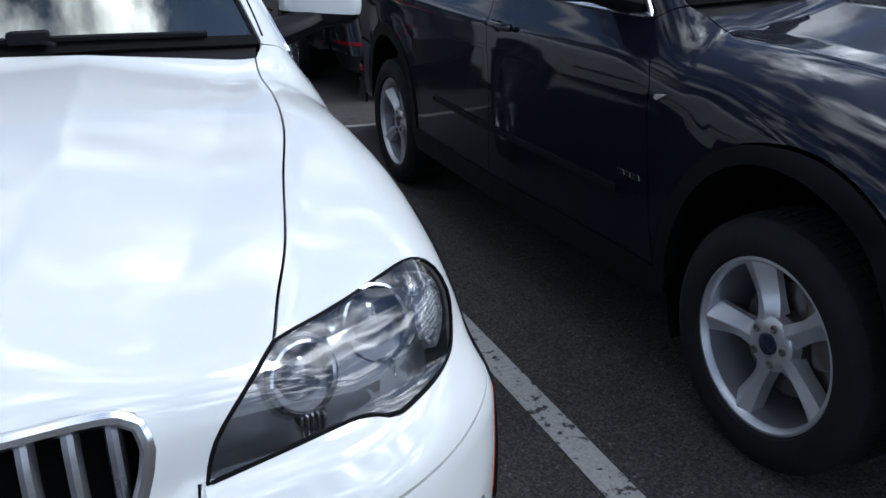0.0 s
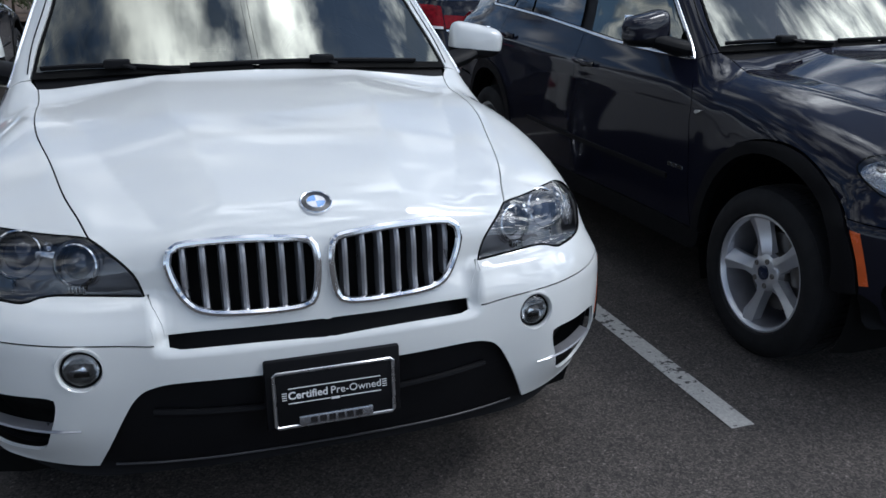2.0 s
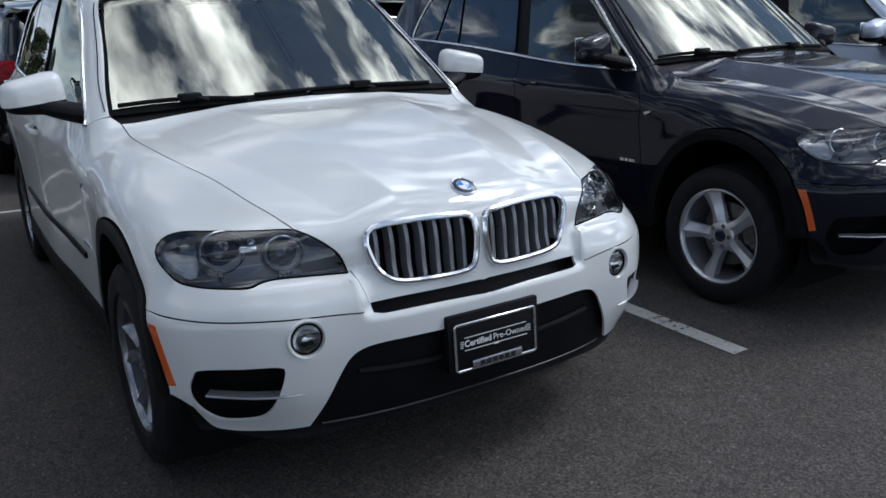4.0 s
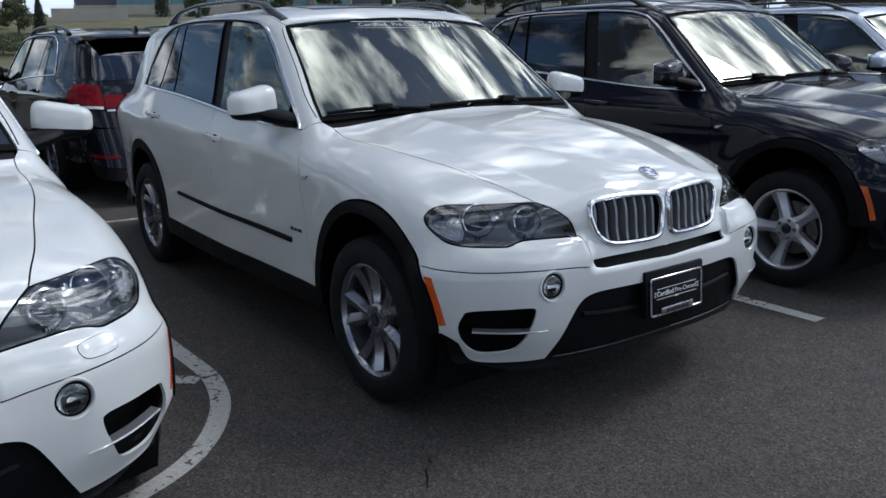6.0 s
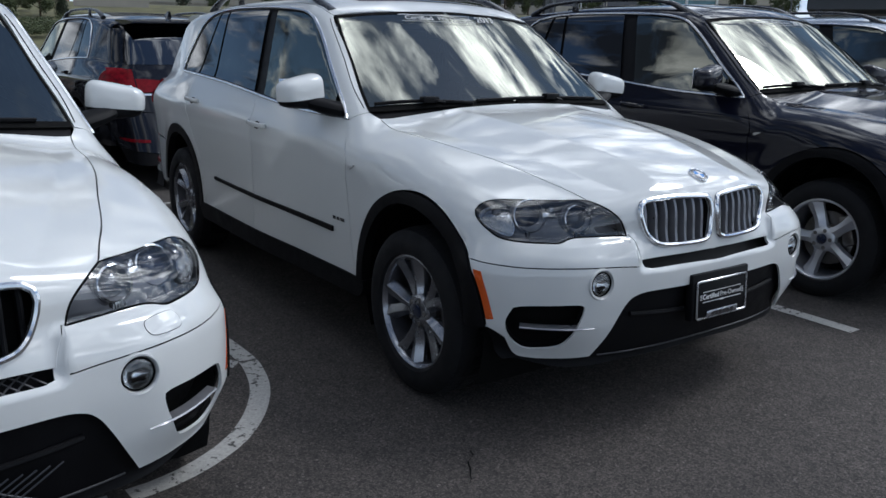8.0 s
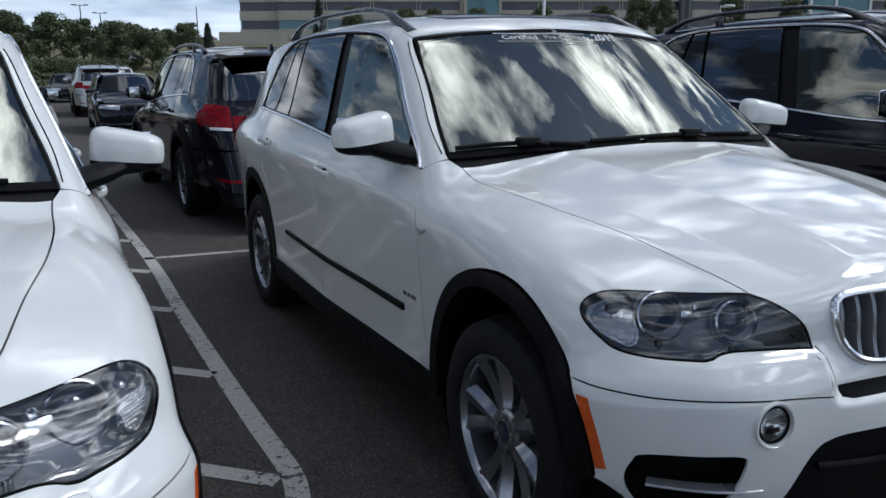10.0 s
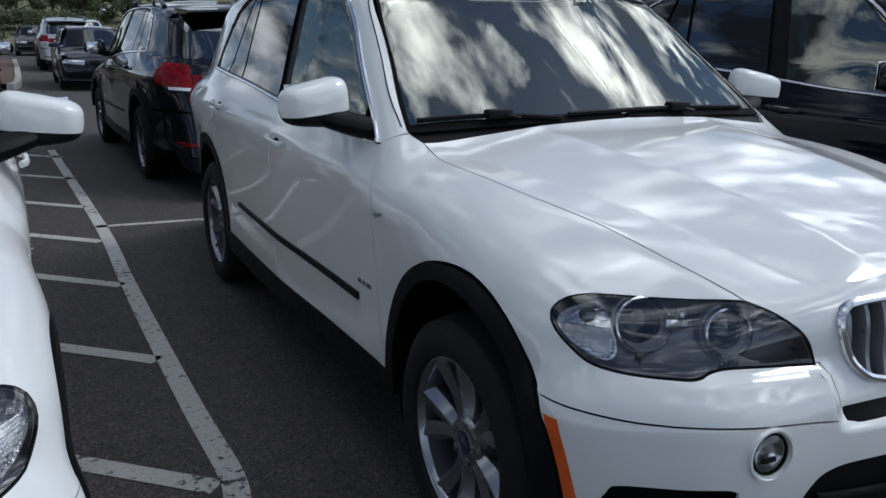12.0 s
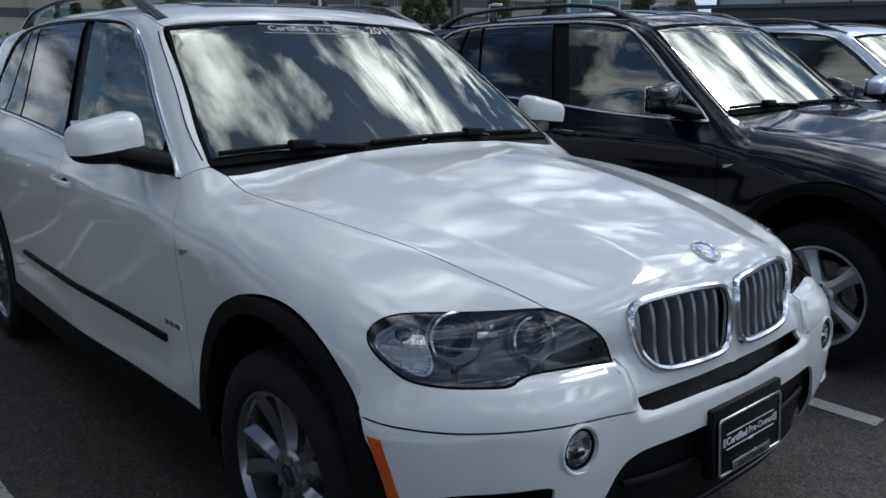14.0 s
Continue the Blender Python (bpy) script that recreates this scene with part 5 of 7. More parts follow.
def spoke_mesh(r0, r1, widths, a0, a1, y0, y1, depth, ridge=0.0, scoop=0.024, side=0.010):
    """One spoke, from hub to rim: two faces that meet in a ridge, one of them scooped; angles let a pair part like a V."""
    verts, faces = [], []
    n = 9
    for i in range(n):
        t = i / (n - 1)
        r, a = r0 + (r1 - r0) * t, radians(a0 + (a1 - a0) * t ** 0.8)
        w = float(curve(t, (0.0, 0.4, 1.0), widths))
        y = y0 + (y1 - y0) * t ** 1.5 - 0.006 * math.sin(t * math.pi)
        er, et = np.array((math.cos(a), 0, math.sin(a))), np.array((-math.sin(a), 0, math.cos(a)))
        k = 0.45 + 0.55 * step(t, 0.0, 0.45)
        for dt, dy in ((-0.5, -depth), (-0.5, -side * k), (ridge, 0.0), (ridge + 0.06, -0.001), (0.5, -scoop * k), (0.5, -depth)):
            verts.append(er * r + et * w * dt + np.array((0, y + dy, 0)))
    for i in range(n - 1):
        for k in range(6):
            faces.append((i * 6 + k, i * 6 + (k + 1) % 6, i * 6 + 6 + (k + 1) % 6, i * 6 + 6 + k))
    me = mesh_of(verts, faces)
    me.set_sharp_from_angle(angle=radians(14))
    return me


def build_wheels():
    R = 0.366
    prof = [(0.252, 0.105), (0.262, 0.122), (0.29, 0.130), (0.325, 0.127), (0.350, 0.112), (0.362, 0.098), (R, 0.07), (R, -0.07), (0.35, -0.11), (0.29, -0.13), (0.25, -0.11)]
    WHEEL["tyre"] = lathe_mesh(prof, 64)
    blocks, faces = [], []
    for i in range(72):
        a = 2 * math.pi * i / 72
        for y0, y1 in ((0.045, 0.104), (-0.035, 0.035), (-0.104, -0.045)):
            k = len(blocks)
            for yy in (y0, y1):
                top = R - (0.010 if abs(yy) > 0.1 else 0)
                for da in (-0.034, 0.034):
                    for rr in (R - 0.015 - (0.01 if abs(yy) > 0.1 else 0), top + 0.005):
                        blocks.append((rr * math.cos(a + da + yy * 0.3), yy, rr * math.sin(a + da + yy * 0.3)))
            faces += [tuple(k + q for q in f) for f in ((0, 1, 3, 2), (4, 6, 7, 5), (0, 4, 5, 1), (2, 3, 7, 6), (1, 5, 7, 3))]
    WHEEL["tread"] = mesh_of(blocks, faces, False)
    WHEEL["rim"] = lathe_mesh([(0.246, 0.085), (0.256, 0.104), (0.254, 0.112), (0.246, 0.113), (0.238, 0.104), (0.234, 0.092)], 64)
    WHEEL["barrel"] = lathe_mesh([(0.234, 0.092), (0.222, 0.02), (0.215, -0.10)], 64)
    WHEEL["brake_disc"] = lathe_mesh([(0.168, -0.005), (0.168, 0.012), (0.09, 0.012), (0.085, 0.045), (0.001, 0.045)], 48)
    WHEEL["back_plate"] = lathe_mesh([(0.226, -0.075), (0.12, -0.07), (0.001, -0.07)], 40)
    WHEEL["hub"] = lathe_mesh([(0.083, 0.04), (0.080, 0.074), (0.068, 0.084), (0.036, 0.086), (0.034, 0.080), (0.001, 0.080)], 40)
    WHEEL["cap"] = lathe_mesh([(0.031, 0.080), (0.030, 0.087), (0.024, 0.089), (0.0005, 0.090)], 32)
    WHEEL["bolt"] = lathe_mesh([(0.012, 0.083), (0.012, 0.088), (0.009, 0.090), (0.0005, 0.086)], 12)
    WHEEL["caliper"] = box_mesh((0.08, 0.09, 0.19), 0.02, (-0.135, -0.005, 0.02))
    WHEEL["five"] = [spoke_mesh(0.048, 0.243, (0.080, 0.060, 0.096), k * 72 + 90, k * 72 + 90, 0.084, 0.104, 0.055, -0.06, 0.034, 0.012) for k in range(5)]
    WHEEL["vee"] = [spoke_mesh(0.044, 0.243, (0.064, 0.054, 0.074), k * 72 + 90 + s * 6, k * 72 + 90 + s * 15.5, 0.084, 0.104, 0.05, s * 0.10, 0.030 if s > 0 else 0.012, 0.012 if s > 0 else 0.030) for k in range(5) for s in (-1, 1)]


def add_wheel(parent, x, side, style, turn, size=(1, 1, 1)):
    w = new("wheel")
    w.parent = parent
    w.matrix_basis = Matrix.Diagonal((1 / size[0], 1 / size[1], 1 / size[2], 1)) @ Matrix.Translation((x * size[0], side * 0.803 * size[1], 0.350)) @ (Matrix.Identity(4) if side > 0 else Matrix.Rotation(math.pi, 4, "Z")) @ Matrix.Rotation(radians(turn), 4, "Y") @ Matrix.Diagonal((0.955, 1.0, 0.955, 1))
    alloy = ALLOY if style == "five" else ALLOY_DARK
    part("tyre", WHEEL["tyre"], RUBBER, w)
    part("tread", WHEEL["tread"], RUBBER, w)
    part("rim", WHEEL["rim"], alloy, w)
    part("barrel", WHEEL["barrel"], BARREL if style == "five" else BARREL_DARK, w)
    part("brake_disc", WHEEL["brake_disc"], STEEL, w)
    part("back_plate", WHEEL["back_plate"], DARK, w)
    part("caliper", WHEEL["caliper"], STEEL, w)
    part("hub", WHEEL["hub"], alloy, w)
    part("hub_cap", WHEEL["cap"], CAPBLUE, w)
    for k in range(5):
        a = radians(k * 72 + 54)
        part("bolt", WHEEL["bolt"], STEEL, w, place=Matrix.Translation((0.056 * math.cos(a), 0, 0.056 * math.sin(a))))
    for me in WHEEL[style]:
        part("spoke", me, alloy, w)
    return w


GROUPS = {"headlamp": ("cover", "bowl", "lamp_seal", "lamp_ring", "lamp_reflector", "projector_lens", "light_pipe", "turn_signal", "lamp_collar", "rib_slot", "lamp_facet", "indicator_optic", "indicator_bulb"),
          "fog_lamp": ("fog_ring", "fog_bowl", "fog_cover", "fog_bulb", "fog_bezel"),
          "kidney_grille": ("grille_surround", "grille_housing", "slat"),
          "door_mirror": ("mirror_cap", "mirror_base", "mirror_glass", "mirror_foot"),
          "nose_badge": ("badge_rim", "badge_band", "badge_ring", "badge_field"),
          "seat": ("seat_cushion", "seat_back", "headrest"),
          "wiper": ("wiper_arm", "wiper_blade", "wiper_joint"),
          }
PAINTED = ("bonnet", "bumper_end", "wing", "bumper_skin", "front_door", "rear_door", "body_side", "roof", "fog_bezel", "door_handle", "mirror_cap", "tailgate", "rear_bumper", "rear_bumper_side", "rear_corner", "spoiler")


def add_car(name, label, paint, style, place, skip=(), swap={}, turns=(0, 20, 40, 55), size=(1, 1, 1)):
    """One parked car: an empty at the road below its front axle, with all its parts."""
    root = tagged(new(name), label, "car", "parked cars")
    root.matrix_basis = place @ Matrix.Diagonal((*size, 1))
    inner = {}
    for g, keys in GROUPS.items():
        for k in keys:
            inner[k] = g
    holders = {}
    for key, meshes in MESH.items():
        if key in skip:
            continue
        for i, me in enumerate(meshes):
            parent = root
            if key in inner:
                g = inner[key]
                side = i % 2 if g in ("headlamp", "fog_lamp", "kidney_grille", "door_mirror", "wiper") else (i if g == "seat" else 0)
                if (g, side) not in holders:
                    h = new(g)
                    h.parent = root
                    holders[(g, side)] = h
                parent = holders[(g, side)]
            mat = paint if key in PAINTED else swap.get(key, me.materials[0])
            part(key, me, mat, parent)
    for (x, side), turn in zip(((0, 1), (0, -1), (-2.933, 1), (-2.933, -1)), turns):
        add_wheel(root, x, side, style, turn, size)
    return root


BARREL_DARK = plain("wheel_barrel_dark", (0.09, 0.09, 0.10), 0.4, 0.7)
BARREL = plain("wheel_barrel_grey", (0.36, 0.36, 0.39), 0.35, 0.7)
FOGBOWL = plain("fog_reflector", (0.92, 0.92, 0.92), 0.12, 0.85, vary=0.05, bump=0.5, bump_scale=70)
PROJGREY = plain("projector_grey", (0.10, 0.105, 0.12), 0.12, 0.4, coat=1.0)
MIDBLUE = plain("projector_glass", (0.02, 0.025, 0.05), 0.05, coat=1.0)
SKID = plain("skid_grey", (0.07, 0.07, 0.075), 0.4, 0.5)
SIGNAL = plain("signal_reflector", (0.66, 0.67, 0.69), 0.10, 0.95, vary=0.10, scale=90, bump=0.8, bump_scale=90)
RAIL = plain("rail_black", (0.012, 0.012, 0.014), 0.28, coat=0.5)
BADGEBLACK = plain("badge_black", (0.01, 0.01, 0.012), 0.2, coat=1.0)
DARKRED = plain("dark_red_lens", (0.17, 0.002, 0.006), 0.2, spec=0.25, vary=0.3, scale=26)
CAPBLUE = plain("cap_blue", (0.012, 0.02, 0.05), 0.2, coat=1.0)
build_meshes()
build_wheels()
HEAD = -90.0
car_a = add_car("white_estate_car", "white estate car with grey V-spoke wheels and black plate", WHITE, "vee", pose(0, 0, 0, 0, 0, HEAD))
car_b = add_car("navy_estate_car", "dark navy estate car with silver five-spoke wheels beside a white one", NAVY, "five", pose(2.811, -0.133, 0, 0, 0, HEAD), turns=(0, 20, 30, 50), size=(1.0, 1.02, 1.04))
car_c = add_car("white_estate_car", "white estate car with dark grille slats parked over painted hatching", WHITE, "vee", pose(-2.776, 0.045, 0, 0, 0, HEAD + 1.62), swap={"slat": TRIM}, size=(0.98, 0.98, 0.98))
add_car("silver_estate_car", "silver blue estate car behind the navy one", SILVER, "five", pose(5.55, -0.15, 0, 0, 0, HEAD), size=(1.05, 1.02, 1.04))
add_car("black_estate_car", "black estate car seen from behind with red tail lamps", BLACK, "vee", pose(-0.02, 9.58, 0, 0, 0, 92))
add_car("black_estate_car", "black estate car behind the navy one, red tail lamps", BLACK, "vee", pose(3.0, 9.45, 0, 0, 0, 91))
add_car("black_estate_car", "black estate car behind the hatching, red tail lamps", BLACK, "vee", pose(-2.95, 9.45, 0, 0, 0, 90))


def plate_on(car):
    """Black dealer plate in a chrome frame on a black bracket."""
    x = 0.830
    top = Matrix.Translation((x, 0, 0.497)) @ Matrix(((0, 0, 1, 0), (1, 0, 0, 0), (0, 1, 0, 0), (0, 0, 0, 1))) @ Matrix.Rotation(radians(-4), 4, "X")
    holder = new("front_plate")
    holder.parent = car
    holder.matrix_basis = top
    part("bracket", box_mesh((0.345, 0.185, 0.035), 0.006, (0, 0.012, -0.022)), TRIM, holder)
    part("plate_board", box_mesh((0.30, 0.14, 0.004), 0.001, (0, 0, -0.001)), TRIM, holder)
    fr = sweep_mesh([(-0.152, -0.068, 0.002), (-0.146, -0.073, 0.002), (0.146, -0.073, 0.002), (0.152, -0.068, 0.002), (0.152, 0.068, 0.002), (0.146, 0.073, 0.002), (-0.146, 0.073, 0.002), (-0.152, 0.068, 0.002)], 0.0045, True, 6, 0.7, [(0, 0, 1)] * 8)
    part("plate_frame", fr, SATIN, holder)
    words = [text_mesh("Certified", 0.028, 0.0006), text_mesh("Pre-Owned", 0.028)]
    spans = [(min(v.co.x for v in w.vertices), max(v.co.x for v in w.vertices)) for w in words]
    full = sum(b - a for a, b in spans) + 0.009
    left = -full / 2
    for w, (a, b) in zip(words, spans):
        part("lettering", w, PLATEWHITE, holder, place=Matrix.Translation((left - a, 0.010, 0.002)))
        left += b - a + 0.009
    for w, hh, xx, yy in ((0.235, 0.0022, 0.0, 0.030), (0.105, 0.0022, -0.066, -0.010), (0.105, 0.0022, 0.066, -0.010), (0.022, 0.006, 0.0, -0.011)):
        part("print_bar", bar_mesh(w, hh, xx, yy, 0.0025), PLATEWHITE, holder)
    for k in range(4):
        for s in (-1, 1):
            part("print_bar", bar_mesh(0.012, 0.0018, s * 0.128, 0.019 - 0.006 * k, 0.0025), PLATEWHITE, holder)
    part("dealer_strip", box_mesh((0.19, 0.028, 0.004), 0.003, (0, -0.060, 0.004)), ALLOY_DARK, holder)
    for k in range(6):
        part("print_bar", bar_mesh(0.017, 0.016, -0.058 + 0.0232 * k, -0.060, 0.007), BADGEBLACK, holder)


def banner_on(car):
    """White lettering along the top of the windscreen."""
    def stick(me, y, z, name):
        co = np.array([v.co for v in me.vertices])
        yy, zz = y + co[:, 0], z + 0.575 * co[:, 1]
        pts, nn = cast(car_form, "front", np.stack((np.abs(yy), zz * 1.4), -1))
        pts[:, 1] = yy
        nn[:, 1] *= np.sign(yy)
        pts += nn * 0.006
        for v, p in zip(me.vertices, pts):
            v.co = p
        me.update()
        part(name, me, PLATEWHITE, car, "white window lettering")
    stick(text_mesh("Certified", 0.046, 0.0012), -0.205, 1.559, "lettering")
    stick(text_mesh("Pre-Owned", 0.046, 0.0), 0.018, 1.560, "lettering")
    stick(text_mesh("2013", 0.070, 0.0018), 0.236, 1.560, "lettering")
    for y in (-0.25, -0.125, 0.0, 0.07):
        stick(bar_mesh(0.128, 0.004), y, 1.576, "banner_line")
        stick(bar_mesh(0.128, 0.004), y, 1.543, "banner_line")


def washer_on(car):
    uv = ring("fan", [(0.651, 0.704, 0.740), (0.683, 0.643, 0.739), (0.698, 0.622, 0.730), (0.711, 0.627, 0.709), (0.708, 0.649, 0.696), (0.674, 0.716, 0.695), (0.660, 0.727, 0.706), (0.650, 0.721, 0.727)], 0.006)
    p, n = cast(car_form, "fan", uv)
    part("washer_seam", sweep_mesh(p, 0.0016, True, 5, 1, n), DARK, car)
    me = panel_mesh(car_form, "fan", uv, h=0.012, lift=0.0015, lip=0.003)
    part("washer_cap", me, WHITE, car)


def mesh_grille_on(car):
    """Diamond mesh in the slot and in the lower opening."""
    for y0, y1, z0, z1, lift in ((-0.38, 0.38, 0.635, 0.685, -0.028), (-0.40, 0.40, 0.30, 0.43, -0.012)):
        bm = bmesh.new()
        s = 0.032
        n = int((y1 - y0) / s)
        for k in range(-12, n + 1):
            for d in (1, -1):
                ya, yb = y0 + k * s, y0 + k * s + (z1 - z0) * 1.6
                za, zb = (z0, z1) if d > 0 else (z1, z0)
                if ya < y0 or yb > y1:
                    continue
                ts = np.array((0, 0.5, 1))
                yy, zz = ya + (yb - ya) * ts, za + (zb - za) * ts
                pts = cast(car_form, "front", np.stack((np.abs(yy), zz * 1.4), -1))[0]
                pts[:, 0] += lift
                pts[:, 1] = yy
                me = sweep_mesh(pts, 0.0028, False, 4, 1.0, [(1, 0, 0)] * 3)
                bm.from_mesh(me)
                bpy.data.meshes.remove(me)
        tagged(part("grille_mesh", from_bm(bm, False), SKID, car), kind="stuff")


def hanger_on(car):
    part("hang_tag", box_mesh((0.004, 0.05, 0.11), 0.001, (-1.02, -0.10, 1.33)), DARK, car)
    part("hang_cord", sweep_mesh([(-1.10, -0.02, 1.47), (-1.05, -0.07, 1.42), (-1.02, -0.10, 1.385)], 0.004, False, 5, 1, [(1, 0, 0)] * 3), DARK, car)


plate_on(car_a)
banner_on(car_a)
banner_on(car_b)
hanger_on(car_a)
washer_on(car_c)
mesh_grille_on(car_c)

# ---------------------------------------------------------------- ground and markings
def flat_mesh(polys, z=0.0):
    verts, faces = [], []
    for poly in polys:
        k = len(verts)
        verts += [(x, y, z) for x, y in poly]
        faces.append(tuple(range(k, k + len(poly))))
    return mesh_of(verts, faces, False)


g = mesh_of([(-400, -120, 0), (400, -120, 0), (400, 900, 0), (-400, 900, 0)], [(0, 1, 2, 3)], False)
g.materials.append(ASPHALT)
tagged(new("ground", g), "dark grey worn asphalt of a car park", "ground", kind="structure")


def strip(path, w):
    path = [np.array(p, float) for p in path]
    left, right = [], []
    for i, p in enumerate(path):
        d = path[min(i + 1, len(path) - 1)] - path[max(i - 1, 0)]
        n = np.array((-d[1], d[0])) / (np.linalg.norm(d) + 1e-9)
        left.append(p + n * w / 2)
        right.append(p - n * w / 2)
    return left + right[::-1]


def line(label, path, w=0.095):
    me = flat_mesh([strip(path, w)], 0.004)
    me.materials.append(PAINT_LINE)
    return tagged(new("road_line", me), label, "road marking", "parking lines", kind="structure")


line("worn white parking line between two cars", [(1.475, -0.63), (1.485, 1.9), (1.50, 4.35)])
line("thin white line across the back of the bays", [(-1.45, 4.63), (8.5, 3.55)], 0.07)
isl = [(-1.565, 9.0), (-1.42, 4.8), (-1.413, 3.1), (-1.403, 1.95), (-1.39, 1.2), (-1.375, 0.72), (-1.40, 0.52), (-1.445, 0.36), (-1.505, 0.23), (-1.59, 0.095), (-1.695, -0.025), (-1.81, -0.11), (-1.93, -0.17), (-2.06, -0.205), (-2.2, -0.215)]
isl = [tuple(p) for p in smooth_run([np.array(p) for p in isl], 0.05)]
line("white outline of a hatched island, rounded at its end", isl, 0.085)
line("white outline of a hatched island", [(-4.2, -0.215), (-2.19, -0.215)], 0.085)
for y in (0.655, 1.825, 3.05, 4.155, 5.40, 6.85, 8.35):
    line("slanting white hatch bar", [(-1.43 - 0.006 * y, y), (-2.9, y + 1.38)], 0.085)

# short cracks in the asphalt
def crack(x, y, length, angle, seed):
    rnd = random.Random(seed)
    pts = [np.array((x, y))]
    for i in range(9):
        a = angle + rnd.uniform(-0.45, 0.45)
        pts.append(pts[-1] + np.array((math.cos(a), math.sin(a))) * length / 9)
    left, right = [], []
    for i, p in enumerate(pts):
        k = 0.005 * math.sin(math.pi * (i + 0.3) / 9.8) * rnd.uniform(0.6, 1.3)
        left.append(p + np.array((k, 0.3 * k)))
        right.append(p - np.array((k, 0.3 * k)))
    me = flat_mesh([left + right[::-1]], 0.003)
    me.materials.append(DARK)
    tagged(new("asphalt_crack", me), "short dark crack in the asphalt", "crack", kind="structure")


crack(-1.16, -0.75, 0.26, 1.0, 3)

# ---------------------------------------------------------------- low saloon cars farther off
def saloon_body(x, y, z):
    y = np.abs(y)
    top = z - (curve(x, (-3.75, -3.2, -2.7, -0.9, -0.4, 0.3, 0.75), (0.98, 1.02, 1.0, 0.98, 0.94, 0.84, 0.70)) - 0.07 * np.minimum(y / 0.8, 1.2) ** 3)
    side = y - curve(z, (0.15, 0.3, 0.5, 0.75, 0.95), (0.82, 0.87, 0.89, 0.895, 0.85)) * curve(x, (-3.8, -3.0, -1.4, 0.2, 0.8), (0.90, 0.98, 1.0, 0.98, 0.88))
    front = x - (curve(z, (0.15, 0.4, 0.6, 0.8), (0.74, 0.80, 0.78, 0.70)) - 0.20 * (y / 0.8) ** 3)
    back = -x - (curve(z, (0.2, 0.5, 0.9), (3.68, 3.78, 3.72)) - 0.12 * (y / 0.8) ** 3)
    return smax(smax(smax(side, top, 0.10), front, 0.10), back, 0.12)


def saloon_cabin(x, y, z):
    y = np.abs(y)
    side = y - curve(z, (0.8, 0.95, 1.2, 1.45), (0.84, 0.80, 0.70, 0.60))
    roof = z - (curve(x, (-3.4, -2.6, -1.9, -1.3), (1.30, 1.40, 1.43, 1.40)) - 0.04 * (y / 0.6) ** 2)
    glass = (x - (-0.42 - 0.15 * (y / 0.7) ** 2 - 1.75 * (z - 0.95))) * 0.5
    back = (-x - (3.30 - 1.5 * (z - 0.98))) * 0.55
    return smax(smax(smax(side, roof, 0.10), glass, 0.06), back, 0.08)


def saloon_form(x, y, z):
    return smin(saloon_body(x, y, z), saloon_cabin(x, y, z), 0.03)


SALOON = {}


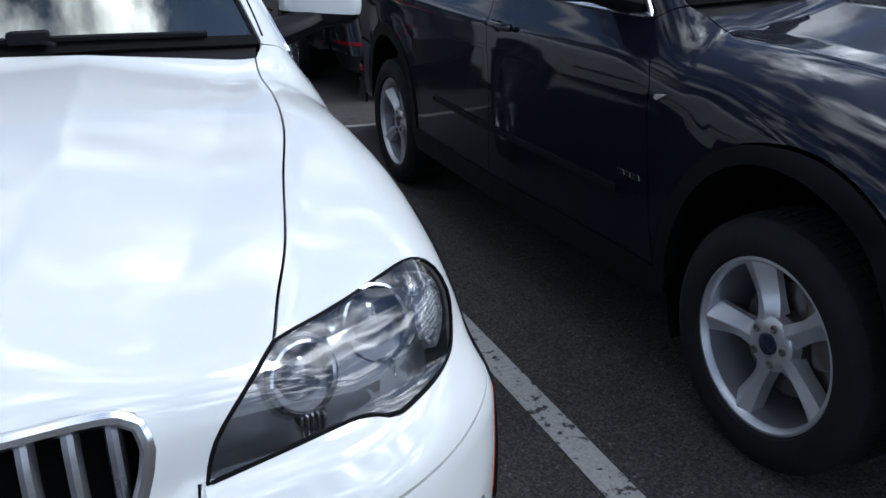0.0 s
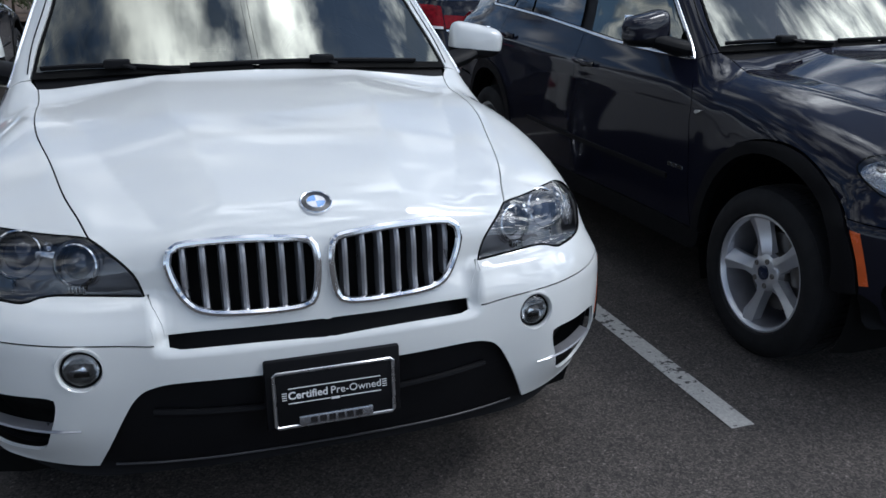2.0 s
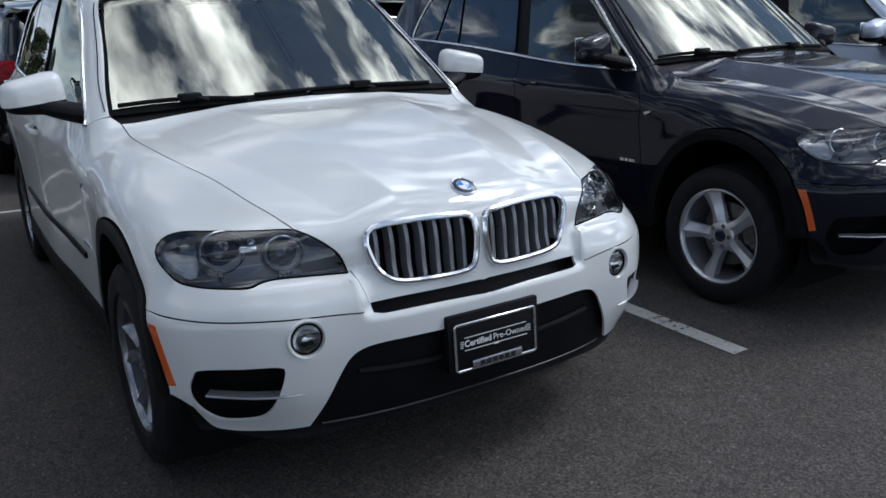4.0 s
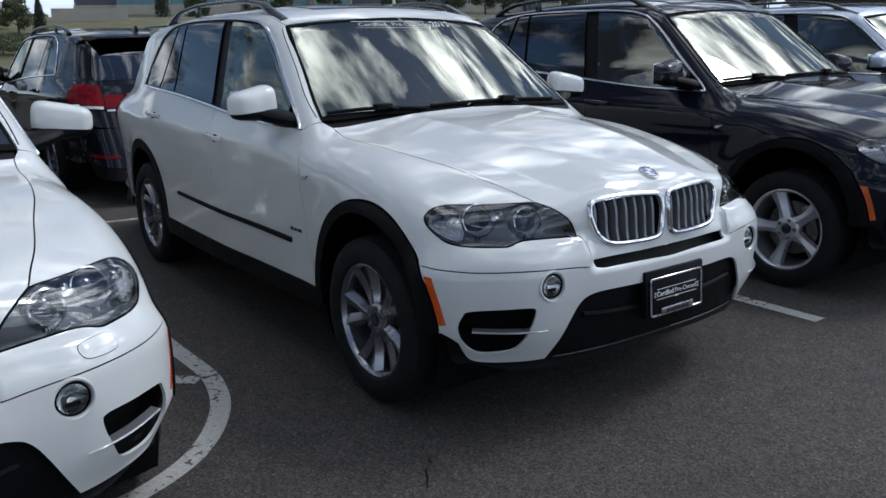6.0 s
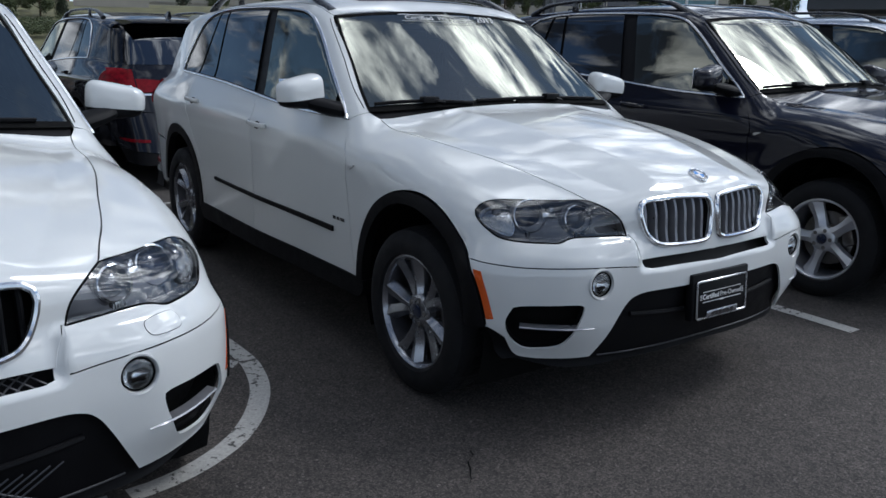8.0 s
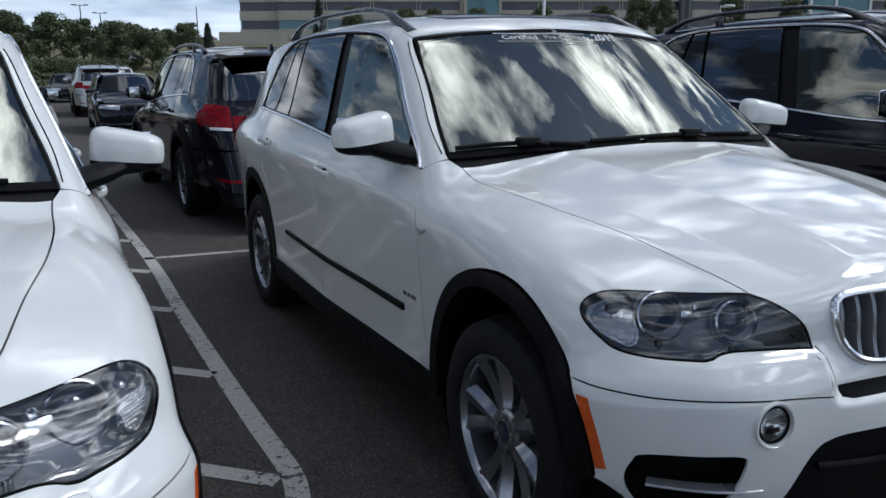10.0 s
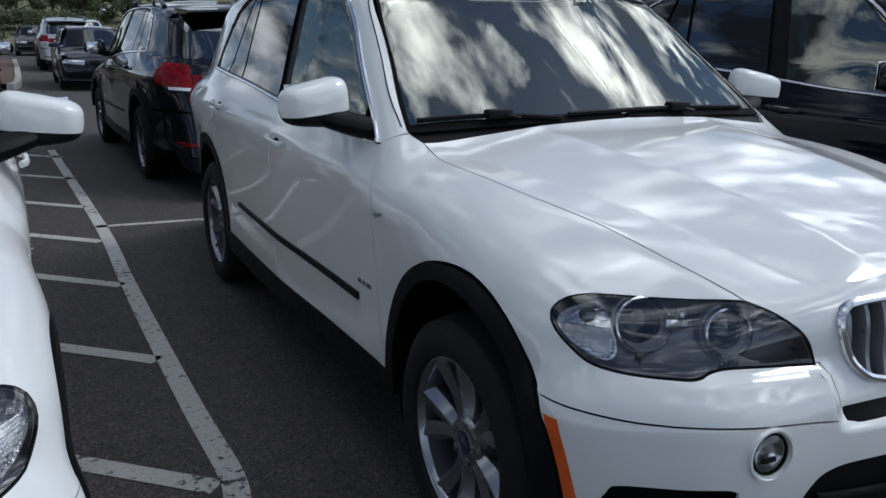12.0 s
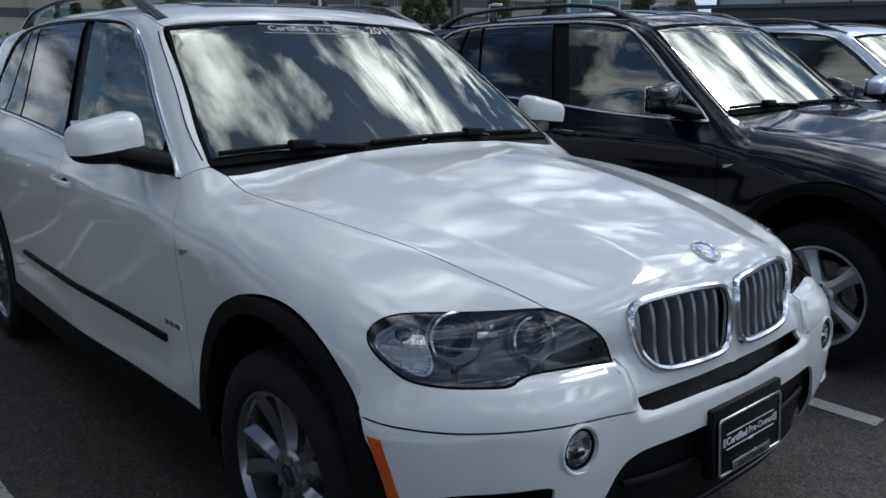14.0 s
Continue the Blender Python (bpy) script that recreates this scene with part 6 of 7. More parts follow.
def saloon_meshes():
    """Saloon panels, in the same order as on the estate cars."""
    def add(key, mat, proj, segs, both=True, centre=False, **kw):
        uv = loop_of(proj, segs, 0.03) if proj in ("side", "front", "rear", "top") else loop_of(proj, segs, 0.03)
        for m in ((False, True) if both and not centre else (False,)):
            me = panel_mesh(saloon_form, proj, uv, centre=centre, mirror=m, h=kw.get("h", 0.05), lift=kw.get("lift", 0), lip=kw.get("lip", 0.01))
            me.materials.append(mat)
            SALOON.setdefault(key, []).append(me)
    ar = [(0.40 * math.cos(a), 0, 0.32 + 0.38 * math.sin(a)) for a in np.linspace(0, math.pi, 13)]
    ar2 = [(-2.80 + 0.40 * math.cos(a), 0, 0.32 + 0.38 * math.sin(a)) for a in np.linspace(0, math.pi, 13)]
    add("body_side", NAVY, "side", [[(0.58, 0, 0.30), (0.40, 0, 0.32)], ar, [(-0.40, 0, 0.32), (-0.40, 0, 0.22)], [(-0.40, 0, 0.22), (-2.40, 0, 0.22)], [(-2.40, 0, 0.22), (-2.40, 0, 0.32)], ar2,
                                  [(-3.20, 0, 0.32), (-3.60, 0, 0.34)], [(-3.60, 0, 0.34), (-3.62, 0, 0.86)], [(-3.62, 0, 0.86), (-2.9, 0, 0.95), (-0.6, 0, 0.95)], [(-0.6, 0, 0.95), (-0.2, 0, 0.86), (0.3, 0, 0.77), (0.58, 0, 0.68)], [(0.58, 0, 0.68), (0.58, 0, 0.30)]])
    add("bonnet", NAVY, "top", [[(0.72, 0, 0), (0.66, 0.4, 0), (0.52, 0.66, 0)], [(0.52, 0.66, 0), (-0.2, 0.76, 0), (-0.62, 0.80, 0)], [(-0.62, 0.80, 0), (-0.40, 0, 0)], [(-0.40, 0, 0), (0.72, 0, 0)]], centre=True)
    add("nose", NAVY, "front", [[(0, 0, 0.72), (0, 0.5, 0.72), (0, 0.86, 0.66)], [(0, 0.86, 0.66), (0, 0.86, 0.24)], [(0, 0.86, 0.24), (0, 0, 0.22)], [(0, 0, 0.22), (0, 0, 0.72)]], centre=True)
    add("kidney_grille", DARK, "front", [[(0, 0.03, 0.66), (0, 0.25, 0.66)], [(0, 0.25, 0.66), (0, 0.22, 0.54)], [(0, 0.22, 0.54), (0, 0.04, 0.54)], [(0, 0.04, 0.54), (0, 0.03, 0.66)]], lift=0.012)
    add("headlamp", SIGNAL, "front", [[(0, 0.34, 0.67), (0, 0.74, 0.70)], [(0, 0.74, 0.70), (0, 0.80, 0.62)], [(0, 0.80, 0.62), (0, 0.36, 0.58)], [(0, 0.36, 0.58), (0, 0.34, 0.67)]], lift=0.010)
    add("lower_grille", TRIM, "front", [[(0, 0, 0.44), (0, 0.62, 0.44)], [(0, 0.62, 0.44), (0, 0.70, 0.30)], [(0, 0.70, 0.30), (0, 0, 0.27)], [(0, 0, 0.27), (0, 0, 0.44)]], centre=True, lift=0.008)
    add("roof", NAVY, "top", [[(-1.25, 0, 0), (-1.32, 0.50, 0)], [(-1.32, 0.50, 0), (-2.0, 0.56, 0), (-2.62, 0.52, 0)], [(-2.62, 0.52, 0), (-2.68, 0, 0)], [(-2.68, 0, 0), (-1.25, 0, 0)]], centre=True)
    add("windscreen", DARKGLASS, "top", [[(-0.44, 0, 0), (-0.60, 0.70, 0)], [(-0.60, 0.70, 0), (-1.30, 0.49, 0)], [(-1.30, 0.49, 0), (-1.24, 0, 0)], [(-1.24, 0, 0), (-0.44, 0, 0)]], centre=True)
    add("pillar", NAVY, "side", [[(-0.62, 0, 0.97), (-1.30, 0, 1.36)], [(-1.30, 0, 1.36), (-2.0, 0, 1.385), (-2.65, 0, 1.34)], [(-2.65, 0, 1.34), (-3.15, 0, 1.02)], [(-3.15, 0, 1.02), (-2.95, 0, 1.0)], [(-2.95, 0, 1.0), (-2.55, 0, 1.27), (-2.0, 0, 1.325), (-1.38, 0, 1.30)], [(-1.38, 0, 1.30), (-0.82, 0, 0.97)], [(-0.82, 0, 0.97), (-0.62, 0, 0.97)]])
    add("side_glass", DARKGLASS, "side", [[(-0.82, 0, 0.96), (-1.38, 0, 1.30)], [(-1.38, 0, 1.30), (-2.0, 0, 1.325), (-2.55, 0, 1.27)], [(-2.55, 0, 1.27), (-2.95, 0, 0.97)], [(-2.95, 0, 0.97), (-0.82, 0, 0.96)]], lift=-0.004)
    add("rear_deck", NAVY, "top", [[(-2.68, 0, 0), (-2.62, 0.52, 0)], [(-2.62, 0.52, 0), (-3.3, 0.74, 0), (-3.64, 0.70, 0)], [(-3.64, 0.70, 0), (-3.72, 0, 0)], [(-3.72, 0, 0), (-2.68, 0, 0)]], centre=True)


def add_saloon(label, paint, place):
    root = tagged(new("saloon_car"), label, "car", "parked cars")
    root.matrix_basis = place
    for key, ms in SALOON.items():
        for me in ms:
            part(key, me, paint if me.materials[0] == NAVY else me.materials[0], root)
    part("underbody", box_mesh((3.9, 1.25, 0.5), 0.05, (-1.5, 0, 0.42)), DARK, root)
    part("cabin", box_mesh((2.0, 1.1, 0.4), 0.05, (-1.9, 0, 0.95)), DASH, root)
    for s in (1, -1):
        m = mirror_mesh(0)
        m.transform(Matrix.Translation((0.15, -0.13, -0.22)))
        if s < 0:
            m = mirrored(m)
        part("door_mirror", m, paint, root)
    for x in (0, -2.80):
        for side in (1, -1):
            w = new("wheel")
            w.parent = root
            w.matrix_basis = Matrix.Translation((x, side * 0.76, 0.325)) @ (Matrix.Identity(4) if side > 0 else Matrix.Rotation(math.pi, 4, "Z")) @ Matrix.Diagonal((0.885, 0.9, 0.885, 1))
            part("tyre", WHEEL["tyre"], RUBBER, w)
            part("rim", WHEEL["rim"], ALLOY, w)
            part("back_plate", WHEEL["back_plate"], DARK, w)
            part("hub", WHEEL["hub"], ALLOY, w)
            for me in WHEEL["five"]:
                part("spoke", me, ALLOY, w)
    return root


saloon_meshes()
add_saloon("dark navy saloon car facing the bays, farther down the aisle", NAVY, pose(-0.05, 19.4, 0, 0, 0, HEAD))
add_saloon("dark saloon car facing the bays, far down the aisle", BLACK, pose(-0.75, 43.5, 0, 0, 0, HEAD))
FAR_SKIP = ("slat", "seat_cushion", "seat_back", "headrest", "badge_bar", "light_pipe", "lamp_ring", "lamp_reflector", "projector_lens", "grille_rib", "wiper_arm", "wiper_blade")
add_car("silver_estate_car", "pale silver estate car seen from behind beyond a navy saloon", GREY, "five", pose(-0.12, 31.8, 0, 0, 0, 90), skip=FAR_SKIP)
add_car("white_estate_car", "white estate car parked far down the aisle", WHITE, "five", pose(0.75, 33.4, 0, 0, 0, HEAD), skip=FAR_SKIP)
add_saloon("pale saloon car parked up on the far bank", GREY, pose(5.75, 77.5, 2.15, 0, 0, -60))


# ---------------------------------------------------------------- banked ground, kerb, trees
def bank_height(x, y):
    r = np.hypot(x, y)
    return 5.2 * step(r, 58.0, 108.0) + 1.6 * step(r, 120.0, 180.0) + 0.25 * np.sin(x * 0.13) * np.cos(y * 0.11) * step(r, 60.0, 75.0)


def bank():
    verts, faces = [], []
    rs, az = np.linspace(56, 420, 60), np.linspace(-70, 110, 91)
    for r in rs:
        for a in az:
            x, y = r * math.sin(radians(a)), r * math.cos(radians(a))
            verts.append((x, y, float(bank_height(x, y)) - (0.05 if r < 57 else 0)))
    n = len(az)
    for i in range(len(rs) - 1):
        for j in range(n - 1):
            faces.append((i * n + j, i * n + j + 1, (i + 1) * n + j + 1, (i + 1) * n + j))
    me = mesh_of(verts, faces)
    me.materials.append(GRASS)
    return tagged(new("ground_bank", me), "dry grassy bank beyond the car park", "ground", kind="structure")


bank()


def planter():
    """Planted kerbed island beside the aisle."""
    path = [(-1.95, 19.5), (-1.80, 20.2), (-1.75, 22), (-1.72, 28), (-1.74, 35)]
    inner = strip([(x, y) for x, y in path], 0.15)
    verts = [(x, y, 0) for x, y in inner] + [(x, y, 0.15) for x, y in inner]
    n = len(inner)
    faces = [tuple(range(n, 2 * n))] + [(i, (i + 1) % n, n + (i + 1) % n, n + i) for i in range(n)]
    me = mesh_of(verts, faces, False)
    me.materials.append(KERB)
    tagged(new("kerb", me), "pale concrete kerb of a planted island", "kerb", kind="structure")
    bed = mesh_of([(-1.85, 19.9, 0.13), (-1.80, 35, 0.13), (-6.5, 35, 0.13), (-6.5, 19.9, 0.13)], [(0, 1, 2, 3)], False)
    me = bed
    me.materials.append(MULCH)
    tagged(new("planting_bed", me), "brown mulch bed inside the kerb", "ground", kind="structure")


planter()


def leaf_cloud(centres, count, size, rng, squash=0.8):
    """Many small bent leaves scattered in and on clumps."""
    verts, faces = [], []
    for _ in range(count):
        c, r = centres[rng.integers(len(centres))]
        d = rng.normal(size=3)
        d /= np.linalg.norm(d)
        p = np.array(c) + d * r * (0.55 + 0.5 * rng.random()) * np.array((1, 1, squash))
        u = rng.normal(size=3)
        u /= np.linalg.norm(u)
        v = np.cross(u, d)
        v /= np.linalg.norm(v) + 1e-6
        s = size * (0.6 + 0.8 * rng.random())
        k = len(verts)
        verts += [p - u * s, p + v * s * 0.45 + d * s * 0.1, p + u * s, p - v * s * 0.45 + d * s * 0.1]
        faces.append((k, k + 1, k + 2, k + 3))
    me = bpy.data.meshes.new("crown")
    me.from_pydata([tuple(float(q) for q in v) for v in verts], [], faces)
    return me


def tree(kind, seed):
    """A tree about one unit tall: tapered trunk, limbs, clumped crown."""
    rng = np.random.default_rng(seed)
    root = new("tree" if kind != "shrub" else "shrub")
    limbs, centres = [], []
    if kind == "conifer":
        trunk = sweep_mesh([(0, 0, -0.02), (0, 0, 0.5), (0, 0, 0.97)], [0.028, 0.018, 0.004], False, 7, 1, [(1, 0, 0)] * 3)
        for i in range(60):
            z = 0.08 + 0.90 * (i / 60)
            a, rr = i * 2.4, 0.25 * (1 - z) ** 0.8
            centres.append(((rr * 0.6 * math.cos(a), rr * 0.6 * math.sin(a), z), 0.05 + rr * 0.45))
        crown = leaf_cloud(centres, 5200, 0.022, rng)
    elif kind == "shrub":
        trunk = sweep_mesh([(0, 0, -0.02), (0.02, 0, 0.2), (0.0, 0.03, 0.45)], [0.03, 0.02, 0.01], False, 6, 1, [(1, 0, 0)] * 3)
        for i in range(26):
            centres.append(((rng.normal() * 0.34, rng.normal() * 0.34, 0.25 + 0.5 * rng.random()), 0.16 + 0.12 * rng.random()))
        crown = leaf_cloud(centres, 4200, 0.03, rng)
    else:
        lean = rng.normal(size=2) * 0.03
        trunk = sweep_mesh([(0, 0, -0.02), (lean[0], lean[1], 0.25), (lean[0] * 2, lean[1] * 2, 0.6), (lean[0] * 2.5, lean[1] * 2, 0.85)], [0.03, 0.022, 0.014, 0.005], False, 8, 1, [(1, 0, 0)] * 4)
        for i in range(11):
            a, z0 = i * 2.4 + rng.random(), 0.12 + 0.055 * i
            l = 0.36 * (1 - 0.045 * i) * (0.7 + 0.5 * rng.random())
            tip = (l * math.cos(a), l * math.sin(a), z0 + 0.16 + 0.08 * rng.random())
            limbs.append(sweep_mesh([(0, 0, z0), (tip[0] * 0.5, tip[1] * 0.5, z0 + 0.10), tip], [0.012, 0.008, 0.003], False, 5, 1, [(0, 0, 1)] * 3))
            for _ in range(5):
                centres.append(((tip[0] * (0.6 + 0.5 * rng.random()), tip[1] * (0.6 + 0.5 * rng.random()), tip[2] - 0.04 + 0.07 * rng.normal()), 0.09 + 0.09 * rng.random()))
        for i in range(8):
            centres.append(((rng.normal() * 0.09, rng.normal() * 0.09, 0.72 + 0.2 * rng.random()), 0.10))
        crown = leaf_cloud(centres, 7000, 0.027, rng)
    part("trunk", trunk, BARK, root)
    for l in limbs:
        part("limb", l, BARK, root)
    part("crown", crown, LEAF_DARK if kind == "conifer" else LEAF, root)
    return root


broad = [tagged(tree("broad", 3 + k), "leafy green deciduous tree on the grassy bank", "tree", "trees on the bank") for k in range(3)]
conifer = tagged(tree("conifer", 9), "dark narrow conifer on the grassy bank", "tree", "trees on the bank")
shrub = tagged(tree("shrub", 12), "rounded green shrub in the planting", "shrub", "shrubs")


def put_tree(src, first, x, y, h, wide=1.0, turn=0.0, z=None):
    m = Matrix.Translation((x, y, float(bank_height(x, y)) if z is None else z)) @ Matrix.Rotation(turn, 4, "Z")
    ob = src if first else copy_thing(src, m)
    ob.matrix_basis = m @ Matrix.Diagonal((h * wide, h * wide, h, 1))
    return ob


used = set()
TREES = [(4.4, 77.3, 4.3, 1.1, 0), (5.9, 80.0, 3.9, 1.3, 1), (7.3, 77.0, 3.8, 1.1, 2), (2.0, 82.0, 4.0, 1.2, 1), (-0.8, 80.0, 4.6, 1.2, 0), (-4.0, 84.0, 4.2, 1.3, 2), (-8.0, 82.0, 4.6, 1.2, 1), (-12.5, 84.0, 4.4, 1.3, 0),
         (12.2, 86.4, 3.4, 1.2, 1), (10.6, 90.0, 2.4, 1.4, 0), (48.7, 138.6, 6.6, 0.8, 0), (62.0, 133.0, 6.4, 0.8, 1), (78.3, 124.0, 5.6, 0.9, 2), (83.4, 120.7, 5.2, 0.9, 0), (66.9, 83.0, 5.2, 0.9, 1), (69.2, 81.2, 5.0, 0.8, 2), (64.0, 86.5, 4.4, 1.1, 0),
         (75.1, 75.7, 5.4, 0.8, 0), (79.8, 70.7, 4.2, 0.9, 1), (87.0, 61.8, 5.3, 0.9, 2), (90.5, 58.0, 4.6, 1.0, 0), (38.0, 108.0, 4.2, 0.9, 2), (44.0, 104.0, 4.6, 0.9, 0), (52.0, 98.0, 4.4, 1.0, 1), (58.5, 92.0, 4.6, 1.0, 2)]
for i, (x, y, h, w, k) in enumerate(TREES):
    put_tree(broad[k], k not in used, x, y, h, w, i * 1.3)
    used.add(k)
put_tree(conifer, True, 14.1, 86.1, 3.3, 0.9)
put_tree(conifer, False, 31.2, 102.4, 5.2, 0.75, 1.0)
for i, (x, y, h, w) in enumerate([(-2.9, 20.9, 1.9, 0.75), (-4.0, 23.5, 1.8, 0.9), (-3.2, 27.0, 1.5, 0.9), (-3.6, 31.0, 1.7, 0.9), (0.5, 72.0, 1.9, 1.9), (3.2, 71.0, 2.0, 1.8), (-3.0, 72.0, 2.0, 2.0), (-7.0, 73.0, 2.2, 1.9), (8.6, 73.0, 1.8, 1.7), (10.8, 76.0, 1.6, 1.8), (-11.5, 73.0, 2.3, 2.0), (14.5, 80.0, 1.4, 1.8), (61.0, 88.0, 1.9, 1.5)]):
    put_tree(shrub, i == 0, x, y, h, w, i * 0.9, 0.13 if y < 40 else None)


# ---------------------------------------------------------------- offices
def along(k, out=0.0):
    """Point on the office front, k metres along it, out metres towards the car park."""
    a = radians(-19.63)
    return Vector((37.4 + k * math.cos(a) + out * math.sin(a), 176.8 + k * math.sin(a) - out * math.cos(a), 0))


def slab_mesh(k0, k1, z0, z1, out, deep=1.0):
    p, q, r, s = along(k0, out), along(k1, out), along(k1, out - deep), along(k0, out - deep)
    verts = [(v.x, v.y, z) for z in (z0, z1) for v in (p, q, r, s)]
    return mesh_of(verts, [(0, 1, 2, 3), (4, 7, 6, 5), (0, 4, 5, 1), (1, 5, 6, 2), (2, 6, 7, 3), (3, 7, 4, 0)], False)


def offices():
    root = tagged(new("office_building"), "long office block with beige concrete and dark glass bands", "building")
    part("core", slab_mesh(0.5, 161.5, 4.0, 34.0, -1.6, 26.0), BANDGLASS, root)
    first, period = 11.05, 3.75
    for k0, k1, out in ((0, 8.1, -1.2), (8.1, 48.0, 0.0), (55.6, 92.2, 0.0), (92.2, 98.0, -1.0), (98.7, 125.4, 0.0), (139.5, 162.1, 0.0)):
        for f in range(-1, 6):
            z = first + period * f
            part("spandrel", slab_mesh(k0, k1, z + 0.9, z + 2.85, out, 1.2), CONCRETE, root)
            part("window_band", slab_mesh(k0 + 0.1, k1 - 0.1, z - 0.9, z + 0.9, out - 0.55, 0.5), SKYGLASS if f < 1 and k0 < 20 and z < 12 else BANDGLASS, root)
        n = max(1, int((k1 - k0) / 9))
        for i in range(1, n):
            k = k0 + (k1 - k0) * i / n
            for f in range(0, 6):
                z = first + period * f
                for d in (-0.35, 0.35):
                    part("mullion", slab_mesh(k + d - 0.09, k + d + 0.09, z - 0.9, z + 0.9, out - 0.45, 0.2), CONCRETE, root)
        part("ground_wall", slab_mesh(k0, k1, 4.0, 8.2, out - 0.3, 1.0), CONCRETE, root)
    for k0, k1, out in ((48.0, 55.6, 1.2), (125.4, 139.5, 3.0)):
        for f in range(-1, 6):
            z = first + period * f
            part("bay_glass", slab_mesh(k0 + 0.3, k1 - 0.3, z - 1.6, z + 1.25, out, 4.5), SKYGLASS, root)
            part("bay_sill", slab_mesh(k0, k1, z + 1.25, z + 2.15, out + 0.12, 4.5), CONCRETE if out < 2 else PALEGLASS, root)
        for k in ((k0, k1) if out < 2 else (k0, k0 + (k1 - k0) * 0.42, k1)):
            part("bay_post", slab_mesh(k - 0.3, k + 0.3, 4.0, 33.0, out + 0.3, 0.8), CONCRETE if out < 2 else POLEWHITE, root)
    for k in (47.4, 97.0, 98.6):
        part("fin", slab_mesh(k - 0.5, k + 0.5, 4.0, 34.0, 0.5, 1.5), CONCRETE if k < 60 else GREYWALL, root)
    part("parapet", slab_mesh(0, 162.1, 33.6, 35.0, 0.1, 27.0), CONCRETE, root)


offices()


def wall_box(name, label, category, a, b, z0, z1, deep, mat, parts=()):
    a, b = Vector((*a, 0)), Vector((*b, 0))
    d = (b - a).normalized()
    n = Vector((-d.y, d.x, 0)) * deep
    verts = [(v.x, v.y, z) for z in (z0, z1) for v in (a, b, b + n, a + n)]
    me = mesh_of(verts, [(0, 1, 2, 3), (4, 7, 6, 5), (0, 4, 5, 1), (1, 5, 6, 2), (2, 6, 7, 3), (3, 7, 4, 0)], False)
    me.materials.append(mat)
    return tagged(new(name, me), label, category) if category else (new(name, me))


wall_box("garden_wall", "low beige rendered wall below the offices", "wall", (17.1, 95.7), (24.6, 93.8), 2.5, 5.85, 0.6, CONCRETE)
hall = tagged(new("parking_deck"), "low beige parking deck behind the trees", "building")
for z0, z1, mat in ((7.0, 7.6, GREYWALL), (7.6, 8.6, CONCRETE), (5.0, 7.0, BANDGLASS), (4.0, 5.0, CONCRETE)):
    o = wall_box("deck_band", "", "", (-12.0, 160.0), (17.5, 158.0), z0, z1, 20.0 if z0 != 5.0 else 19.0, mat)
    o.parent = hall
wall_box("brick_hut", "small brown hut beyond the bank", "building", (16.5, 130.0), (22.5, 128.0), 4.0, 6.6, 5.0, plain("brown_brick", (0.16, 0.09, 0.07), 0.9))


def showroom():
    """Grey canopy with pale glazing above, at the edge of the car park."""
    root = tagged(new("showroom"), "dealership showroom with a dark grey canopy and pale glass", "building")
    d = Vector((33.15 - 30.23, 14.99 - 19.95, 0)).normalized()
    n = Vector((-d.y, d.x, 0))
    base = Vector((31.2, 18.4, 0))

    def block(name, k0, k1, o0, o1, z0, z1, mat):
        vs = [base + d * k + n * o for k, o in ((k0, o0), (k1, o0), (k1, o1), (k0, o1))]
        part(name, mesh_of([(v.x, v.y, z) for z in (z0, z1) for v in vs], [(0, 1, 2, 3), (4, 7, 6, 5), (0, 4, 5, 1), (1, 5, 6, 2), (2, 6, 7, 3), (3, 7, 4, 0)], False), mat, root)
    block("canopy", 0.0, 26.0, 0.0, 9.0, 3.15, 3.75, GREYWALL)
    block("canopy_edge", -1.6, 26.0, -0.25, 0.0, 3.70, 3.86, POLEGREY)
    for k in range(9):
        block("pane", 0.3 + k * 2.7, 2.9 + k * 2.7, 1.2, 1.3, 3.86, 8.6, PALEGLASS)
        block("mullion", 0.2 + k * 2.7, 0.32 + k * 2.7, 1.1, 1.3, 3.86, 8.6, POLEGREY)
    block("roof_slab", -0.2, 26.0, 0.6, 9.0, 8.6, 9.2, POLEGREY)
    block("back_wall", 0.2, 25.8, 4.5, 4.8, 0.0, 8.6, CONCRETE)
    for k in (0.5, 8.0, 16.0, 24.0):
        block("post", k - 0.12, k + 0.12, 0.3, 0.54, 0.0, 3.15, POLEGREY)
    block("railing", 0.0, 26.0, 0.1, 0.16, 2.75, 2.82, POLEGREY)


showroom()


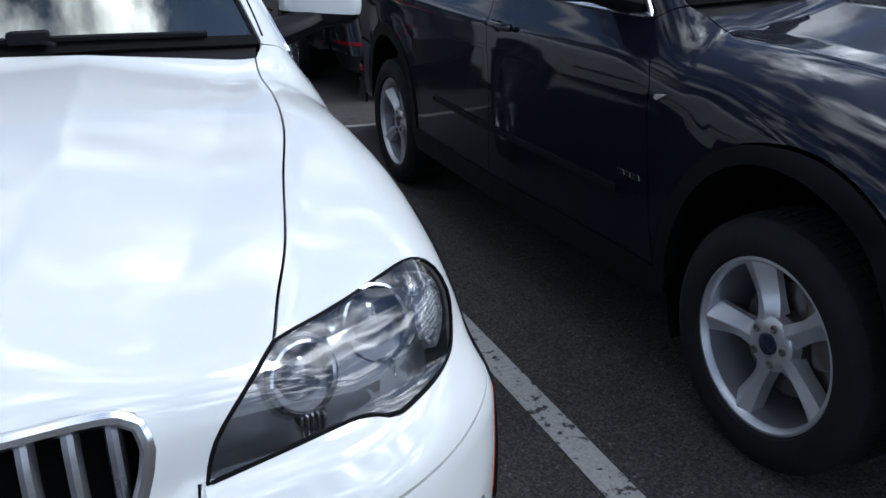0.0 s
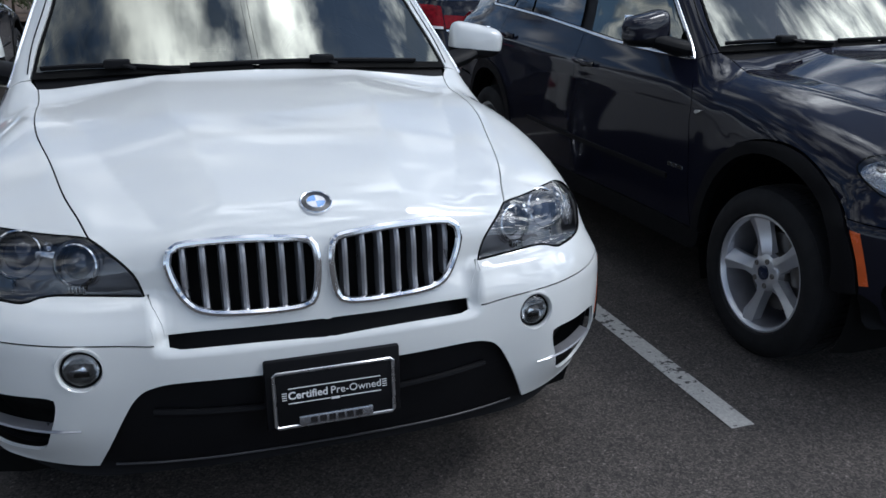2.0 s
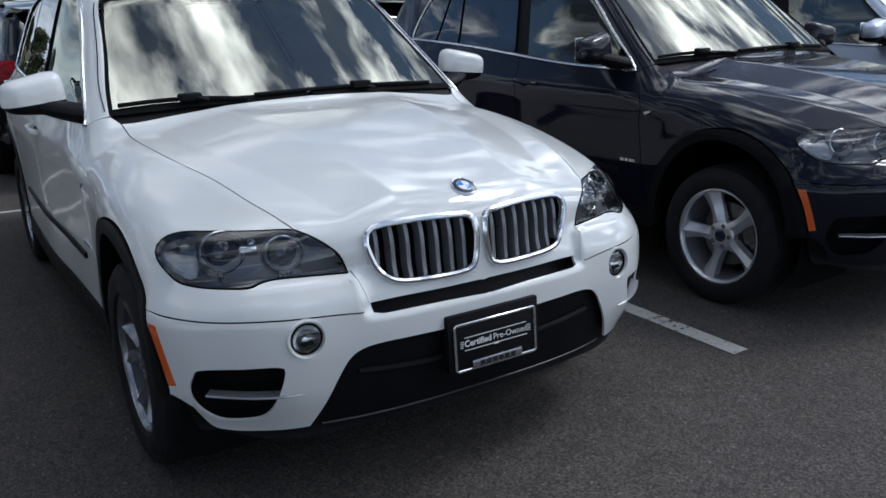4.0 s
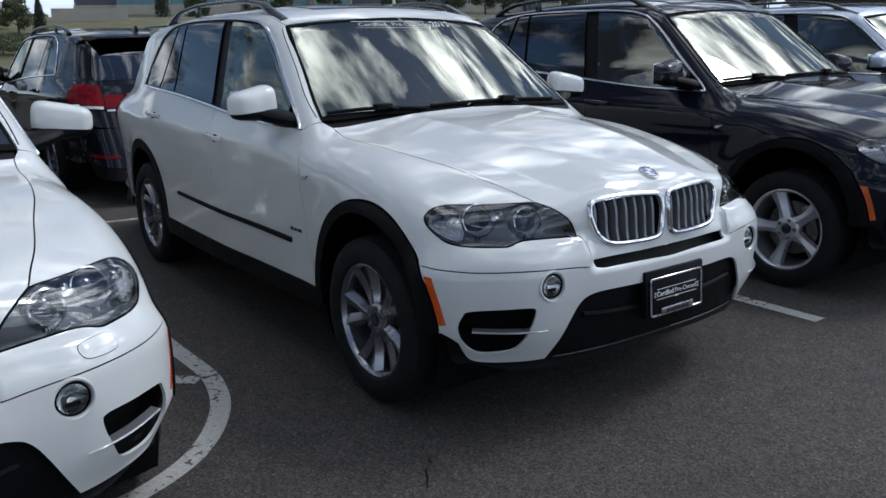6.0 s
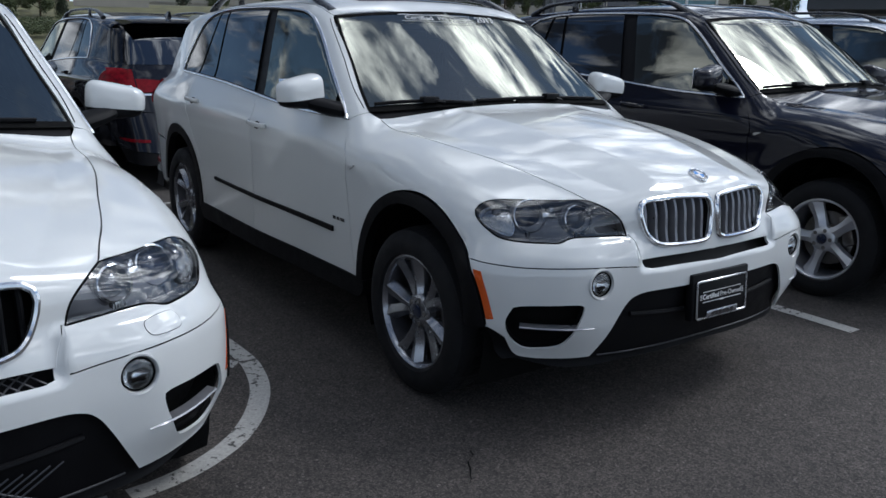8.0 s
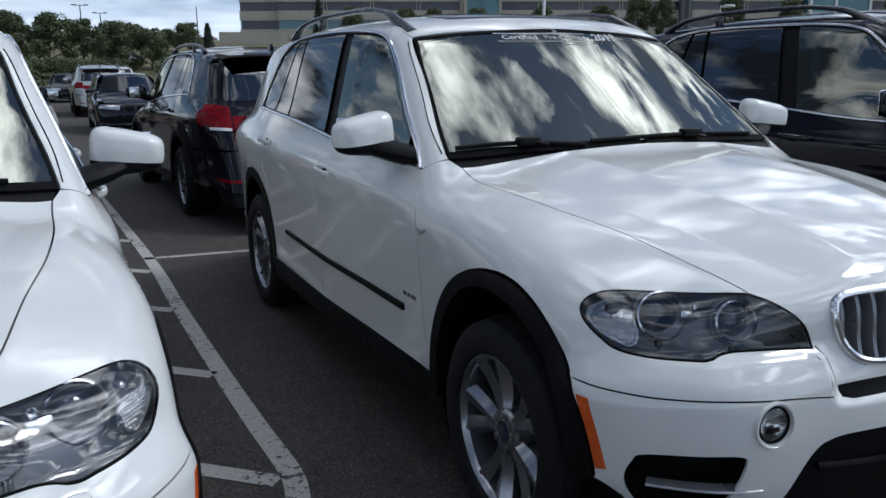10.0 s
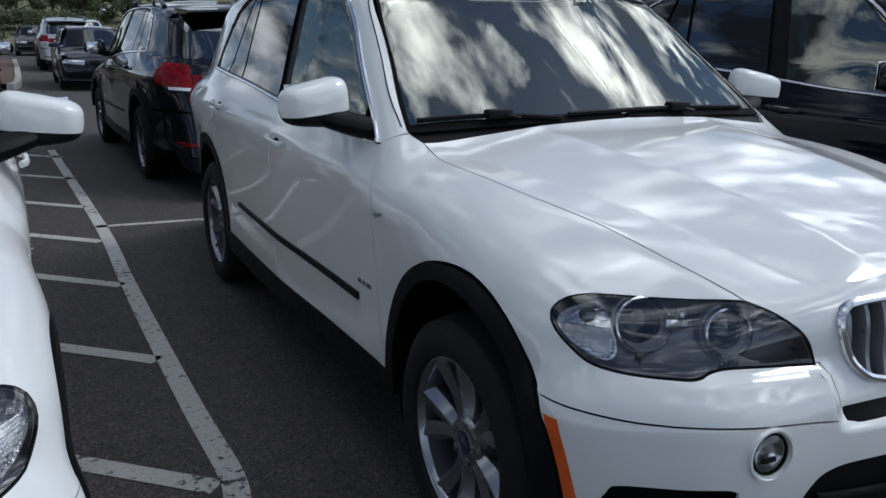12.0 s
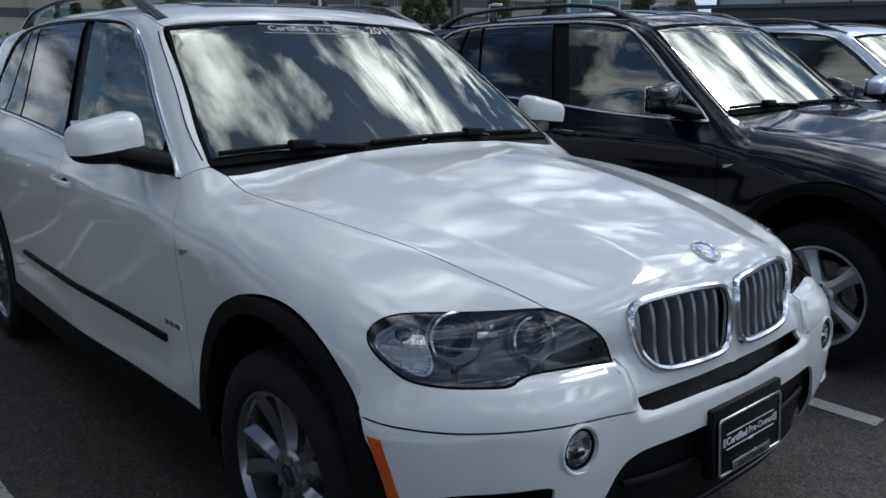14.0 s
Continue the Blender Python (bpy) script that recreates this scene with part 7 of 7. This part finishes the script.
# ---------------------------------------------------------------- poles
def street_lamp(label, x, y, z0, top, r, mat, arms=True, one=False):
    root = tagged(new("lamp_pole"), label, "lamp pole", "lamp poles")
    root.matrix_basis = Matrix.Translation((x, y, z0))
    h = top - z0
    part("pole", lathe_mesh([(r * 1.5, 0), (r * 1.4, 0.1), (r, 0.15), (r * 0.7, h), (0.001, h)], 10, "z"), mat, root)
    if arms:
        part("arm", box_mesh((2.2 if not one else 0.8, 0.10, 0.10), 0.02, (0 if not one else 0.4, 0, h - 0.05)), mat, root)
        for s in ((-1, 1) if not one else (1,)):
            part("lamp_head", box_mesh((0.75, 0.35, 0.16), 0.04, (s * (0.95 if not one else 0.8), 0, h + 0.02)), mat, root)
    return root


for x, y, top in ((5.3, 147.4, 12.2), (9.6, 167.2, 12.3), (12.9, 187.0, 12.0)):
    street_lamp("dark twin-headed car park lamp far off", x, y, float(bank_height(x, y)), top, 0.12, POLEGREY)
street_lamp("dark slender pole far off", 23.35, 145.4, float(bank_height(23.35, 145.4)), 12.3, 0.11, POLEGREY, False)
street_lamp("dark slender pole far off", 7.6, 152.0, float(bank_height(7.6, 152.0)), 9.4, 0.12, POLEGREY, False)
street_lamp("dark slender pole at the car park edge", 73.3, 46.3, float(bank_height(73.3, 46.3)), 8.7, 0.08, POLEGREY, False)
street_lamp("small white lamp on a slim post", 39.4, 40.7, 0, 5.4, 0.05, POLEWHITE, True, True)
street_lamp("small white lamp on a slim post", 30.3, 20.9, 0, 3.95, 0.05, POLEWHITE, True, True)
cp = street_lamp("tall white pole with a dome camera", 22.07, 35.4, 0, 12.0, 0.09, POLEWHITE, False)
part("camera_arm", box_mesh((0.34, 0.06, 0.06), 0.01, (-0.22, 0, 6.75)), POLEWHITE, cp)
part("camera_dome", lathe_mesh([(0.001, 6.70), (0.10, 6.68), (0.12, 6.5), (0.11, 6.35), (0.07, 6.25), (0.001, 6.22)], 14, "z"), POLEWHITE, cp, place=Matrix.Translation((-0.36, 0, 0)))
street_lamp("tall dark grey pole at the car park edge", 30.2, 33.6, 0, 12.0, 0.13, POLEGREY, False)
